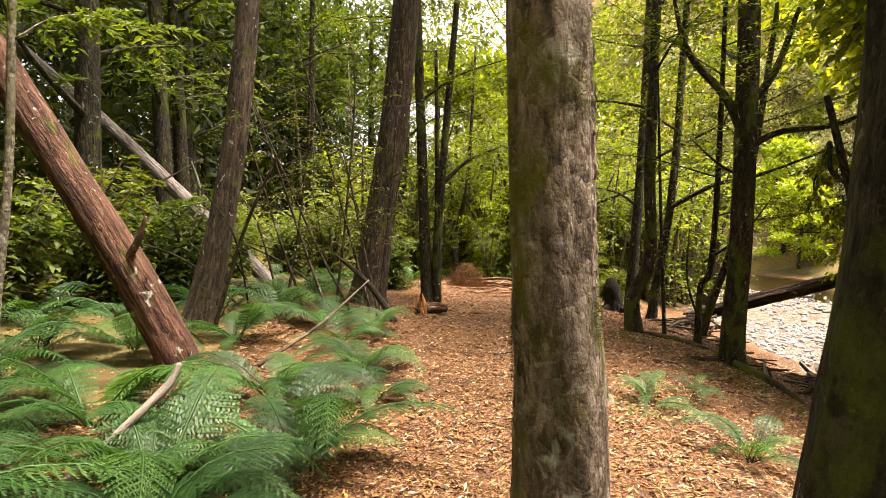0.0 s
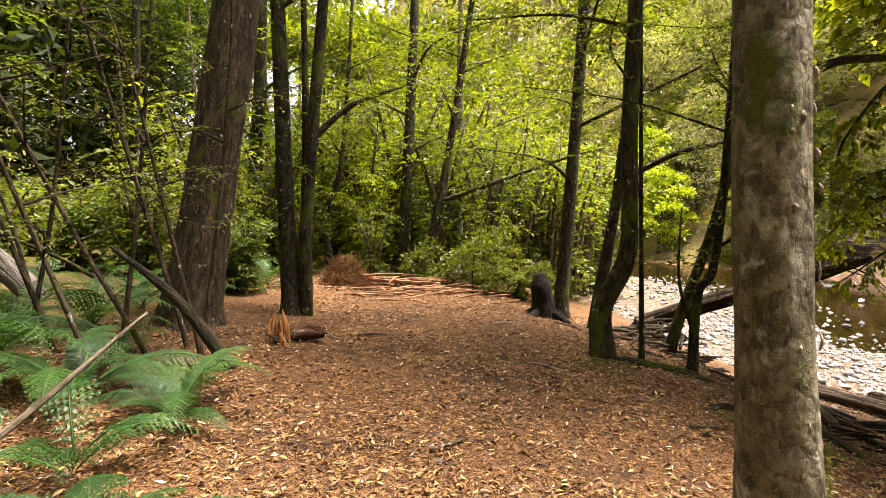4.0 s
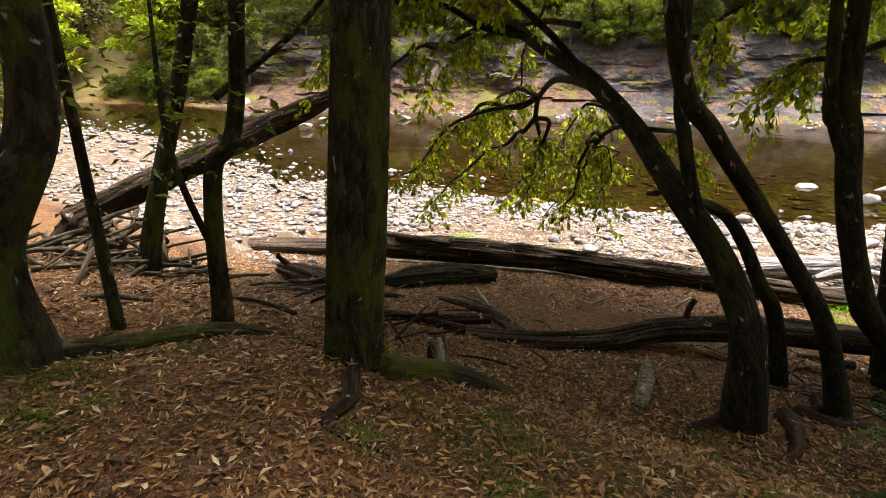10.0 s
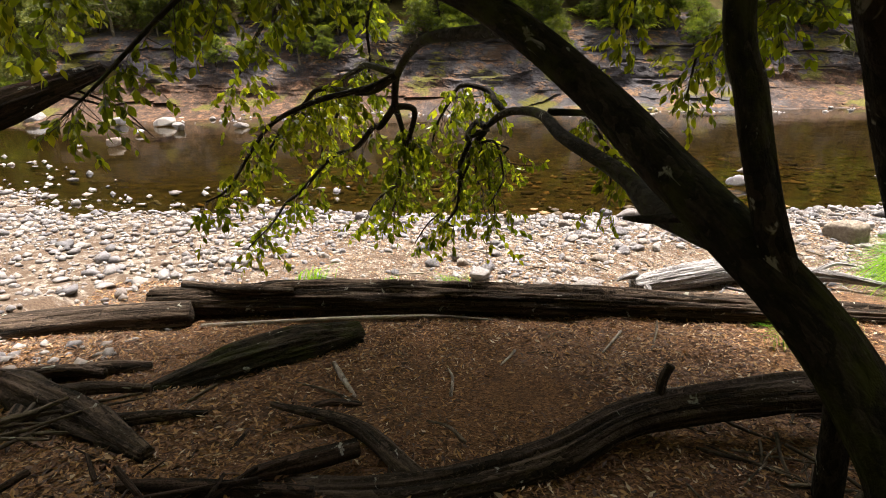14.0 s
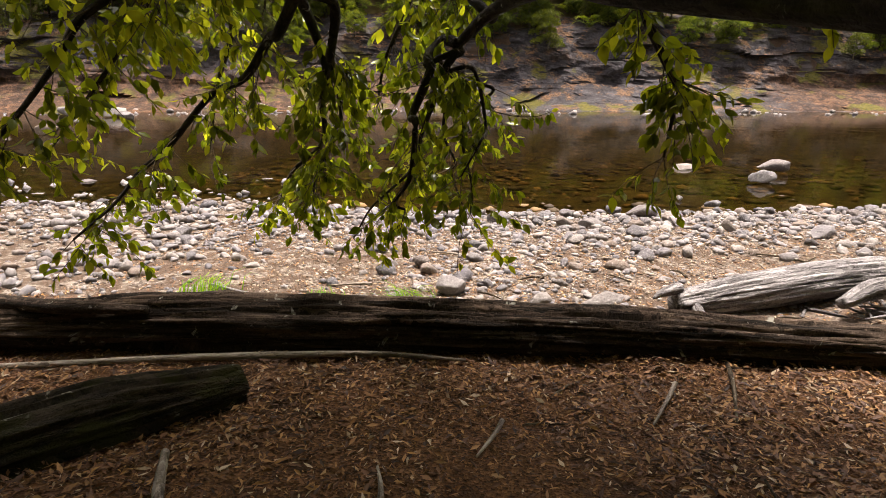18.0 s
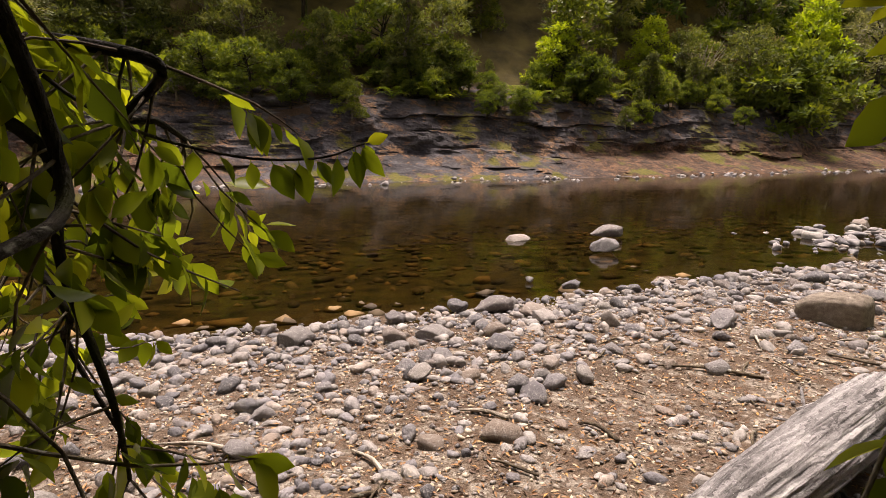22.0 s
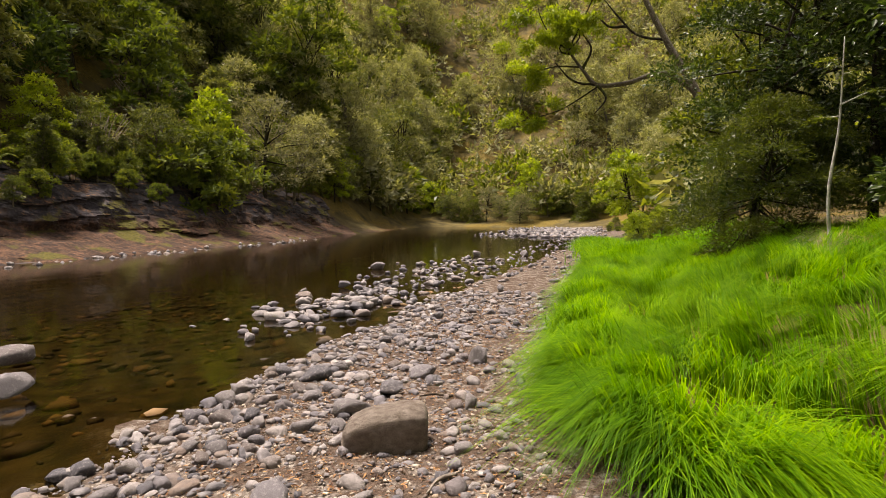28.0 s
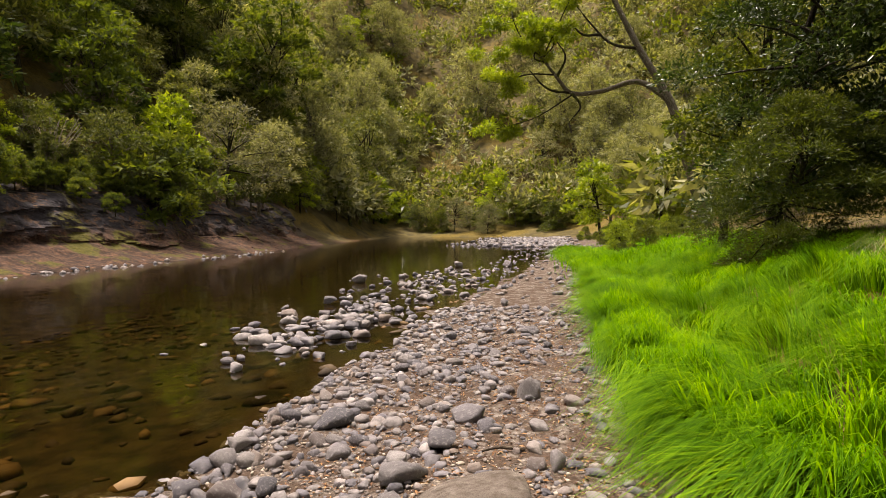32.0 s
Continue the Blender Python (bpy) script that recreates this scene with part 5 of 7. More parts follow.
    hang = [
        [(8.25, 8.25, 0.45), (8.5, 8.5, 0.25), (8.7, 9.0, -0.1), (8.6, 9.5, -0.6), (8.3, 9.8, -0.95)],
        [(8.25, 8.25, 0.45), (8.7, 8.3, 0.1), (9.0, 8.4, -0.4), (9.25, 8.9, -0.95)],
        [(8.25, 8.25, 0.45), (8.6, 8.15, 0.2), (9.0, 8.35, -0.25), (9.1, 8.6, -0.8)],
        [(8.0, 8.15, 0.72), (8.3, 8.9, 0.6), (8.5, 9.4, 0.2), (8.4, 9.9, -0.35)],
        [(8.8, 7.6, 0.02), (8.95, 7.8, -0.35), (9.1, 8.0, -0.75), (9.3, 8.3, -1.15)],
        [(8.7, 7.5, 0.22), (8.74, 7.7, 0.12), (8.66, 7.75, -0.13), (8.58, 7.78, -0.46), (8.62, 7.82, -0.75)],
        [(8.72, 7.7, 0.1), (8.68, 7.5, 0.06), (8.62, 7.4, -0.2), (8.6, 7.44, -0.5)],
        [(8.0, 8.15, 0.72), (8.5, 8.6, 0.75), (9.0, 9.0, 0.5), (9.3, 9.3, 0.0), (9.4, 9.5, -0.5)],
        [(8.8, 7.6, 0.02), (9.3, 7.7, 0.0), (9.6, 7.9, -0.35), (9.7, 8.1, -0.8)],
        [(8.0, 6.95, 0.42), (8.2, 6.6, 0.32), (8.32, 6.42, 0.05), (8.34, 6.38, -0.26)],
        [(7.6, 7.8, 2.2), (8.4, 8.2, 1.9), (8.9, 8.6, 1.2), (9.1, 8.8, 0.4)],
        [(6.8, 7.5, 1.45), (7.6, 8.6, 1.5), (8.2, 9.4, 1.1), (8.5, 9.9, 0.5)],
        [(8.0, 8.15, 0.72), (8.1, 8.9, 0.5), (8.0, 9.5, 0.1), (7.8, 9.9, -0.4)],
        [(8.72, 7.5, 0.22), (8.98, 7.64, 0.1), (9.12, 7.62, -0.15), (9.2, 7.58, -0.5), (9.26, 7.52, -0.85)],
        [(8.72, 7.5, 0.22), (8.9, 7.62, -0.05), (9.0, 7.52, -0.4), (9.08, 7.46, -0.85)],
        [(8.98, 7.64, 0.1), (9.12, 7.5, 0.0), (9.2, 7.4, -0.12), (9.26, 7.3, -0.2)],
        [(5.6, 6.6, 3.3), (6.6, 7.2, 3.2), (7.6, 7.9, 2.6), (8.0, 8.3, 1.9)],
        [(5.2, 6.6, 2.9), (5.6, 7.4, 3.1), (6.2, 8.4, 2.9), (6.6, 9.0, 2.3)],
        [(5.9, 5.6, 2.8), (6.8, 5.9, 3.0), (7.8, 6.4, 2.6), (8.5, 6.8, 2.0)],
        [(7.0, 4.6, 3.0), (7.8, 4.8, 2.8), (8.6, 5.2, 2.2), (9.0, 5.4, 1.6)],
        [(8.6, 7.3, 0.34), (9.0, 7.5, 0.55), (9.3, 7.9, 0.4), (9.5, 8.2, -0.1)],
        [(6.44, 7.86, 1.34), (6.3, 8.6, 1.6), (6.2, 9.4, 1.5), (6.3, 10.0, 1.0)],
        [(6.44, 7.86, 1.34), (6.7, 8.8, 1.3), (6.9, 9.6, 1.0), (6.8, 10.2, 0.5)],
        [(5.92, 7.25, 1.06), (5.7, 7.9, 1.7), (5.5, 8.5, 1.9), (5.5, 9.0, 1.5)],
        [(7.3, 8.5, 1.75), (7.2, 9.3, 1.9), (7.2, 10.2, 1.6), (7.4, 10.8, 1.0)],
        [(4.3, 6.7, 2.0), (4.6, 7.5, 2.5), (5.0, 8.3, 2.4), (5.2, 8.8, 1.9)],
        [(5.02, 6.56, 2.0), (5.5, 7.4, 2.3), (6.1, 8.2, 2.2), (6.5, 8.9, 1.7)],
        [(6.15, 5.55, 2.0), (7.0, 6.0, 1.9), (7.8, 6.3, 1.5), (8.2, 6.4, 1.0)],
        [(6.7, 5.0, 2.0), (7.5, 5.2, 1.8), (8.2, 5.3, 1.4), (8.6, 5.5, 0.9)],
        [(6.7, 4.98, 1.4), (7.3, 5.6, 1.2), (7.9, 5.8, 0.9), (8.3, 5.9, 0.5)],
    ]
    for k, pts in enumerate(hang):
        mid = [np.array(pts[0])]
        for q0, q1 in zip(pts[:-1], pts[1:]):
            mid += [(np.array(q0) + np.array(q1)) / 2 + rng.normal(0, 0.07, 3), np.array(q1) + rng.normal(0, 0.03, 3)]
        hang[k] = [tuple(q) for q in mid]
        stem("hanging_branch", hang[k], [0.034, 0.03, 0.024, 0.016, 0.007] if k == 5 else [0.017, 0.013, 0.01, 0.005] if pts[0][0] > 8.65 else [0.032, 0.026, 0.021, 0.015, 0.007], 8, 44, 20 + k)
    hanging(rng, root, [np.array(h) - o for h in hang], 54, 0.086, 9, LEAF_BROAD, 0.34, o)
    sprig = [(8.98, 7.64, 0.1), (9.02, 7.42, -0.12), (9.08, 7.22, -0.2), (9.12, 7.05, -0.21), (9.14, 6.95, -0.18)]
    stem("twig", sprig, [0.005, 0.004, 0.003, 0.0025, 0.002], 6, 24, 70)
    ln = spline([np.array(q) - o for q in sprig], 40)
    i = np.array([14, 17, 19, 22, 24, 25, 27, 29, 30, 33, 36, 37, 38, 39, 39, 39])
    m = len(i)
    D = np.array([(0.3 * math.cos(2.4 * k), -0.35 + 0.45 * math.sin(2.4 * k), -0.85 if k < m - 1 else 0.25) for k in range(m)]) + rng.normal(0, 0.15, (m, 3))
    ll = rng.uniform(0.06, 0.09, m) * np.where(i > 38, 0.75, 1.0)
    V, F = fine_leaves(ln[i], D, rng.normal(0, 0.5, (m, 3)) + [-1.0, 0, 0.4], ll, ll * rng.uniform(0.42, 0.56, m), rng.uniform(0.05, 0.3, m))
    part("leafy_sprig", mesh_of("leafy_sprig", V, F, LEAF_BROAD), root, "yellow-green leaves at the tip of a twig")
    # crown masses kept above the view, spread and thickened to shade the slope
    O, D = [], []
    for c, n in (((7.9, 7.6, 4.4), 300), ((5.9, 6.6, 4.8), 190), ((6.8, 5.2, 4.7), 240), ((8.5, 6.0, 4.4), 240), ((7.0, 3.8, 4.4), 220), ((7.9, 9.0, 4.5), 260), ((7.0, 7.2, 4.6), 240), ((6.0, 5.2, 4.3), 260), ((5.4, 6.0, 4.8), 160), ((6.8, 4.4, 4.1), 220), ((6.6, 8.4, 4.8), 220)):
        for k in range(n * 5 // 4):
            v = rng.normal(0, 1, 3)
            O.append(np.array(c) + unit(v) * rng.uniform(0.3, 1.7) * [1, 1, 0.5] - o)
            D.append(v * [1, 1, 0.3])
    part("crown", sprays_mesh("crown", rng, np.array(O), np.array(D), 0.6, 8, 0.4, 0.25, 0.5, LEAF_BROAD), root)


creek_tree()


# ---- logs, stumps and driftwood ----
def log(name, label, pts, rad, mat, sides=28, rings=80, seed=1, ridge=0.2, squash=1.0, category="log", extra=()):
    base = np.array(pts[0])
    root = empty(name, tuple(base), label, category)
    wood("log_body", [tube(np.array(pts) - base, rad, sides, rings, seed, 0.1, ridge, squash)], mat, root)
    for k, (p2, r2) in enumerate(extra):
        wood("branch_stub", [tube(np.array(p2) - base, r2, 10, 16, seed + 9 + k, 0.15, 0.1)], mat, root)
    return root


def on(x, y, r):
    return (x, y, gz(x, y) + r)


def logs():
    log("fallen_log", "long weathered brown fallen log lying along the gravel", [(8.15, 10.9, -1.5), (8.5, 9.0, -1.52), (8.72, 7.2, -1.54), (8.86, 5.2, -1.58), (8.95, 3.6, -1.62)], [0.13, 0.2, 0.19, 0.16, 0.13], LOG_BROWN, 96, 180, 1, 0.3, 0.95,
        extra=[([(8.3, 10.6, -1.36), (8.2, 9.9, -1.33), (8.3, 9.4, -1.36)], [0.05, 0.045, 0.03])])
    log("fallen_log", "dark weathered log end butted behind a longer one", [(6.6, 13.2, -1.45), (7.5, 11.6, -1.52), (8.05, 10.4, -1.58)], [0.14, 0.16, 0.15], LOG_BROWN, 30, 70, 2, 0.2)
    log("mossy_log", "short rotten dark log with a mossy top", [(6.42, 9.62, -1.34), (6.85, 9.28, -1.36), (7.35, 8.95, -1.44), (7.88, 8.6, -1.55)], [0.07, 0.17, 0.19, 0.11], LOG_MOSS, 64, 80, 3, 0.35, 0.8)
    log("curved_log", "dark curved branch log lying across the leafy slope", [(6.85, 4.7, -1.15), (6.6, 5.6, -1.12), (6.3, 6.4, -1.14), (5.85, 6.95, -1.17), (5.45, 7.7, -1.12), (5.5, 8.5, -1.18), (5.75, 9.0, -1.22)], [0.12, 0.11, 0.1, 0.1, 0.09, 0.07, 0.05], LOG_BROWN, 56, 110, 4, 0.28,
        extra=[([(6.42, 6.25, -1.08), (6.42, 6.24, -0.95), (6.44, 6.2, -0.86)], [0.03, 0.028, 0.026]), ([(5.55, 7.5, -1.1), (6.0, 8.0, -1.15), (6.2, 8.6, -1.2)], [0.06, 0.045, 0.02])])
    log("snag_log", "dark dead trunk leaning out over the gravel", [(4.3, 11.35, -0.22), (4.9, 11.1, 0.0), (5.8, 10.8, 0.3), (6.7, 10.55, 0.58), (7.45, 10.36, 0.8)], [0.1, 0.125, 0.12, 0.11, 0.05], LOG_DARK, 40, 90, 5, 0.3,
        extra=[([(4.35, 11.3, -0.2), (4.15, 11.4, -0.45), (4.0, 11.5, -0.75)], [0.09, 0.07, 0.04]), ([(4.4, 11.3, -0.18), (4.3, 11.05, -0.45), (4.25, 10.9, -0.8)], [0.07, 0.05, 0.03]), ([(7.0, 10.48, 0.66), (7.2, 10.2, 0.55), (7.35, 10.0, 0.35)], [0.012, 0.008, 0.004]), ([(7.15, 10.45, 0.7), (7.5, 10.3, 0.5), (7.7, 10.2, 0.25)], [0.012, 0.008, 0.004])])
    log("driftwood_log", "bleached grey driftwood log with deep grain", [(9.5, 5.92, -1.62), (9.72, 5.42, -1.59), (10.05, 4.72, -1.57), (10.4, 4.04, -1.6), (10.5, 3.86, -1.63)], [0.1, 0.15, 0.17, 0.165, 0.07], LOG_GREY, 120, 150, 6, 0.13, 0.9,
        extra=[([(9.5, 5.8, -1.6), (9.38, 5.75, -1.66), (9.3, 5.6, -1.7)], [0.06, 0.04, 0.015]), ([(9.55, 5.9, -1.5), (9.42, 6.05, -1.5), (9.36, 6.12, -1.52)], [0.05, 0.03, 0.01])])
    log("driftwood_branch", "small grey driftwood root beside a bleached log", [(9.55, 4.75, -1.56), (9.75, 4.4, -1.5), (9.85, 3.9, -1.53), (9.7, 3.2, -1.58)], [0.04, 0.075, 0.06, 0.02], LOG_GREY, 56, 70, 7, 0.5,
        extra=[([(9.75, 4.4, -1.48), (9.55, 4.2, -1.42), (9.35, 4.15, -1.46)], [0.03, 0.02, 0.006]), ([(9.8, 4.0, -1.5), (10.0, 3.7, -1.45), (10.1, 3.4, -1.5)], [0.035, 0.025, 0.008])])
    log("long_stick", "long thin grey stick along the fallen log", [on(7.9, 10.2, 0.03), on(8.2, 9.0, 0.05), on(8.35, 8.0, 0.04), on(8.4, 7.4, 0.03)], [0.02, 0.024, 0.02, 0.008], TWIG_PALE, 8, 40, 8, 0.1, category="stick")
    log("tree_root", "mossy root running down from the bank tree", [on(3.5, 7.7, 0.02), on(3.75, 7.5, 0.05), on(4.0, 7.3, 0.04), on(4.2, 7.15, 0.0)], [0.09, 0.075, 0.06, 0.035], LOG_GREEN, 14, 30, 9, 0.1, category="root")
    log("mossy_root", "mossy root along the bank's edge", [on(2.65, 9.0, 0.01), on(3.0, 8.75, 0.03), on(3.35, 8.6, 0.02), on(3.6, 8.3, -0.01)], [0.05, 0.045, 0.045, 0.03], LOG_GREEN, 14, 30, 10, 0.1, category="root")
    log("mossy_branch", "mossy dead branch bent over the forest floor", [on(-1.06, 8.06, 0.0), (-1.22, 8.08, 0.45), (-1.5, 8.12, 0.8), (-1.95, 8.2, 1.18)], [0.06, 0.05, 0.04, 0.018], LOG_MOSS, 12, 30, 11, 0.1, category="branch")
    log("thin_branch", "thin bare branch arching over the ferns", [on(-1.9, 5.0, 0.05), (-1.5, 5.6, 0.55), (-1.1, 6.2, 0.95)], [0.02, 0.016, 0.008], TWIG, 8, 20, 12, 0.1, category="branch")
    log("pale_stick", "broken pale branch sticking out of the ferns", [on(-1.95, 2.6, 0.02), (-1.65, 2.95, 0.6), (-1.58, 3.02, 0.74)], [0.02, 0.024, 0.016], TWIG_PALE, 8, 20, 21, 0.1, category="stick")
    log("broken_plank", "short weathered grey splintered plank lying down the slope", [on(4.6, 6.46, 0.03), on(5.05, 6.47, 0.06), on(5.5, 6.5, 0.06)], [0.04, 0.055, 0.03], BARK_SMOOTH, 14, 30, 22, 0.3, 0.5, category="plank")
    log("wood_shard", "pale splintered shard standing by a root", [on(3.85, 7.5, -0.05), on(3.83, 7.51, 0.12), on(3.82, 7.52, 0.26)], [0.035, 0.035, 0.015], TWIG_PALE, 8, 14, 23, 0.2, category="shard")
    log("wood_shard", "dark splintered shard standing by a root", [on(3.95, 7.6, -0.05), on(3.93, 7.61, 0.12), on(3.91, 7.62, 0.22)], [0.035, 0.035, 0.012], LOG_BROWN, 8, 14, 24, 0.2, category="shard")
    log("rotten_log", "dark rotten log end with broken roots on the slope", [on(6.25, 10.7, 0.1), on(6.0, 10.15, 0.12), on(5.75, 9.5, 0.1), on(5.45, 8.9, 0.04)], [0.07, 0.12, 0.1, 0.04], LOG_BROWN, 40, 60, 26, 0.45,
        extra=[([on(6.0, 10.1, 0.12), on(6.2, 9.85, 0.12), on(6.38, 9.6, 0.05)], [0.05, 0.045, 0.03]), ([on(6.3, 10.7, 0.1), on(6.5, 10.35, 0.12), on(6.55, 10.1, 0.08)], [0.05, 0.05, 0.04]), ([on(5.9, 10.1, 0.08), on(5.65, 9.9, 0.06), on(5.5, 9.6, 0.0)], [0.045, 0.035, 0.015]), ([on(5.7, 9.5, 0.08), on(5.9, 9.2, 0.06), on(6.05, 8.95, 0.02)], [0.05, 0.04, 0.02]), ([on(6.2, 10.5, 0.15), on(6.0, 10.5, 0.3), on(5.9, 10.4, 0.36)], [0.04, 0.03, 0.012])])
    log("broken_branch", "short dark broken branch beside a curved log", [on(5.12, 8.78, 0.03), on(5.2, 8.4, 0.05), on(5.3, 7.95, 0.05)], [0.025, 0.04, 0.045], LOG_DARK, 20, 30, 28, 0.3, category="branch")
    log("broken_branch", "thick dark branch stub leaning on a curved log", [on(5.4, 8.3, 0.04), on(5.55, 8.1, 0.08), on(5.72, 7.88, 0.1)], [0.04, 0.055, 0.05], LOG_DARK, 20, 30, 29, 0.3, category="branch")
    log("broken_branch", "flat dark bark slab on the leafy ground", [on(6.38, 8.42, 0.02), on(6.44, 8.28, 0.035), on(6.5, 8.12, 0.02)], [0.025, 0.04, 0.02], LOG_DARK, 16, 20, 33, 0.3, 0.5, category="branch")
    log("pale_stick", "short grey stick beside a mossy log", [on(7.2, 8.58, 0.02), on(6.9, 8.4, 0.03), on(6.6, 8.2, 0.02)], [0.018, 0.022, 0.012], TWIG_PALE, 10, 20, 34, 0.2, category="stick")
    log("white_stick", "bleached crooked stick beside the fallen log", [on(9.5, 9.7, 0.03), on(9.3, 9.15, 0.05), on(9.24, 8.85, 0.03), on(9.3, 8.6, 0.04)], [0.012, 0.018, 0.016, 0.006], LOG_GREY, 10, 30, 35, 0.2, category="stick")
    log("short_log", "short dark log on the leafy ground", [on(6.5, 10.5, 0.05), on(6.7, 10.2, 0.06), on(6.85, 9.95, 0.04)], [0.05, 0.06, 0.04], LOG_BROWN, 18, 30, 27, 0.2)
    for k, (x, y, a, ln) in enumerate(((0.4, 6.6, 0.6, 0.3), (1.6, 8.4, 2.4, 0.5), (0.9, 5.2, 0.9, 0.35), (7.0, 7.6, 0.2, 0.5), (6.6, 8.4, 1.2, 0.6), (8.1, 6.3, 2.7, 0.5), (8.3, 5.9, 2.9, 0.7), (10.6, 6.9, 0.4, 0.4), (11.4, 4.4, 0.9, 0.7), (11.9, 3.6, 2.6, 0.5), (11.2, 3.3, 0.3, 0.5), (10.9, 7.8, 1.2, 0.5), (10.2, 7.0, 2.2, 0.3), (11.0, 6.2, 0.8, 0.35), (12.0, 4.9, 2.4, 0.4), (11.6, 3.0, 1.4, 0.3), (10.7, 5.6, 0.2, 0.35), (9.9, 8.6, 1.7, 0.4), (12.4, 1.4, 0.4, 0.3), (7.6, 7.2, 2.9, 0.4), (6.2, 7.5, 0.9, 0.35), (7.2, 5.9, 1.9, 0.5), (2.4, 7.0, 0.3, 0.4), (3.0, 6.0, 2.0, 0.3), (0.2, 9.8, 0.1, 0.4), (1.9, 10.5, 0.5, 0.5))):
        dx, dy = math.cos(a) * ln / 2, math.sin(a) * ln / 2
        log("fallen_stick", "thin dead stick lying on the ground", [on(x - dx, y - dy, 0.015), on(x + 0.03, y - 0.02, 0.03), on(x + dx, y + dy, 0.015)], [0.014, 0.012, 0.006], [TWIG, TWIG_PALE][k % 2], 7, 14, 30 + k, 0.1, category="stick")
    log("pale_log", "pale fallen trunk at the end of the path", [on(1.9, 15.7, 0.08), on(2.7, 16.5, 0.11), on(3.45, 17.3, 0.1)], [0.08, 0.11, 0.1], BARK_GREY, 18, 30, 13, 0.15)
    log("forest_log", "dark fallen log behind the ferns", [on(-6.0, 10.2, 0.1), on(-4.6, 10.0, 0.14), on(-3.4, 9.7, 0.12)], [0.13, 0.14, 0.12], BARK_DARK, 16, 30, 14, 0.15)


logs()


def roots():
    rng = rng_of(14)
    for k, (x, y, a, ln, r) in enumerate(((5.1, 5.6, 3.3, 0.9, 0.06), (5.0, 5.9, 2.6, 0.8, 0.05), (5.3, 5.5, 4.3, 0.7, 0.05), (5.9, 4.9, 3.6, 0.9, 0.06), (5.7, 5.3, 2.9, 0.8, 0.05), (6.6, 4.6, 3.0, 0.9, 0.06), (6.9, 4.8, 1.2, 0.7, 0.045), (3.75, 7.7, 5.2, 0.8, 0.05), (3.3, 7.75, 3.7, 0.7, 0.05))):
        p = []
        for q in range(4):
            f = q / 3
            aa = a + rng.normal(0, 0.25) * f
            p.append(on(x + math.cos(aa) * ln * f, y + math.sin(aa) * ln * f, r * (0.6 - 0.9 * f)))
        log("surface_root", "dark gnarled root running out over the slope", p, [r, r * 0.8, r * 0.6, r * 0.25], LOG_DARK, 12, 24, 50 + k, 0.2, category="root")
    for k in range(30):
        x, y = rng.uniform(-8.0, -2.6), rng.uniform(5.5, 15)
        a, ln, h = rng.uniform(0, 6.28), rng.uniform(1.2, 3.2), rng.uniform(0.3, 2.6)
        r = rng.uniform(0.012, 0.035)
        p = np.array([x, y, gz(x, y)])
        d = np.array([math.cos(a) * ln, math.sin(a) * ln, h])
        log("dead_branch", "thin dark dead branch leaning in the undergrowth", [tuple(p), tuple(p + d * [0.4, 0.4, 0.6] + rng.normal(0, 0.08, 3)), tuple(p + d)], [r, r * 0.8, r * 0.3], [TWIG, LOG_DARK, BARK_DARK][k % 3], 7, 14, 200 + k, 0.1, category="branch")
    stick_heap("dead_branches", "mess of thin dark dead branches among leaves under the leaning tree", 5.6, 5.0, 40, 0.4, 0.7, 0.011, TWIG, 15, 0.12)
    stick_heap("dead_branches", "dark fallen twigs on the leafy slope", 6.4, 5.6, 26, 0.45, 0.6, 0.01, TWIG, 16, 0.06)
    stick_heap("dead_branches", "dead roots and twigs below the bank's edge", 4.9, 8.4, 30, 0.5, 0.7, 0.014, LOG_DARK, 17, 0.1)
    stick_heap("dead_branches", "pale and brown twigs scattered over the gravel", 11.3, 4.3, 22, 0.9, 0.35, 0.008, TWIG, 18, 0.03)
    stick_heap("dead_branches", "small twigs and bark scraps beside the fallen log", 9.4, 7.4, 26, 0.8, 0.35, 0.008, TWIG, 19, 0.03)


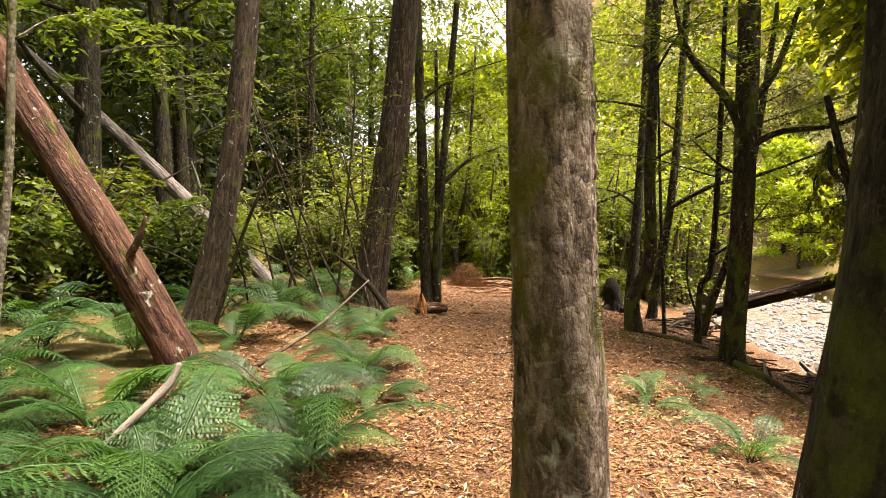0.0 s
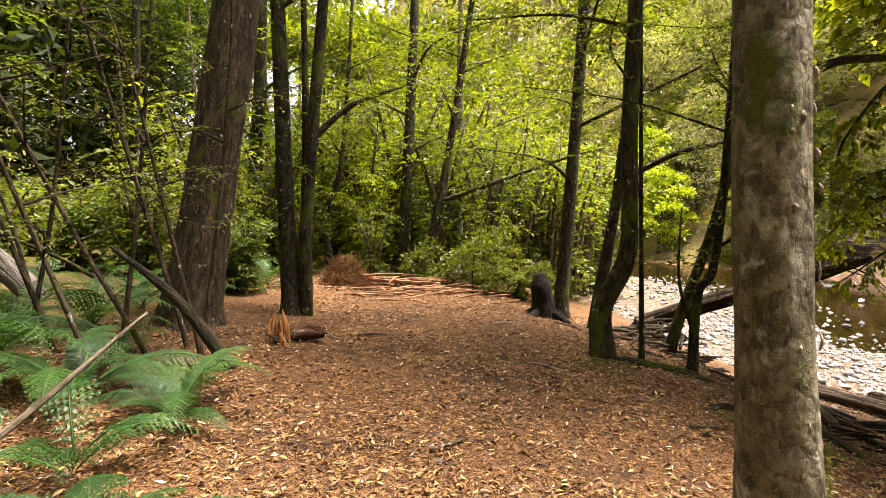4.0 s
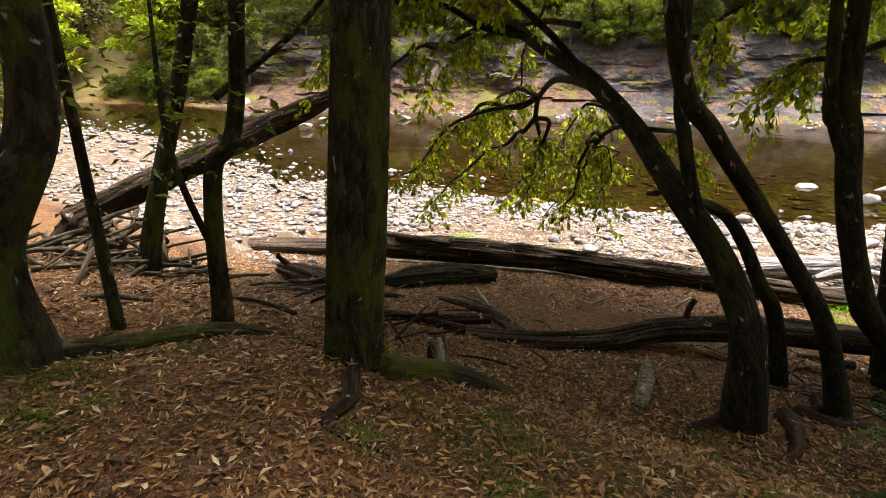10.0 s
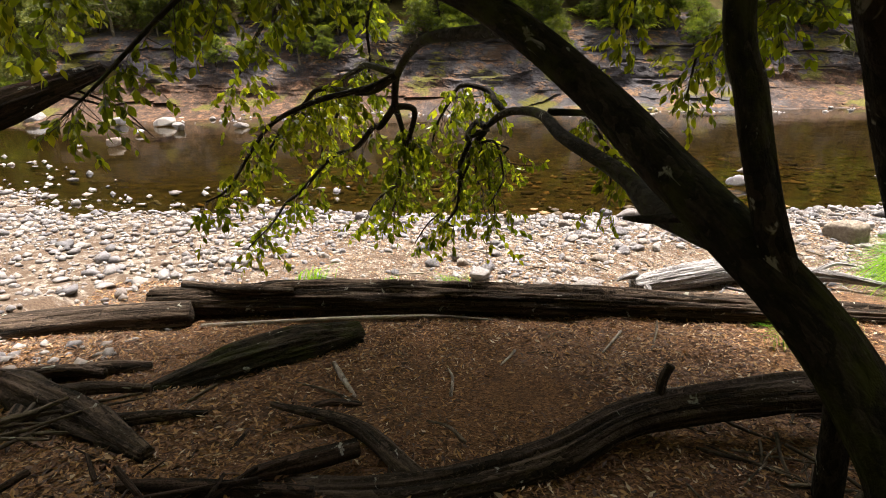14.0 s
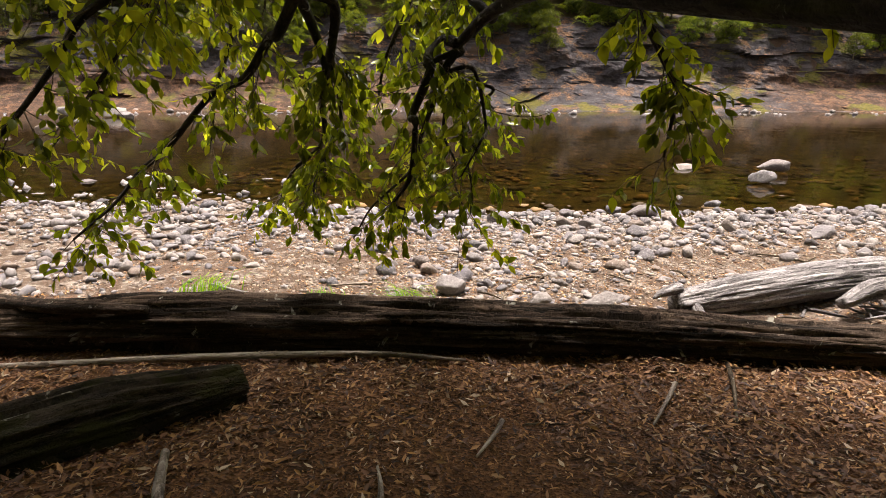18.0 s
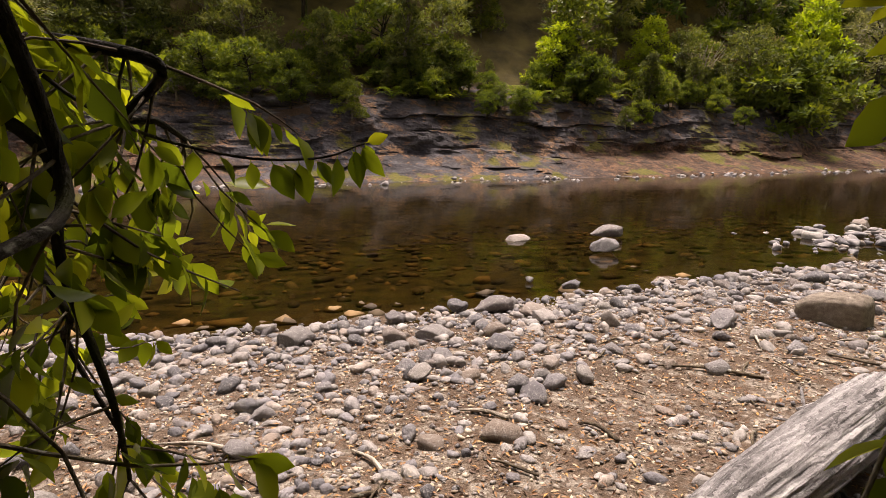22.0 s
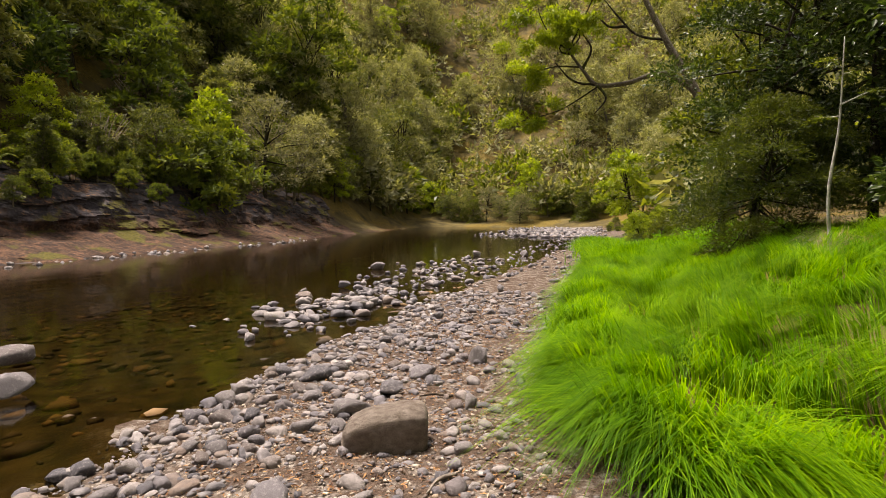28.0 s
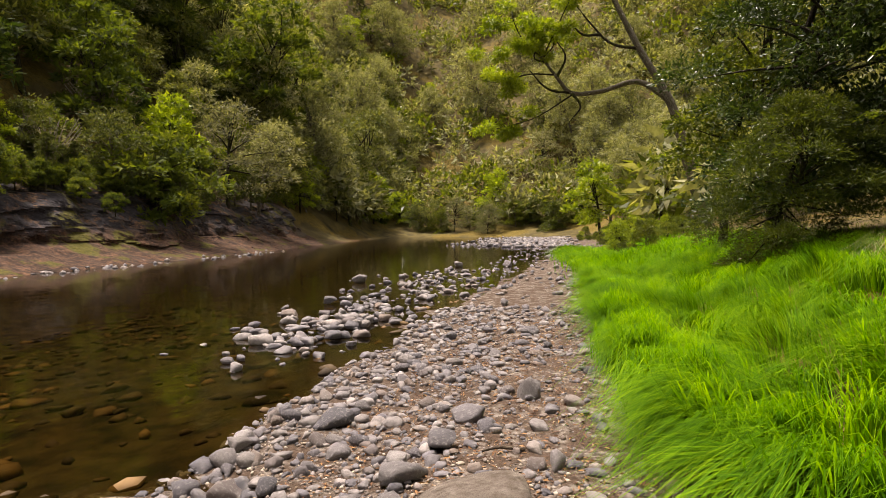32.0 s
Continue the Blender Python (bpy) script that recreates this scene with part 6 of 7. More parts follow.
def stumps():
    base = (-0.78, 9.05)
    z = gz(*base)
    root = empty("broken_stump", (*base, z), "splintered orange-brown broken stump beside the path", "stump")
    rng = rng_of(8)
    for k in range(13):
        a = k * SIXTY
        r = 0.02 + 0.075 * (k / 13) ** 0.6
        p = np.array([math.cos(a) * r, math.sin(a) * r, -0.05])
        h = rng.uniform(0.12, 0.24) + (0.14 if k % 4 == 0 else 0)
        wood("splinter", [tube([p, p + [rng.normal(0, 0.012), rng.normal(0, 0.012), h * 0.55], p + [rng.normal(0, 0.035), rng.normal(0, 0.035), h]], [0.04, 0.03, 0.004], 7, 9, k, 0.35, 0.4)], [SPLINTER, BARK_RED, SPLINTER, LOG_BROWN][k % 4], root)
    wood("stump_log", [tube([(0.1, 0.08, 0.05), (0.25, 0.16, 0.07), (0.42, 0.2, 0.05)], [0.06, 0.085, 0.05], 20, 20, 3, 0.2, 0.3)], BARK_RED, root)
    base = (2.98, 11.85)
    z = gz(*base)
    root = empty("burnt_stump", (*base, z), "charred black stump with spreading roots on the bank", "stump")
    wood("stump_body", [tube([(0, 0, -0.1), (0.02, 0, 0.25), (-0.03, 0.02, 0.5), (-0.05, 0.02, 0.68)], [0.24, 0.17, 0.15, 0.08], 18, 24, 5, 0.2, 0.2, 1, 0.3)], LOG_BURNT, root)
    for k in range(4):
        a = k * 1.6 + 0.5
        wood("root", [tube([(0, 0, 0.15), (math.cos(a) * 0.25, math.sin(a) * 0.25, 0.06), (math.cos(a) * 0.5, math.sin(a) * 0.5, -0.05)], [0.08, 0.06, 0.03], 8, 10, k, 0.2)], LOG_BURNT, root)


SPLINTER = bark_mat("splintered_wood", (0.1, 0.035, 0.012), (0.36, 0.15, 0.05), (0.55, 0.3, 0.13), 3, 0.0, 0.0, 0.8)
LOG_BURNT = bark_mat("charred_wood", (0.004, 0.0035, 0.003), (0.013, 0.011, 0.009), (0.035, 0.028, 0.023), 4, 0.0, 0.0, 1.0)
def stump_growth():
    """Low leafy bushes that stand behind the burnt stump."""
    for k, (x, y, h, w) in enumerate(((2.35, 14.0, 1.0, 0.75), (3.0, 14.6, 1.3, 0.8), (3.55, 13.9, 0.7, 0.6), (1.5, 14.3, 0.8, 0.7))):
        lobed("low_bush", "low leafy green bush behind a burnt stump", 310 + k, h, w, 9, 1500, 0.085, 0.45, LEAF_FOREST, (x, y, gz(x, y)), "low bushes", 0.015, category="bush", skirt=0.05)


stumps()
stump_growth()


def stick_heap(name, label, x, y, n, spread, length, r, mat, seed, h=0.25, yaw=None, wide=1.0):
    rng = rng_of(seed)
    root = empty(name, (x, y, gz(x, y)), label, "branches")
    for k in range(n):
        a = rng.uniform(0, 6.28) if yaw is None else yaw + rng.normal(0, 0.35)
        c = np.array([rng.normal(0, spread * wide), rng.normal(0, spread), 0])
        c[2] = gz(x + c[0], y + c[1]) - gz(x, y) + h * rng.uniform(0.08, 1.0) * math.exp(-(c[0] / wide) ** 2 / spread ** 2 - c[1] ** 2 / spread ** 2)
        ln = length * rng.uniform(0.5, 1.3)
        d = np.array([math.cos(a), math.sin(a), rng.uniform(-0.08, 0.08)]) * ln / 2
        rr = r * rng.uniform(0.5, 1.4)
        wood("stick", [tube([c - d, c + rng.normal(0, 0.05, 3) * ln, c + d], [rr, rr * 0.9, rr * 0.5], 6, 8, seed + k, 0.1)], mat, root)
    return root


DRY_RED = bark_mat("dry_red_stick", (0.06, 0.025, 0.012), (0.26, 0.13, 0.07), (0.42, 0.25, 0.15), 3, 0.0, 0.2, 0.5)


def heaps():
    stick_heap("stick_pile", "low pile of reddish-brown dead sticks at the path's end", 1.15, 14.0, 110, 0.6, 1.2, 0.022, DRY_RED, 1, 0.34, 0.15, 1.35)
    stick_heap("driftwood_pile", "tangle of dark flood driftwood below the bank", 4.3, 10.6, 90, 0.5, 0.8, 0.02, TWIG, 2, 0.55)
    stick_heap("branch_pile", "small pile of grey-brown branches under the bank tree", 5.6, 9.75, 20, 0.25, 0.7, 0.016, TWIG, 3, 0.18, -0.9)
    stick_heap("drift_sticks", "small bleached sticks round the driftwood", 9.95, 4.2, 54, 0.4, 0.55, 0.011, LOG_GREY, 4, 0.1)
    rng = rng_of(9)
    x, y = -0.05, 13.9
    root = empty("dead_bush", (x, y, gz(x, y)), "rust-brown heap of dead fine twigs beside the path", "dead bush")
    n = 3600
    a, rr = rng.uniform(0, 6.28, n), rng.uniform(0, 1, n) ** 0.6 * 0.42
    P = np.stack([np.cos(a) * rr * 1.1, np.sin(a) * rr, rng.uniform(0, 1, n) * 0.6 * (1 - (rr / 0.45) ** 2)], -1)
    V, F = leaves(P, rng.normal(0, 1, (n, 3)) + [0, 0, 0.4], rng.normal(0, 1, (n, 3)), rng.uniform(0.08, 0.22, n), 0.008)
    part("brush", mesh_of("brush", V, F, RUST), root)
    for k in range(12):
        a2 = k * SIXTY
        wood("stem", [tube([(0, 0, -0.03), (math.cos(a2) * 0.18, math.sin(a2) * 0.18, 0.25), (math.cos(a2) * 0.4, math.sin(a2) * 0.36, 0.42 + 0.02 * k)], [0.01, 0.007, 0.003], 5, 8, k, 0.1)], BARK_RED, root)


heaps()
roots()


# ---- stones ----
def stone_mesh(seed, flat, level=2, lump=0.22):
    bm = bmesh.new()
    bmesh.ops.create_icosphere(bm, subdivisions=level, radius=1.0)
    for v in bm.verts:
        n = noise.noise(v.co * 1.1 + Vector((seed * 3.1, 0, 0))) * 2 * lump + noise.noise(v.co * 2.6 + Vector((0, seed, 0))) * lump * 0.5
        v.co = v.co * (1 + n)
        v.co.z *= flat
        v.co.x *= 1.0 + 0.35 * math.sin(seed)
    V = np.array([v.co[:] for v in bm.verts])
    F = np.array([[v.index for v in f.verts] for f in bm.faces])
    bm.free()
    return V, F


def worn(V, F, seed):
    """Cuts a stone by a few planes, so that it has worn facets."""
    rng = rng_of(seed + 900)
    for k in range(9):
        nrm = unit(rng.normal(0, 1, 3) * [1, 1, 0.7])
        h = rng.uniform(0.5, 0.8) * np.max(V @ nrm)
        over = np.maximum(V @ nrm - h, 0)
        V = V - over[:, None] * nrm * 0.93
    return V, F


SHAPES = [worn(*stone_mesh(k, 0.46 + 0.06 * (k % 4), 3, 0.2), k) for k in range(8)]
LESSER = [worn(*stone_mesh(k + 60, 0.5 + 0.06 * (k % 4), 2, 0.22), k + 60) for k in range(8)]
ROUGH = [worn(*stone_mesh(k + 20, 0.55, 2), k + 20) for k in range(6)]
SMALL = [worn(*stone_mesh(k + 40, 0.55, 1, 0.2), k + 40) for k in range(10)]


def stone_at(x, y, r, k, label, rz=0.0, sink=0.15, z=None, stretch=(1, 1, 1), group="stones on the gravel bar", mesh=None):
    ob = new("stone", mesh or (STONES if r > 0.12 else COBBLES)[k % 8])
    zz = (gz(x, y) if z is None else z) + r * (0.45 - sink) * stretch[2]
    ob.matrix_basis = pose(x, y, zz, 0, 0, rz) @ Matrix.Diagonal((r * stretch[0], r * stretch[1], r * stretch[2], 1))
    return tagged(ob, label, "stone", group)


STONES = [mesh_of("stone", V, F, STONE) for V, F in SHAPES]
COBBLES = [mesh_of("stone", V, F, STONE) for V, F in LESSER]


def scatter_joined(name, label, pts, r, shapes, mat, seed, sink):
    rng = rng_of(seed)
    Vs, Fs, o = [], [], 0
    for i in range(len(pts)):
        V, F = shapes[int(rng.integers(0, len(shapes)))]
        a = rng.uniform(0, 6.28)
        c, s = math.cos(a), math.sin(a)
        W = V * r[i] * rng.uniform(0.75, 1.25, 3)
        W = np.stack([W[:, 0] * c - W[:, 1] * s, W[:, 0] * s + W[:, 1] * c, W[:, 2]], -1) + pts[i] + [0, 0, r[i] * sink]
        Vs.append(W)
        Fs.append(F + o)
        o += len(W)
    tagged(part(name, mesh_of(name, np.concatenate(Vs), np.concatenate(Fs), mat)), label, "stones", kind="stuff")


def stones():
    V, F = stone_mesh(33, 1.0, 4, 0.05)
    V = np.sign(V) * np.abs(V) ** 0.42
    V[:, 2] += 0.22 * V[:, 0] * (V[:, 2] > 0) - 0.25 * np.maximum(-V[:, 0] - 0.35, 0) * (V[:, 2] > 0)
    V = V + 0.05 * np.stack([fbm(V[:, 1] * 3, V[:, 2] * 3, 1), fbm(V[:, 0] * 3, V[:, 2] * 3, 2), fbm(V[:, 0] * 3, V[:, 1] * 3, 3)], -1)
    me = mesh_of("boulder", V, F, BOULDER)
    b = new("boulder", me)
    b.matrix_basis = pose(12.27, 2.5, gz(12.27, 2.5) + 0.09, 4, 0, 205) @ Matrix.Diagonal((0.27, 0.16, 0.2, 1))
    tagged(b, "squat brown boulder on the gravel bar", "boulder")
    stone_at(16.4, 2.75, 0.21, 1, "pale rounded stone standing out of the water", 120, 0.0, WATER + 0.02, (1.1, 0.9, 1.1), "stones in the water")
    stone_at(17.75, 2.05, 0.23, 2, "pale flat-topped stone standing out of the water", 70, 0.0, WATER + 0.02, (1.1, 0.9, 0.9), "stones in the water")
    stone_at(17.8, 3.79, 0.24, 3, "flat wet stone awash in the creek", 110, 0.3, WATER, (1.4, 0.8, 0.6), "stones in the water")
    for k, (x, y, r) in enumerate(((13.38, 4.95, 0.13), (12.88, 1.39, 0.2), (13.01, 1.81, 0.15), (12.41, 3.56, 0.18), (11.52, 5.29, 0.14), (12.34, 3.6, 0.14), (12.27, 5.71, 0.15), (12.67, 6.56, 0.19), (12.87, 7.42, 0.2), (13.13, 6.99, 0.15), (13.63, 5.78, 0.18), (13.58, 5.4, 0.2), (11.63, 6.14, 0.12), (11.76, 6.52, 0.15), (11.22, 5.78, 0.14), (12.69, 5.64, 0.16))):
        stone_at(x, y, r * 0.75, k * 3 + 1, "smooth river stone on the gravel bar", 40 * k, 0.05, None, (1.2, 0.85, 1.05))
    stone_at(12.88, 0.76, 0.17, 6, "reddish-brown flat stone on the gravel", 30, 0.1, None, (1.4, 0.8, 0.8))
    for k, (x, y, r) in enumerate(((21.0, 21.5, 0.5), (25.1, 21.8, 0.55), (23.7, 22.6, 0.4), (26.5, 23.4, 0.7), (27.3, 30.8, 0.9), (24.2, 13.4, 0.4), (26.0, 19.5, 0.45), (20.6, 22.6, 0.3), (27.0, 26.0, 0.6), (20.2, -10.5, 0.42), (18.4, -5.8, 0.35), (18.1, -3.95, 0.28), (19.6, -17.9, 0.4), (17.6, -18.6, 0.45), (17.1, -1.9, 0.2), (16.3, -3.4, 0.24), (14.75, 4.61, 0.13), (14.3, 4.2, 0.2), (14.4, 1.76, 0.2))):
        stone_at(x, y, r * 0.62, k * 5 + 2, "pale stone standing out of the shallow water", 50 * k, 0.0, max(WATER, gz(x, y)), (1.2, 0.85, 0.9), "stones in the water")
    stone_at(10.55, 8.05, 0.12, 4, "white rounded stone on the gravel", 30, z=None)
    stone_at(10.35, 7.95, 0.13, 5, "buff rounded stone on the gravel", 80)
    stone_at(10.3, 8.35, 0.12, 6, "dark grey stone on the gravel", 10)
    stone_at(9.75, 7.65, 0.16, 7, "dark slate-grey flat stone", 60)
    stone_at(9.7, 6.45, 0.19, 0, "long buff stone half sunk in soil", 115, stretch=(1.3, 0.55, 0.6))
    stone_at(12.75, 4.5, 0.11, 3, "dark round stone on the gravel", 0, stretch=(1, 1, 1.6))
    stone_at(12.0, 1.6, 0.1, 2, "round grey stone behind a boulder", 0, stretch=(1, 1, 1.3))
    stone_at(12.9, 2.0, 0.17, 5, "rounded brown stone beside a boulder", 40, stretch=(1.5, 0.9, 0.9))
    stone_at(12.5, 0.1, 0.13, 1, "upright grey stone at the edge of the grass", 40, stretch=(0.9, 0.7, 1.8))
    rng = rng_of(31)
    made = 0
    while made < 250:
        y = rng.uniform(-3.5, 11.5)
        d = abs(rng.normal(0, 1.5)) if rng.random() < 0.7 else rng.uniform(0, 4)
        x = near_shore(y) - d + 0.12
        if d > 4.2 or (y < 3.0 and x < 11.9 - 0.2 * y) or (x < 9.4) or (x - 12.28) ** 2 + (y - 2.5) ** 2 < 0.3:
            continue
        if (x - 10.3) ** 2 + ((y - 4.7) * 0.5) ** 2 < 0.4:
            continue
        stone_at(x, y, rng.uniform(0.05, 0.12) * (1.3 if rng.random() < 0.15 else 1), int(rng.integers(0, 8)), "rounded river stone on the gravel bar", rng.uniform(0, 360), rng.uniform(0.1, 0.3))
        made += 1
    n = 900
    y = rng.uniform(-6, 12, n)
    d = np.abs(rng.normal(0.2, 1.25, n)) - 0.12
    x = near_shore(y) - d
    ok = (x > 9.3) & ~((y < 2.9) & (x < 11.8 - 0.2 * y))
    x, y = x[ok], y[ok]
    scatter_joined("cobbles", "grey and buff cobbles packed along the water's edge", np.stack([x, y, ground(x, y)], -1), rng.uniform(0.035, 0.1, len(x)), LESSER, STONE, 45, 0.2)
    n = 2600
    y = rng.uniform(10.5, 20, n)
    x = rng.uniform(6.4, 13.5, n) + 0.12 * (y - 10.5)
    scatter_joined("upstream_stones", "pale stones of the gravel bar upstream", np.stack([x, y, ground(x, y)], -1), 0.025 + 0.08 * rng.random(n) ** 2, SMALL, STONE, 46, 0.2)
    # islet of stones awash
    n = 330
    t = rng.random(n) ** 1.3
    x, y = 16.4 + 2.6 * t + rng.normal(0, 0.5 + 0.5 * t, n), -1.5 - 14.0 * t + rng.normal(0, 1.0, n)
    size = 0.05 + 0.15 * rng.random(n) ** 1.6
    scatter_joined("islet_stones", "pale stones standing out of the shallow water", np.stack([x, y, np.full(n, WATER - 0.02)], -1), size, [(v * [1, 1, 0.8], f) for v, f in LESSER], STONE, 48, 0.35)
    n = 17000
    y = np.concatenate([rng.uniform(-6, 17, n // 2 * 1), rng.uniform(-2, 11, n - n // 2)])
    d = rng.uniform(-0.15, 4.2, n)
    x = near_shore(y) - d
    ok = (x > 9.2) & ~((y < 2.9) & (x < 11.6 - 0.2 * y)) & (rng.random(n) < np.where(d < 1.7, 1.0, 0.62) - 0.9 * step(1.2, 2.6, d) * fbm(x * 0.8, y * 0.8, 19, 2))
    x, y = x[ok], y[ok]
    size = 0.014 + 0.042 * rng.random(len(x)) ** 2.2
    big = size > 0.041
    for word, q, shapes in (("pebbles", big, ROUGH), ("small_pebbles", ~big, SMALL)):
        scatter_joined(word, "grey and buff pebbles of the gravel bar", np.stack([x, y, ground(x, y)], -1)[q], size[q], shapes, STONE, 41, 0.15)
    n = 9500
    y = rng.uniform(1.5, 9.5, n)
    x = near_shore(y) - rng.uniform(0.0, 4.1, n)
    ok = (x > 9.2) & ~((y < 2.9) & (x < 11.6 - 0.2 * y))
    x, y = x[ok], y[ok]
    scatter_joined("fine_gravel", "small angular gravel scraps between the stones", np.stack([x, y, ground(x, y)], -1), 0.008 + 0.02 * rng.random(len(x)) ** 1.5, SMALL, GRAVEL, 49, 0.1)
    n = 1500
    y = np.concatenate([rng.uniform(-40, -4, 700), rng.uniform(11, 34, 800)])
    x = near_shore(y) - rng.uniform(-2.5, 4.5, n)
    scatter_joined("river_stones", "pale stones along the creek's edge", np.stack([x, y, np.maximum(ground(x, y), WATER - 0.05)], -1), rng.uniform(0.05, 0.17, n), SMALL, STONE, 42, 0.15)
    n = 1500
    y = rng.uniform(-8, 14, n)
    x = near_shore(y) + rng.uniform(0.2, 9, n)
    scatter_joined("bed_stones", "brown stones under the shallow water", np.stack([x, y, ground(x, y)], -1), rng.uniform(0.06, 0.2, n), [(v * [1, 1, 0.6], f) for v, f in SMALL], BED, 43, 0.05)
    n = 1000
    y = rng.uniform(-78, -40, n)
    x = near_shore(y) + rng.uniform(-2, 11, n) * rng.uniform(0.3, 1, n)
    scatter_joined("rapids_stones", "pale stones breaking the shallow rapids at the bend", np.stack([x, y, np.maximum(ground(x, y), WATER - 0.03)], -1), rng.uniform(0.12, 0.38, n), SMALL, STONE, 47, 0.2)
    n = 260
    y = rng.uniform(-30, 30, n)
    x = far_shore(y) + rng.uniform(-1.5, 1.0, n)
    scatter_joined("far_stones", "dark and pale stones along the far bank", np.stack([x, y, np.maximum(ground(x, y), WATER - 0.05)], -1), rng.uniform(0.06, 0.24, n), SMALL, STONE, 44, 0.15)


def bed_mat():
    m, nt, out = nodes_of("bed_stone")
    isl = nt.nodes.new("ShaderNodeNewGeometry").outputs["Random Per Island"]
    surface(nt, out, ramp(nt, isl, [(0.0, (0.03, 0.02, 0.011)), (1.0, (0.25, 0.15, 0.06)), (0.6, (0.1, 0.065, 0.03))]), 0.8)
    return m


BED = bed_mat()


def gravel_mat():
    m, nt, out = nodes_of("gravel_scrap")
    isl = nt.nodes.new("ShaderNodeNewGeometry").outputs["Random Per Island"]
    surface(nt, out, ramp(nt, isl, [(0.0, (0.09, 0.075, 0.065)), (1.0, (0.5, 0.44, 0.36)), (0.35, (0.22, 0.18, 0.15)), (0.7, (0.33, 0.26, 0.19))]), 0.8)
    return m


GRAVEL = gravel_mat()
stones()


# ---- dead leaves on the ground ----
def litter():
    rng = rng_of(51)
    spread = [(150000, (-2.6, 5.2), (0.6, 10.0), 0.75), (50000, (-2.6, 3.6), (0.6, 16.0), 0.6), (150000, (3.6, 9.2), (3.4, 12.0), 0.9), (22000, (-5.0, -1.0), (0.6, 14.0), 0.5), (34000, (-1.0, 4.4), (9.5, 16.0), 0.9)]
    x = np.concatenate([rng.uniform(*a, k) for k, a, b, p in spread])
    y = np.concatenate([rng.uniform(*b, k) for k, a, b, p in spread])
    full = np.concatenate([np.full(k, p) for k, a, b, p in spread])
    patch = fbm(x * 0.8, y * 0.8, 61, 3)
    bare = np.exp(-(((x - 6.9) / 0.8) ** 2 + ((y - 6.9) / 0.7) ** 2))
    keep = (rng.random(len(x)) < full + 0.7 * patch - 0.75 * bare) & (x < near_shore(y) - 4.1)
    x, y = x[keep], y[keep]
    n = len(x)
    P = np.stack([x, y, ground(x, y) + rng.uniform(0.003, 0.026, n)], -1)
    a = rng.uniform(0, 6.28, n)
    D = np.stack([np.cos(a), np.sin(a), rng.normal(0, 0.22, n)], -1)
    U = np.array([0, 0, 1.0]) + rng.normal(0, 0.4, (n, 3))
    L = 0.018 + 0.05 * rng.random(n) ** 1.9
    V, F = leaves(P, D, U, L, L * rng.uniform(0.16, 0.4, n), rng.uniform(-0.4, 0.6, (n, 1)))
    tagged(part("leaf_litter", mesh_of("leaf_litter", V, F, LITTER)), "tan and brown fallen leaves over the forest floor", "leaves", kind="stuff")
    n = 26000
    y = rng.uniform(-4, 11, n)
    x = near_shore(y) - rng.uniform(0.8, 4.6, n)
    P = np.stack([x, y, ground(x, y) + 0.012], -1)
    a = rng.uniform(0, 6.28, n)
    L = rng.uniform(0.018, 0.055, n)
    V, F = leaves(P, np.stack([np.cos(a), np.sin(a), rng.normal(0, 0.2, n)], -1), np.array([0, 0, 1.0]) + rng.normal(0, 0.4, (n, 3)), L, L * 0.3, 0.2)
    tagged(part("gravel_leaves", mesh_of("gravel_leaves", V, F, LITTER)), "dry leaf scraps among the gravel", "leaves", kind="stuff")


litter()


# ---- long grass by the creek ----
def blades(name, label, spots, per, tall, wide, seed, mat, spread=0.1):
    """Tufts of long bending blades at the given spots."""
    rng = rng_of(seed)
    n = len(spots) * per
    C = np.repeat(spots, per, 0) + rng.normal(0, spread, (n, 2))
    lean = np.repeat(0.6 + 3.6 * fbm(spots[:, 0] * 0.8, spots[:, 1] * 0.8, 88, 3) + rng.normal(0, 0.45, len(spots)), per) + rng.normal(0, 0.3, n)
    H = np.repeat(rng.uniform(tall * 0.75, tall * 1.3, len(spots)), per) * rng.uniform(0.6, 1.12, n)
    out = np.repeat(rng.uniform(0.45, 1.25, len(spots)), per) * rng.uniform(0.75, 1.2, n) * H
    z = ground(C[:, 0], C[:, 1])
    dx, dy = np.cos(lean), np.sin(lean)
    w = rng.uniform(wide * 0.65, wide * 1.35, n)
    V = []
    for s in (0, 0.35, 0.68, 1.0):
        px, py = C[:, 0] + dx * out * s ** 1.6, C[:, 1] + dy * out * s ** 1.6
        pz = z + H * (1.55 * s - 0.85 * s * s * (0.6 + out / H))
        ww = w * (1 - s) + 0.0006
        V += [np.stack([px - dy * ww, py + dx * ww, pz], -1), np.stack([px + dy * ww, py - dx * ww, pz], -1)]
    V = np.stack(V, 1).reshape(-1, 3)
    F = (np.arange(n)[:, None, None] * 8 + np.array([[0, 1, 3, 2], [2, 3, 5, 4], [4, 5, 7, 6]])[None]).reshape(-1, 4)
    tagged(part(name, mesh_of(name, V, F, mat)), label, "grass", kind="stuff")


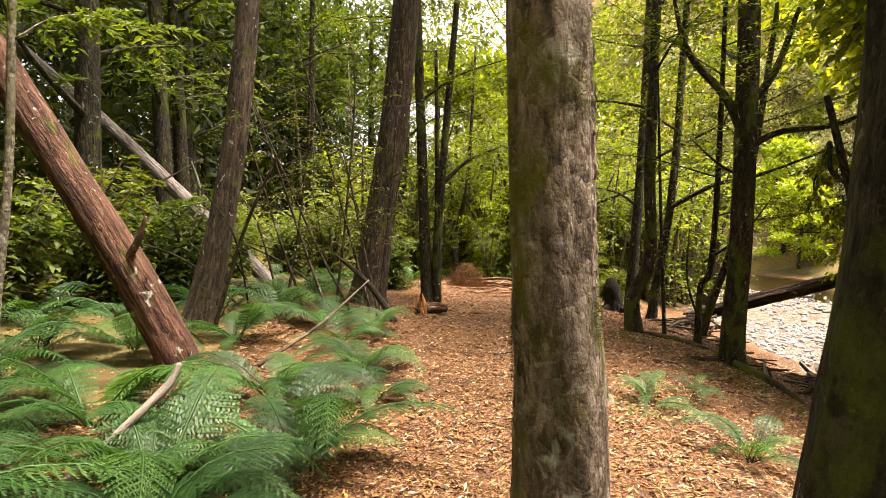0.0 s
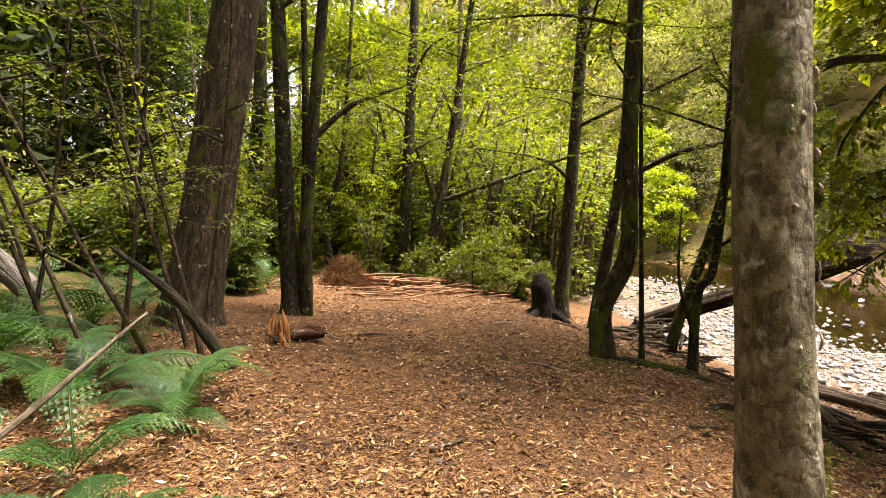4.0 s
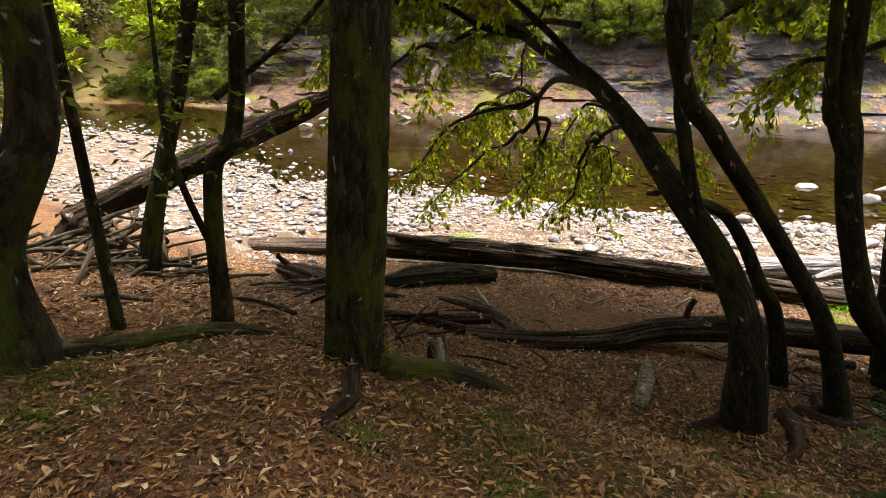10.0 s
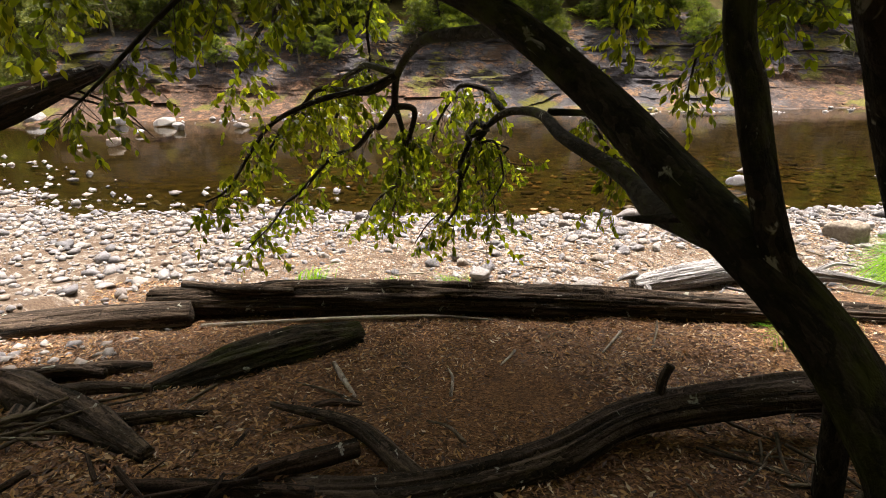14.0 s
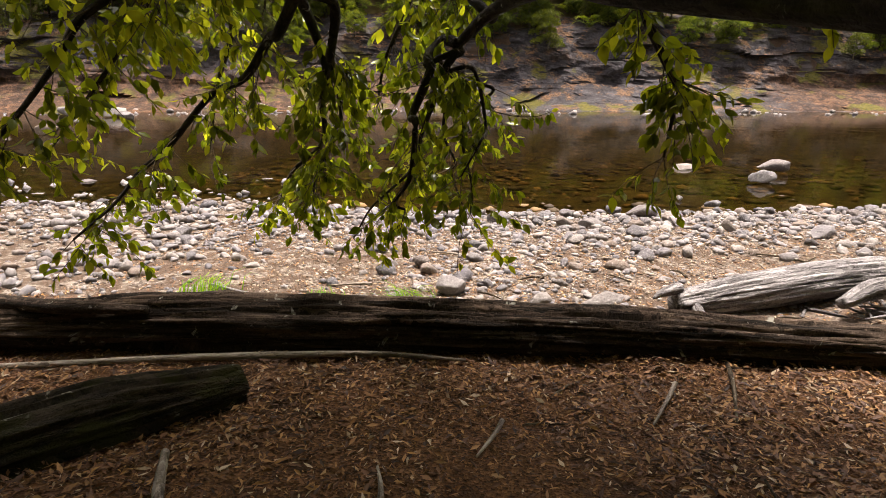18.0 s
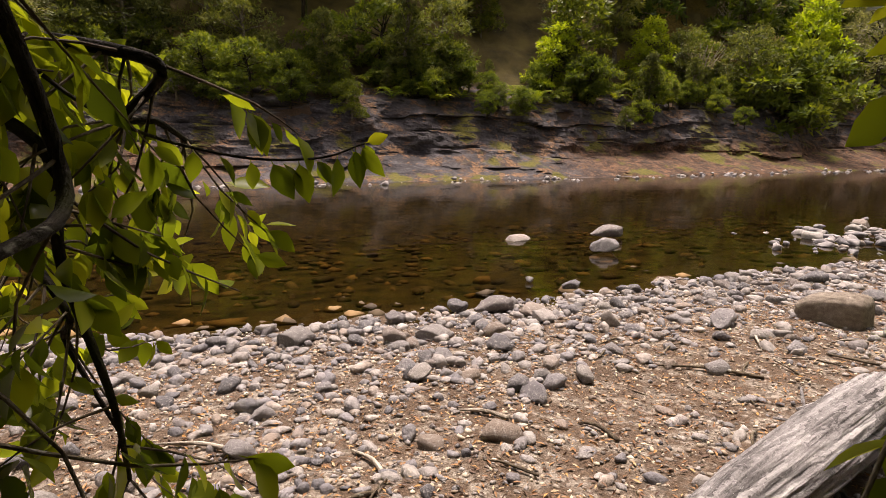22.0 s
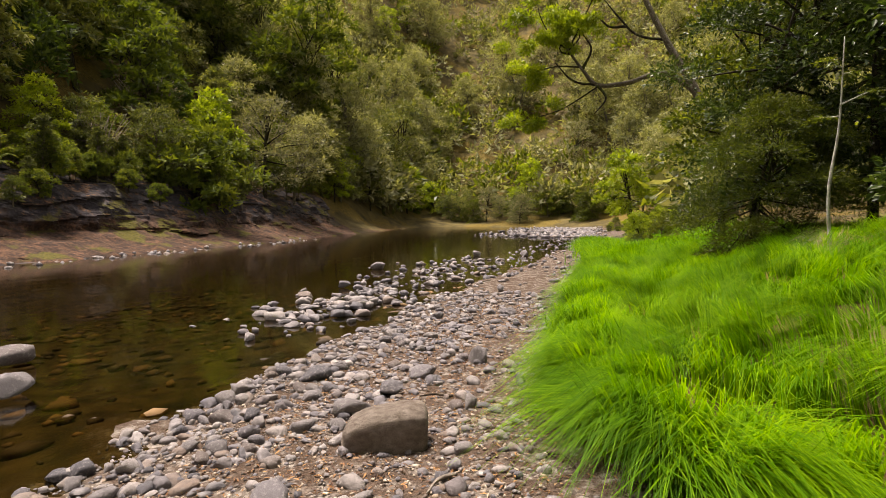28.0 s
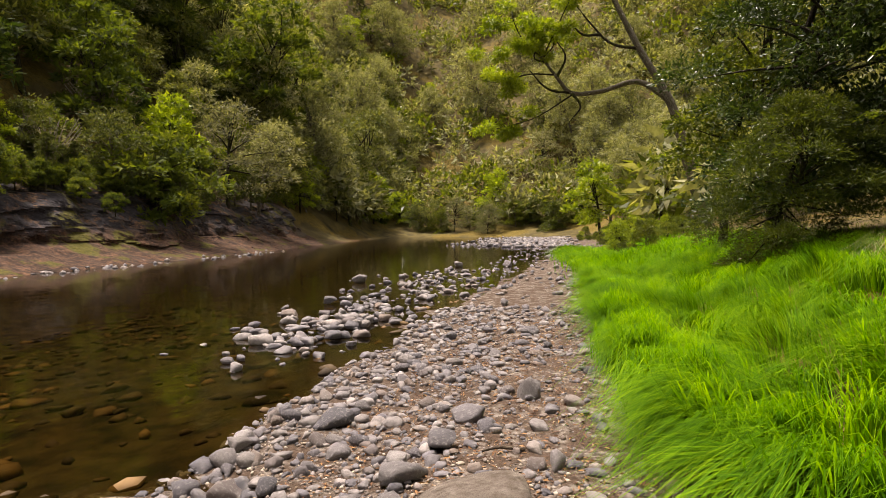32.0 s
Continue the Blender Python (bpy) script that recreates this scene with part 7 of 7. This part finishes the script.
def long_grass():
    rng = rng_of(52)
    spots, far = [], []
    for k in range(6000):
        y = rng.uniform(-32, 2.8)
        edge = table(y, [(-32, 17.5), (-24, 16.2), (-17, 14.5), (-12, 13.5), (-8.3, 13.0), (-4.6, 12.5), (-1.4, 12.1), (0.6, 11.6), (1.75, 11.15), (2.4, 10.8), (2.8, 10.4)])
        inner = rng.random() < 0.72
        x = edge - 0.22 - (rng.uniform(0.0, 5.0) if inner else rng.uniform(0.0, 0.45))
        if x < 6.5 or (y > 1.9 and x < 9.2) or inner and y > -12 and any((x - a) ** 2 + (y - b) ** 2 < 0.075 for a, b in spots):
            continue
        if y < -12:
            if len(far) < 330:
                far.append((x, y))
        elif len(spots) < 900:
            spots.append((x, y))
    blades("long_grass", "lush bright green long grass drooping beside the creek", np.array(spots), 92, 0.66, 0.0068, 53, GRASS, 0.085)
    blades("far_grass", "bright green grass along the creek's bend", np.array(far), 40, 0.7, 0.014, 54, GRASS, 0.3)
    blades("grass_tufts", "thin green grass tufts growing beside the fallen logs", np.array([(8.97, 4.25), (8.8, 4.5), (8.17, 4.77), (7.9, 4.6), (8.4, 4.3), (9.3, 7.9), (9.2, 8.6), (7.5, 4.2), (9.2, 9.6)]), 60, 0.26, 0.004, 55, GRASS)
    cushions = rng.normal(0, 1, (46, 2)) * [0.16, 0.16] + np.array([(4.0, 6.0), (3.3, 5.9), (4.5, 5.8), (3.2, 7.2), (2.9, 6.6), (3.7, 5.4), (1.25, 4.65), (2.5, 8.7), (0.5, 1.85)])[np.arange(46) % 9]
    blades("moss", "low green moss cushions among the leaf litter", cushions, 260, 0.035, 0.003, 57, MOSS, 0.07)
    blades("dry_grass", "pale dry reedy grass round a white sapling", np.array([(8.35, -3.6), (8.1, -3.4), (7.9, -3.7), (7.6, -3.5), (8.5, -4.0)]), 90, 0.7, 0.005, 56, STRAW)


MOSS = leaf_mat("moss_leaf", (0.035, 0.045, 0.006), (0.075, 0.085, 0.01), (0.14, 0.15, 0.016), 0.7, 0.3, 0.9)
STRAW = leaf_mat("dry_blade", (0.11, 0.1, 0.045), (0.24, 0.21, 0.12), (0.4, 0.36, 0.24), 0.6, 0.3, 0.9)
long_grass()


# ---- far bank and hillsides ----
def rock_bank():
    """Layered rock face above the far shore, with ledges that step back and overhang."""
    ys = np.arange(-46, 34, 0.17)
    zs = np.arange(-2.1, 3.3, 0.075)
    Y, Z = np.meshgrid(ys, zs)
    bed = Z + fbm(Y * 0.1, Y * 0 + 1.5, 30, 3) * 1.3 + fbm(Y * 0.8, Z * 0.5, 36, 2) * 0.12
    layer = np.floor(bed / 0.85 + fbm(Y * 0.05, bed * 0, 31, 2))
    inside = bed / 0.85 + fbm(Y * 0.05, bed * 0, 31, 2) - layer
    back = np.interp(Z, [-2.1, -1.9, -1.7, -1.45, -1.2, -0.9, 0.0, 0.9, 1.8, 2.5, 3.3], [-0.4, 0.3, 1.1, 2.0, 2.6, 3.2, 3.9, 4.6, 5.6, 7.2, 9.5])
    set_in = (vnoise(Y * 0.22 + layer * 17.3, layer * 3.7, 33) - 0.5) * 0.7 + (vnoise(Y * 0.9 + layer * 7.1, layer * 5.3, 34) - 0.5) * 0.4
    edge = 0.12 * np.exp(-((inside - 0.05) / 0.07) ** 2) * step(0.5, 0.75, vnoise(Y * 0.35 + layer * 5.7, layer * 2.1, 37))
    X = far_shore(Y) + back + set_in * step(-2.1, -1.4, Z) * step(3.2, 2.3, Z) + edge * step(-1.6, -1.2, Z) + fbm(Y * 0.7, Z * 1.2, 35, 5) * 0.75
    n, k = X.shape
    V = np.stack([X, Y, Z], -1).reshape(-1, 3)
    i, j = np.meshgrid(np.arange(n - 1), np.arange(k - 1), indexing="ij")
    F = np.stack([i * k + j, (i + 1) * k + j, (i + 1) * k + j + 1, i * k + j + 1], -1).reshape(-1, 4)
    tagged(part("rock_bank", mesh_of("rock_bank", V, F, BANK, False)), "layered dark grey rock bank with leaf litter on its ledges", "rock", kind="structure")


rock_bank()


def far_woods():
    rng = rng_of(71)
    spec = [("olive", 4.0, 2.0, LEAF_OLIVE, 0.13, 0.42), ("grey-green", 4.6, 2.3, LEAF_GREYG, 0.13, 0.3), ("dark green", 6.0, 2.4, LEAF_DEEP, 0.15, 0.5), ("green", 2.6, 1.6, LEAF_BANK, 0.12, 0.5), ("bright green", 3.4, 1.6, LEAF_FOREST, 0.13, 0.5),
            ("tall olive", 9.0, 3.0, LEAF_OLIVE, 0.19, 0.4), ("tall dark green", 10.0, 3.0, LEAF_DARK, 0.2, 0.45), ("tall green", 9.0, 2.8, LEAF_BANK, 0.2, 0.45), ("tall grey-green", 8.0, 2.9, LEAF_HAZE, 0.19, 0.3), ("lime-green", 4.5, 1.9, LEAF_LIME, 0.16, 0.5), ("slender olive-green", 5.5, 1.1, LEAF_OLIVE, 0.12, 0.42)]
    kinds = []
    for k, (word, h, w, leaf, L, W) in enumerate(spec):
        x, y = 52 + 2 * k, 30 + 3 * k
        kind, group = ("young_tree", "young trees on the far bank") if k > 8 else ("bank_shrub", "bank shrubs") if h < 5.6 else ("hillside_tree", "hillside trees")
        kinds.append(lobed(kind, word + {"young_tree": " leafy young tree on the far bank", "bank_shrub": " leafy shrub on the far bank", "hillside_tree": " leafy tree on the far hillside"}[kind], 120 + k, h, w, 15 + k % 3 * 3, 4200 if h < 5 else 4200, L * (1.4 if h < 5 else 1.8), W * 0.85, leaf, (x, y, gz(x, y)), group, 0.05 + 0.012 * h, [BARK_SMOOTH, BARK_DARK][k % 2], category="shrub" if kind == "bank_shrub" else "tree", skirt=0.12 if h < 5 else 0.25))
    made = 0
    for e, gap, pick, odds in ((6.2, 3.0, [1, 3, 4, 10], [0.03, 0.35, 0.27, 0.35]), (8.8, 3.2, [0, 2, 3, 4, 10], [0.2, 0.06, 0.3, 0.28, 0.16]), (12.5, 4.6, [0, 10, 2, 5, 1, 7], [0.22, 0.1, 0.06, 0.2, 0.1, 0.32]), (17.5, 5.0, [2, 5, 6, 7, 8], [0.08, 0.2, 0.18, 0.46, 0.08]), (24.0, 5.0, [5, 6, 7, 8], [0.2, 0.36, 0.34, 0.1]), (32.0, 6.0, [5, 6, 7, 8], [0.35, 0.15, 0.25, 0.25])):
        y = 74.0 if e < 20 else 40.0
        while y > -60 and made < 290:
            y -= gap * rng.uniform(0.6, 1.4) * (1.0 if -40 < y < 34 else 1.5)
            if e < 7 and rng.random() < 0.42:
                continue
            x = far_shore(y) + e + rng.normal(0, 0.13 * e)
            i = int(rng.choice(pick, p=odds)) if -46 < y < 13 else int(rng.choice([1, 4, 9, 0] if e < 10 else [8, 5, 9, 8, 8]))
            s = rng.uniform(0.85, 1.4) * (0.75 if e < 7 else 1.15) * (1.25 if y < -40 or y > 36 else 1.0)
            c = copy_thing(kinds[i], pose(x, y, bank_z(x, y) - 0.15, 0, 0, rng.uniform(0, 360)))
            c.scale = (s, s, s)
            made += 1
    for x, y, i, s in ((42.0, -22.6, 3, 2.4), (43.0, -20.5, 0, 1.3), (45.5, -33.0, 1, 2.0), (46.5, -38.0, 8, 1.1), (47.0, -27.5, 9, 1.5), (48.5, -29.5, 9, 1.2), (58.5, -55.0, 9, 1.5), (52.0, -50.0, 5, 1.4), (40.2, 1.5, 3, 1.2), (41.0, -5.5, 9, 0.9), (44.0, -13.0, 9, 0.9), (59.0, -84.0, 9, 1.8), (40.0, -95.0, 9, 2.0), (42.0, 30.0, 9, 1.3), (30.0, 40.0, 9, 1.6), (28.0, 52.0, 9, 2.0), (26.5, 47.0, 9, 1.5)):
        c = copy_thing(kinds[i], pose(x, y, gz(x, y) - 0.2, 0, 0, 40 * i))
        c.scale = (s, s, s)
    for k in range(58):
        y = -52 - 62 * (k / 58) + rng.normal(0, 3)
        x = (far_shore(y) + rng.uniform(3.5, 22)) if k % 3 else (near_shore(y) - rng.uniform(5, 22))
        c = copy_thing(kinds[int(rng.choice([1, 5, 8, 8, 9, 8]))], pose(x, y, gz(x, y) - 0.3, 0, 0, rng.uniform(0, 360)))
        s = rng.uniform(1.2, 2.0)
        c.scale = (s, s, s)
    for k in range(70):
        y = rng.uniform(-150, -62)
        x = rng.uniform(-12, 120)
        if near_shore(y) - 5 < x < far_shore(y) + 3 and y > -104:
            continue
        c = copy_thing(kinds[int(rng.choice([1, 5, 8, 8, 9, 8]))], pose(x, y, gz(x, y) - 0.3, 0, 0, rng.uniform(0, 360)))
        s = rng.uniform(1.3, 2.3)
        c.scale = (s, s, s)
    for k in range(46):
        y = rng.uniform(-30, 26)
        x = far_shore(y) + rng.uniform(4.0, 6.6)
        c = copy_thing(kinds[int(rng.choice([4, 3, 3, 4, 10]))], pose(x, y, bank_z(x, y) - 0.25, 0, 0, rng.uniform(0, 360)))
        s = rng.uniform(0.3, 0.6)
        c.scale = (s, s, s)
    for k in range(60):
        y = rng.uniform(-30, 16)
        x = far_shore(y) + rng.uniform(5.2, 8.2)
        c = copy_thing(kinds[int(rng.choice([3, 4, 10, 3]))], pose(x, y, bank_z(x, y) - 0.2, 0, 0, rng.uniform(0, 360)))
        s = rng.uniform(0.28, 0.5)
        c.scale = (s, s, s * rng.uniform(0.8, 1.5))
    for k in range(80):
        y = rng.uniform(-26, 24)
        x = far_shore(y) + rng.uniform(4.8, 8.0)
        fern(x, y, rng.uniform(0.9, 1.6), 8, 500 + k, "yellow-green fern on the rocky far bank", bank_z(x, y))
    for k in range(26):
        x, y = 22 + 1.6 * k + rng.normal(0, 0.6), -86 - rng.uniform(0, 10)
        c = copy_thing(kinds[int(rng.choice([0, 1, 3, 4, 9]))], pose(x, y, gz(x, y) - 0.6, 0, 0, rng.uniform(0, 360)))
        s = rng.uniform(0.9, 1.5)
        c.scale = (s, s, s)
    for k in range(60):
        y = 15 + 26 * rng.random()
        x = far_shore(y) + (6.0 if y < 32 else 1.6) + 6.5 * rng.random() ** 1.3
        c = copy_thing(kinds[int(rng.choice([4, 3, 4, 0, 3, 10]))], pose(x, y, bank_z(x, y) - 0.2, 0, 0, rng.uniform(0, 360)))
        s = rng.uniform(0.4, 0.9)
        c.scale = (s, s, s)
    for k in range(46):
        y = rng.uniform(-78, -36)
        x = far_shore(y) + rng.uniform(8, 50)
        c = copy_thing(kinds[int(rng.choice([5, 8, 5, 7, 9, 8]))], pose(x, y, gz(x, y) - 0.3, 0, 0, rng.uniform(0, 360)))
        s = rng.uniform(1.1, 1.8)
        c.scale = (s, s, s)
    for k in range(46):
        y = -20 - 46 * rng.random()
        x = near_shore(y) - 2.2 - 5.5 * rng.random()
        c = copy_thing(kinds[int(rng.choice([9, 3, 4, 3, 4]))], pose(x, y, gz(x, y) - 0.2, 0, 0, rng.uniform(0, 360)))
        s = rng.uniform(0.2, 0.45)
        c.scale = (s, s, s)
    bare = shrub_kind("twiggy_bush", "grey half-bare bush with fine tangled twigs", 180, 3.0, 1.9, 330, 6, 0.16, 0.4, LEAF_GREYG, stems=40, group="twiggy bushes", at=(47.5, -28.0, gz(47.5, -28.0)), bark=TWIG_PALE)
    for x, y, s in ((46.0, -24.0, 1.3), (49.0, -32.0, 1.6), (44.0, -17.0, 1.2), (52.0, -40.0, 1.8), (50.5, -25.5, 1.6), (55.0, -46.0, 2.0), (58.5, -58.0, 2.2)):
        c = copy_thing(bare, pose(x, y, gz(x, y) - 0.1, 0, 0, 70 * s * x))
        c.scale = (s, s, s)
    # the woods beyond, too far to tell the trees apart
    P, C = [], []
    for k in range(2500):
        r = rng.random()
        if r < 0.2:
            y = rng.uniform(-130, -60)
            x = far_shore(y) + abs(rng.normal(0, 30)) + 4
        elif r < 0.6:
            y = rng.uniform(-230, -88)
            x = rng.uniform(-60, 130)
        elif r < 0.8:
            y = rng.uniform(-300, -24)
            x = near_shore(y) - 9 - abs(rng.normal(0, 35))
        elif r < 0.9:
            y = rng.uniform(-60, 40)
            x = far_shore(y) + rng.uniform(36, 100)
        else:
            y = rng.uniform(70, 130)
            x = rng.uniform(-30, 70)
        if -92 < y < -60 and near_shore(y) - 6 < x < far_shore(y) + 3:
            continue
        z = float(gz(x, y))
        size = rng.uniform(2.4, 4.6)
        m = 90
        v = unit(rng.normal(0, 1, (m, 3)))
        v[:, 2] = np.abs(v[:, 2]) * 1.5 - 0.5
        P.append(np.array([x, y, z + size * 0.9]) + v * size * (rng.uniform(0.4, 1.0, m) ** 0.5)[:, None])
        C.append(v)
    P, C = np.concatenate(P), np.concatenate(C)
    m = len(P)
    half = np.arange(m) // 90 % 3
    # olive and grey-green woods use the leaf colour paled for haze
    for k, (leaf, word) in enumerate(((LEAF_HAZE, "olive"), (LEAF_BRIGHT, "green"), (LEAF_HAZE, "grey-green"))):
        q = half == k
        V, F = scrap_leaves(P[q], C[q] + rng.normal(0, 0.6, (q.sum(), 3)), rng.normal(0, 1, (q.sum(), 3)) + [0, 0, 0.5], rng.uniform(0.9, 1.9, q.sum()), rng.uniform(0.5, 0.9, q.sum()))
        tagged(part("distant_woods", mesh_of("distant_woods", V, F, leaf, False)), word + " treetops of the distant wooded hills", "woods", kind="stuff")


far_woods()


def right_bank():
    """Dense trees behind the long grass."""
    lobed("bank_tree", "dense glossy dark green tree behind the long grass", 140, 8.0, 2.2, 32, 24000, 0.13, 0.42, LEAF_GLOSS, (9.3, -8.6, gz(9.3, -8.6)), "", 0.1, skirt=0.12, fine=True)
    lobed("tea_tree", "dark olive feathery shrub at the edge of the grass", 141, 3.0, 1.45, 30, 34000, 0.08, 0.2, LEAF_FOREST, (9.5, -6.7, gz(9.75, -6.7)), "", 0.06, skirt=0.04)
    lobed("bank_tree", "broad-leaved dark green tree on the creek bank", 142, 8.0, 2.5, 26, 15000, 0.16, 0.5, LEAF_GLOSS, (7.4, -7.2, gz(7.4, -7.2)), "", 0.1, skirt=0.08, fine=True)
    lobed("bank_tree", "broad-leaved green tree beside the grass", 143, 7.0, 2.2, 24, 13000, 0.15, 0.5, LEAF_GLOSS, (6.2, -4.4, gz(6.2, -4.4)), "", 0.1, skirt=0.06, fine=True)
    lobed("bank_tree", "leafy green tree overhanging the creek's edge", 145, 7.5, 2.2, 18, 12000, 0.17, 0.5, LEAF_FOREST, (9.9, -11.8, gz(9.9, -11.8)), "", 0.12, skirt=0.3, fine=True)
    lobed("bank_tree", "dark shady tree deep behind the grass", 146, 8.0, 2.6, 20, 9000, 0.2, 0.5, LEAF_DEEP, (5.6, -9.4, gz(5.6, -9.4)), "", 0.14, skirt=0.05)
    lobed("bank_tree", "dark shady tree behind a white sapling", 147, 7.5, 2.6, 20, 9000, 0.2, 0.5, LEAF_DEEP, (4.0, -6.2, gz(4.0, -6.2)), "", 0.14, skirt=0.05)
    tree("sapling", "white-stemmed slender sapling at the edge of the grass", up(8.67, -3.45, (8.62, -3.5, 1.0), 2.2, [(8.72, -3.46, 0.1)]), [0.028, 0.024, 0.02, 0.014, 0.006], 4, 1.9, 2.9, 0.5, 144, BARK_WHITE, LEAF_FOREST, 0.07, 7, 9, 8, 20, tall=False)
    rng = rng_of(83)
    base = np.array([8.6, -35.0, gz(8.6, -35.0)])
    root = empty("gum_tree", tuple(base), "tall leaning gum tree with a bare arching limb and leaf clumps", "tree")
    bough = [(10.9, -34.3, 7.6), (12.9, -34.0, 9.0), (15.2, -34.0, 8.6), (17.1, -33.7, 8.6), (18.0, -33.2, 9.6), (18.9, -32.8, 10.9), (19.5, -32.4, 12.1)]
    wood("trunk", [tube(np.array([(8.6, -35, base[2] - 0.2), (9.8, -34.5, 3.4), (10.9, -34.3, 7.4), (12.85, -34.0, 11.1), (14.6, -34.0, 14.9), (15.4, -34, 17.5)]) - base, [0.4, 0.34, 0.28, 0.2, 0.16, 0.1], 12, 40, 5, 0.1)], BARK_SMOOTH, root)
    wood("limb", [tube(np.array(bough) - base, [0.2, 0.17, 0.15, 0.14, 0.11, 0.08, 0.04], 10, 40, 6, 0.15)], BARK_SMOOTH, root)
    for pts in ([(12.9, -34.0, 11.1), (14.6, -33.8, 11.6), (15.8, -33.6, 12.9), (16.7, -33.4, 14.1)], [(15.3, -33.7, 12.2), (16.4, -33.4, 12.3), (17.3, -33.2, 13.4)], [(17.1, -33.7, 8.6), (16.5, -33.5, 7.6), (17.2, -33.3, 6.6)], [(17.1, -33.7, 8.6), (18.6, -33.2, 8.9), (19.8, -32.9, 10.2)], [(18.0, -33.2, 9.6), (17.4, -33.0, 10.8), (17.9, -32.8, 11.8)]):
        wood("limb", [tube(np.array(pts) - base, [0.11, 0.08, 0.06, 0.025], 8, 20, 7, 0.2)], BARK_DARK, root)
    for k, (c, r, n) in enumerate((((18.4, -32.6, 12.6), 1.3, 1300), ((20.0, -32.4, 11.4), 1.3, 1300), ((21.6, -31.4, 9.4), 1.3, 1200), ((20.2, -31.9, 13.4), 1.4, 1300), ((21.4, -31.4, 6.4), 1.3, 1100), ((17.0, -33.3, 15.0), 1.5, 1200))):
        c = np.array(c) - base
        limb = spline(bough, 30) - base
        q = limb[int(np.clip(np.argmin(np.linalg.norm(limb - c, axis=1)) - 5, 4, 26))]
        wood("limb", [tube([q, (q + c) / 2 + rng.normal(0, 0.35, 3), c + rng.normal(0, 0.3, 3), c + unit(c - q) * r * 0.7], [0.06, 0.045, 0.03, 0.012], 6, 14, k, 0.2)], BARK_DARK, root)
        v = unit(rng.normal(0, 1, (n, 3)))
        lobe = rng.normal(0, 1, (9, 3)) * [r * 0.75, r * 0.75, r * 0.3]
        n = int(n * 1.7)
        v = unit(rng.normal(0, 1, (n, 3)))
        P = c + lobe[rng.integers(0, 9, n)] + v * (rng.uniform(0.1, 1, n) ** 0.6)[:, None] * [r * 0.5, r * 0.5, r * 0.24]
        V, F = scrap_leaves(P, v + rng.normal(0, 0.6, (n, 3)), rng.normal(0, 0.7, (n, 3)) + [0, 0, 1], rng.uniform(0.18, 0.34, n), 0.12)
        part("leaf_clump", mesh_of("leaf_clump", V, F, LEAF_LIME, False), root)


BARK_WHITE = bark_mat("bark_white", (0.2, 0.19, 0.17), (0.45, 0.44, 0.4), (0.62, 0.6, 0.56), 6, 0.0, 0.0, 0.3)
right_bank()


# ---- flaking bark and moss on the nearest trunks ----
def dress_trunk(x, y, r0, slope, top, seed, flakes, patches):
    """Loose plates of bark and cushions of moss on a trunk that stands at x, y."""
    rng = rng_of(seed)
    z0 = gz(x, y)
    near = min((o for o in bpy.data.objects if o.parent is None and o.name.startswith("tree") and "trunk" in [c.name.split(".")[0] for c in o.children]), key=lambda o: (o.location.x - x) ** 2 + (o.location.y - y) ** 2)
    base = np.array(near.location)

    def spot(a, z):
        r = r0 * (1 - 0.055 * z) * (1.0 + 0.25 * math.exp(-z * 4))
        return np.array([x + slope * z + math.cos(a) * r, y + math.sin(a) * r, z0 + z]), np.array([math.cos(a), math.sin(a), 0.0])

    plates = []
    for k in range(flakes):
        a, z = rng.uniform(0, 6.28), rng.uniform(0.05, top)
        p, n = spot(a, z)
        side = np.array([-n[1], n[0], 0])
        h, w = rng.uniform(0.008, 0.03), rng.uniform(0.003, 0.008)
        c = p - base - n * (0.004 + w * 0.5)
        plates.append(tube([c - [0, 0, h] - n * 0.003, c + n * rng.uniform(0.0, 0.004) + side * rng.normal(0, 0.004), c + [0, 0, h] - n * 0.003], [w * 0.5, w, w * 0.35], 6, 6, seed + k, 0.25))
    tagged(wood("loose_bark", plates, BARK_FLAKE, near, "pale loose flakes of bark"), "pale loose flakes of bark", "", "", "stuff")
    P, D = [], []
    for k in range(patches):
        a, z = rng.uniform(0, 6.28), rng.uniform(0, 1) ** 1.7 * top
        m = int(rng.integers(60, 260))
        for q in range(m):
            p, n = spot(a + rng.normal(0, 0.16), max(0.0, z + rng.normal(0, 0.05)))
            P.append(p - base + n * 0.004)
            D.append(n + rng.normal(0, 0.6, 3))
    P, D = np.array(P), np.array(D)
    V, F = scrap_leaves(P, D, rng.normal(0, 1, (len(P), 3)), rng.uniform(0.006, 0.014, len(P)), 0.005)
    tagged(part("moss", mesh_of("moss", V, F, MOSS, False), near), "yellow-green moss cushions", "", "", "stuff")


BARK_FLAKE = bark_mat("bark_flake", (0.12, 0.09, 0.07), (0.3, 0.24, 0.19), (0.5, 0.43, 0.36), 6, 0.0, 0.4, 0.8)
dress_trunk(0.29, 1.91, 0.15, 0.0, 2.4, 61, 300, 34)
dress_trunk(1.0, 4.74, 0.115, -0.04, 2.6, 62, 90, 22)
dress_trunk(3.57, 7.9, 0.14, 0.055, 2.6, 63, 16, 40)
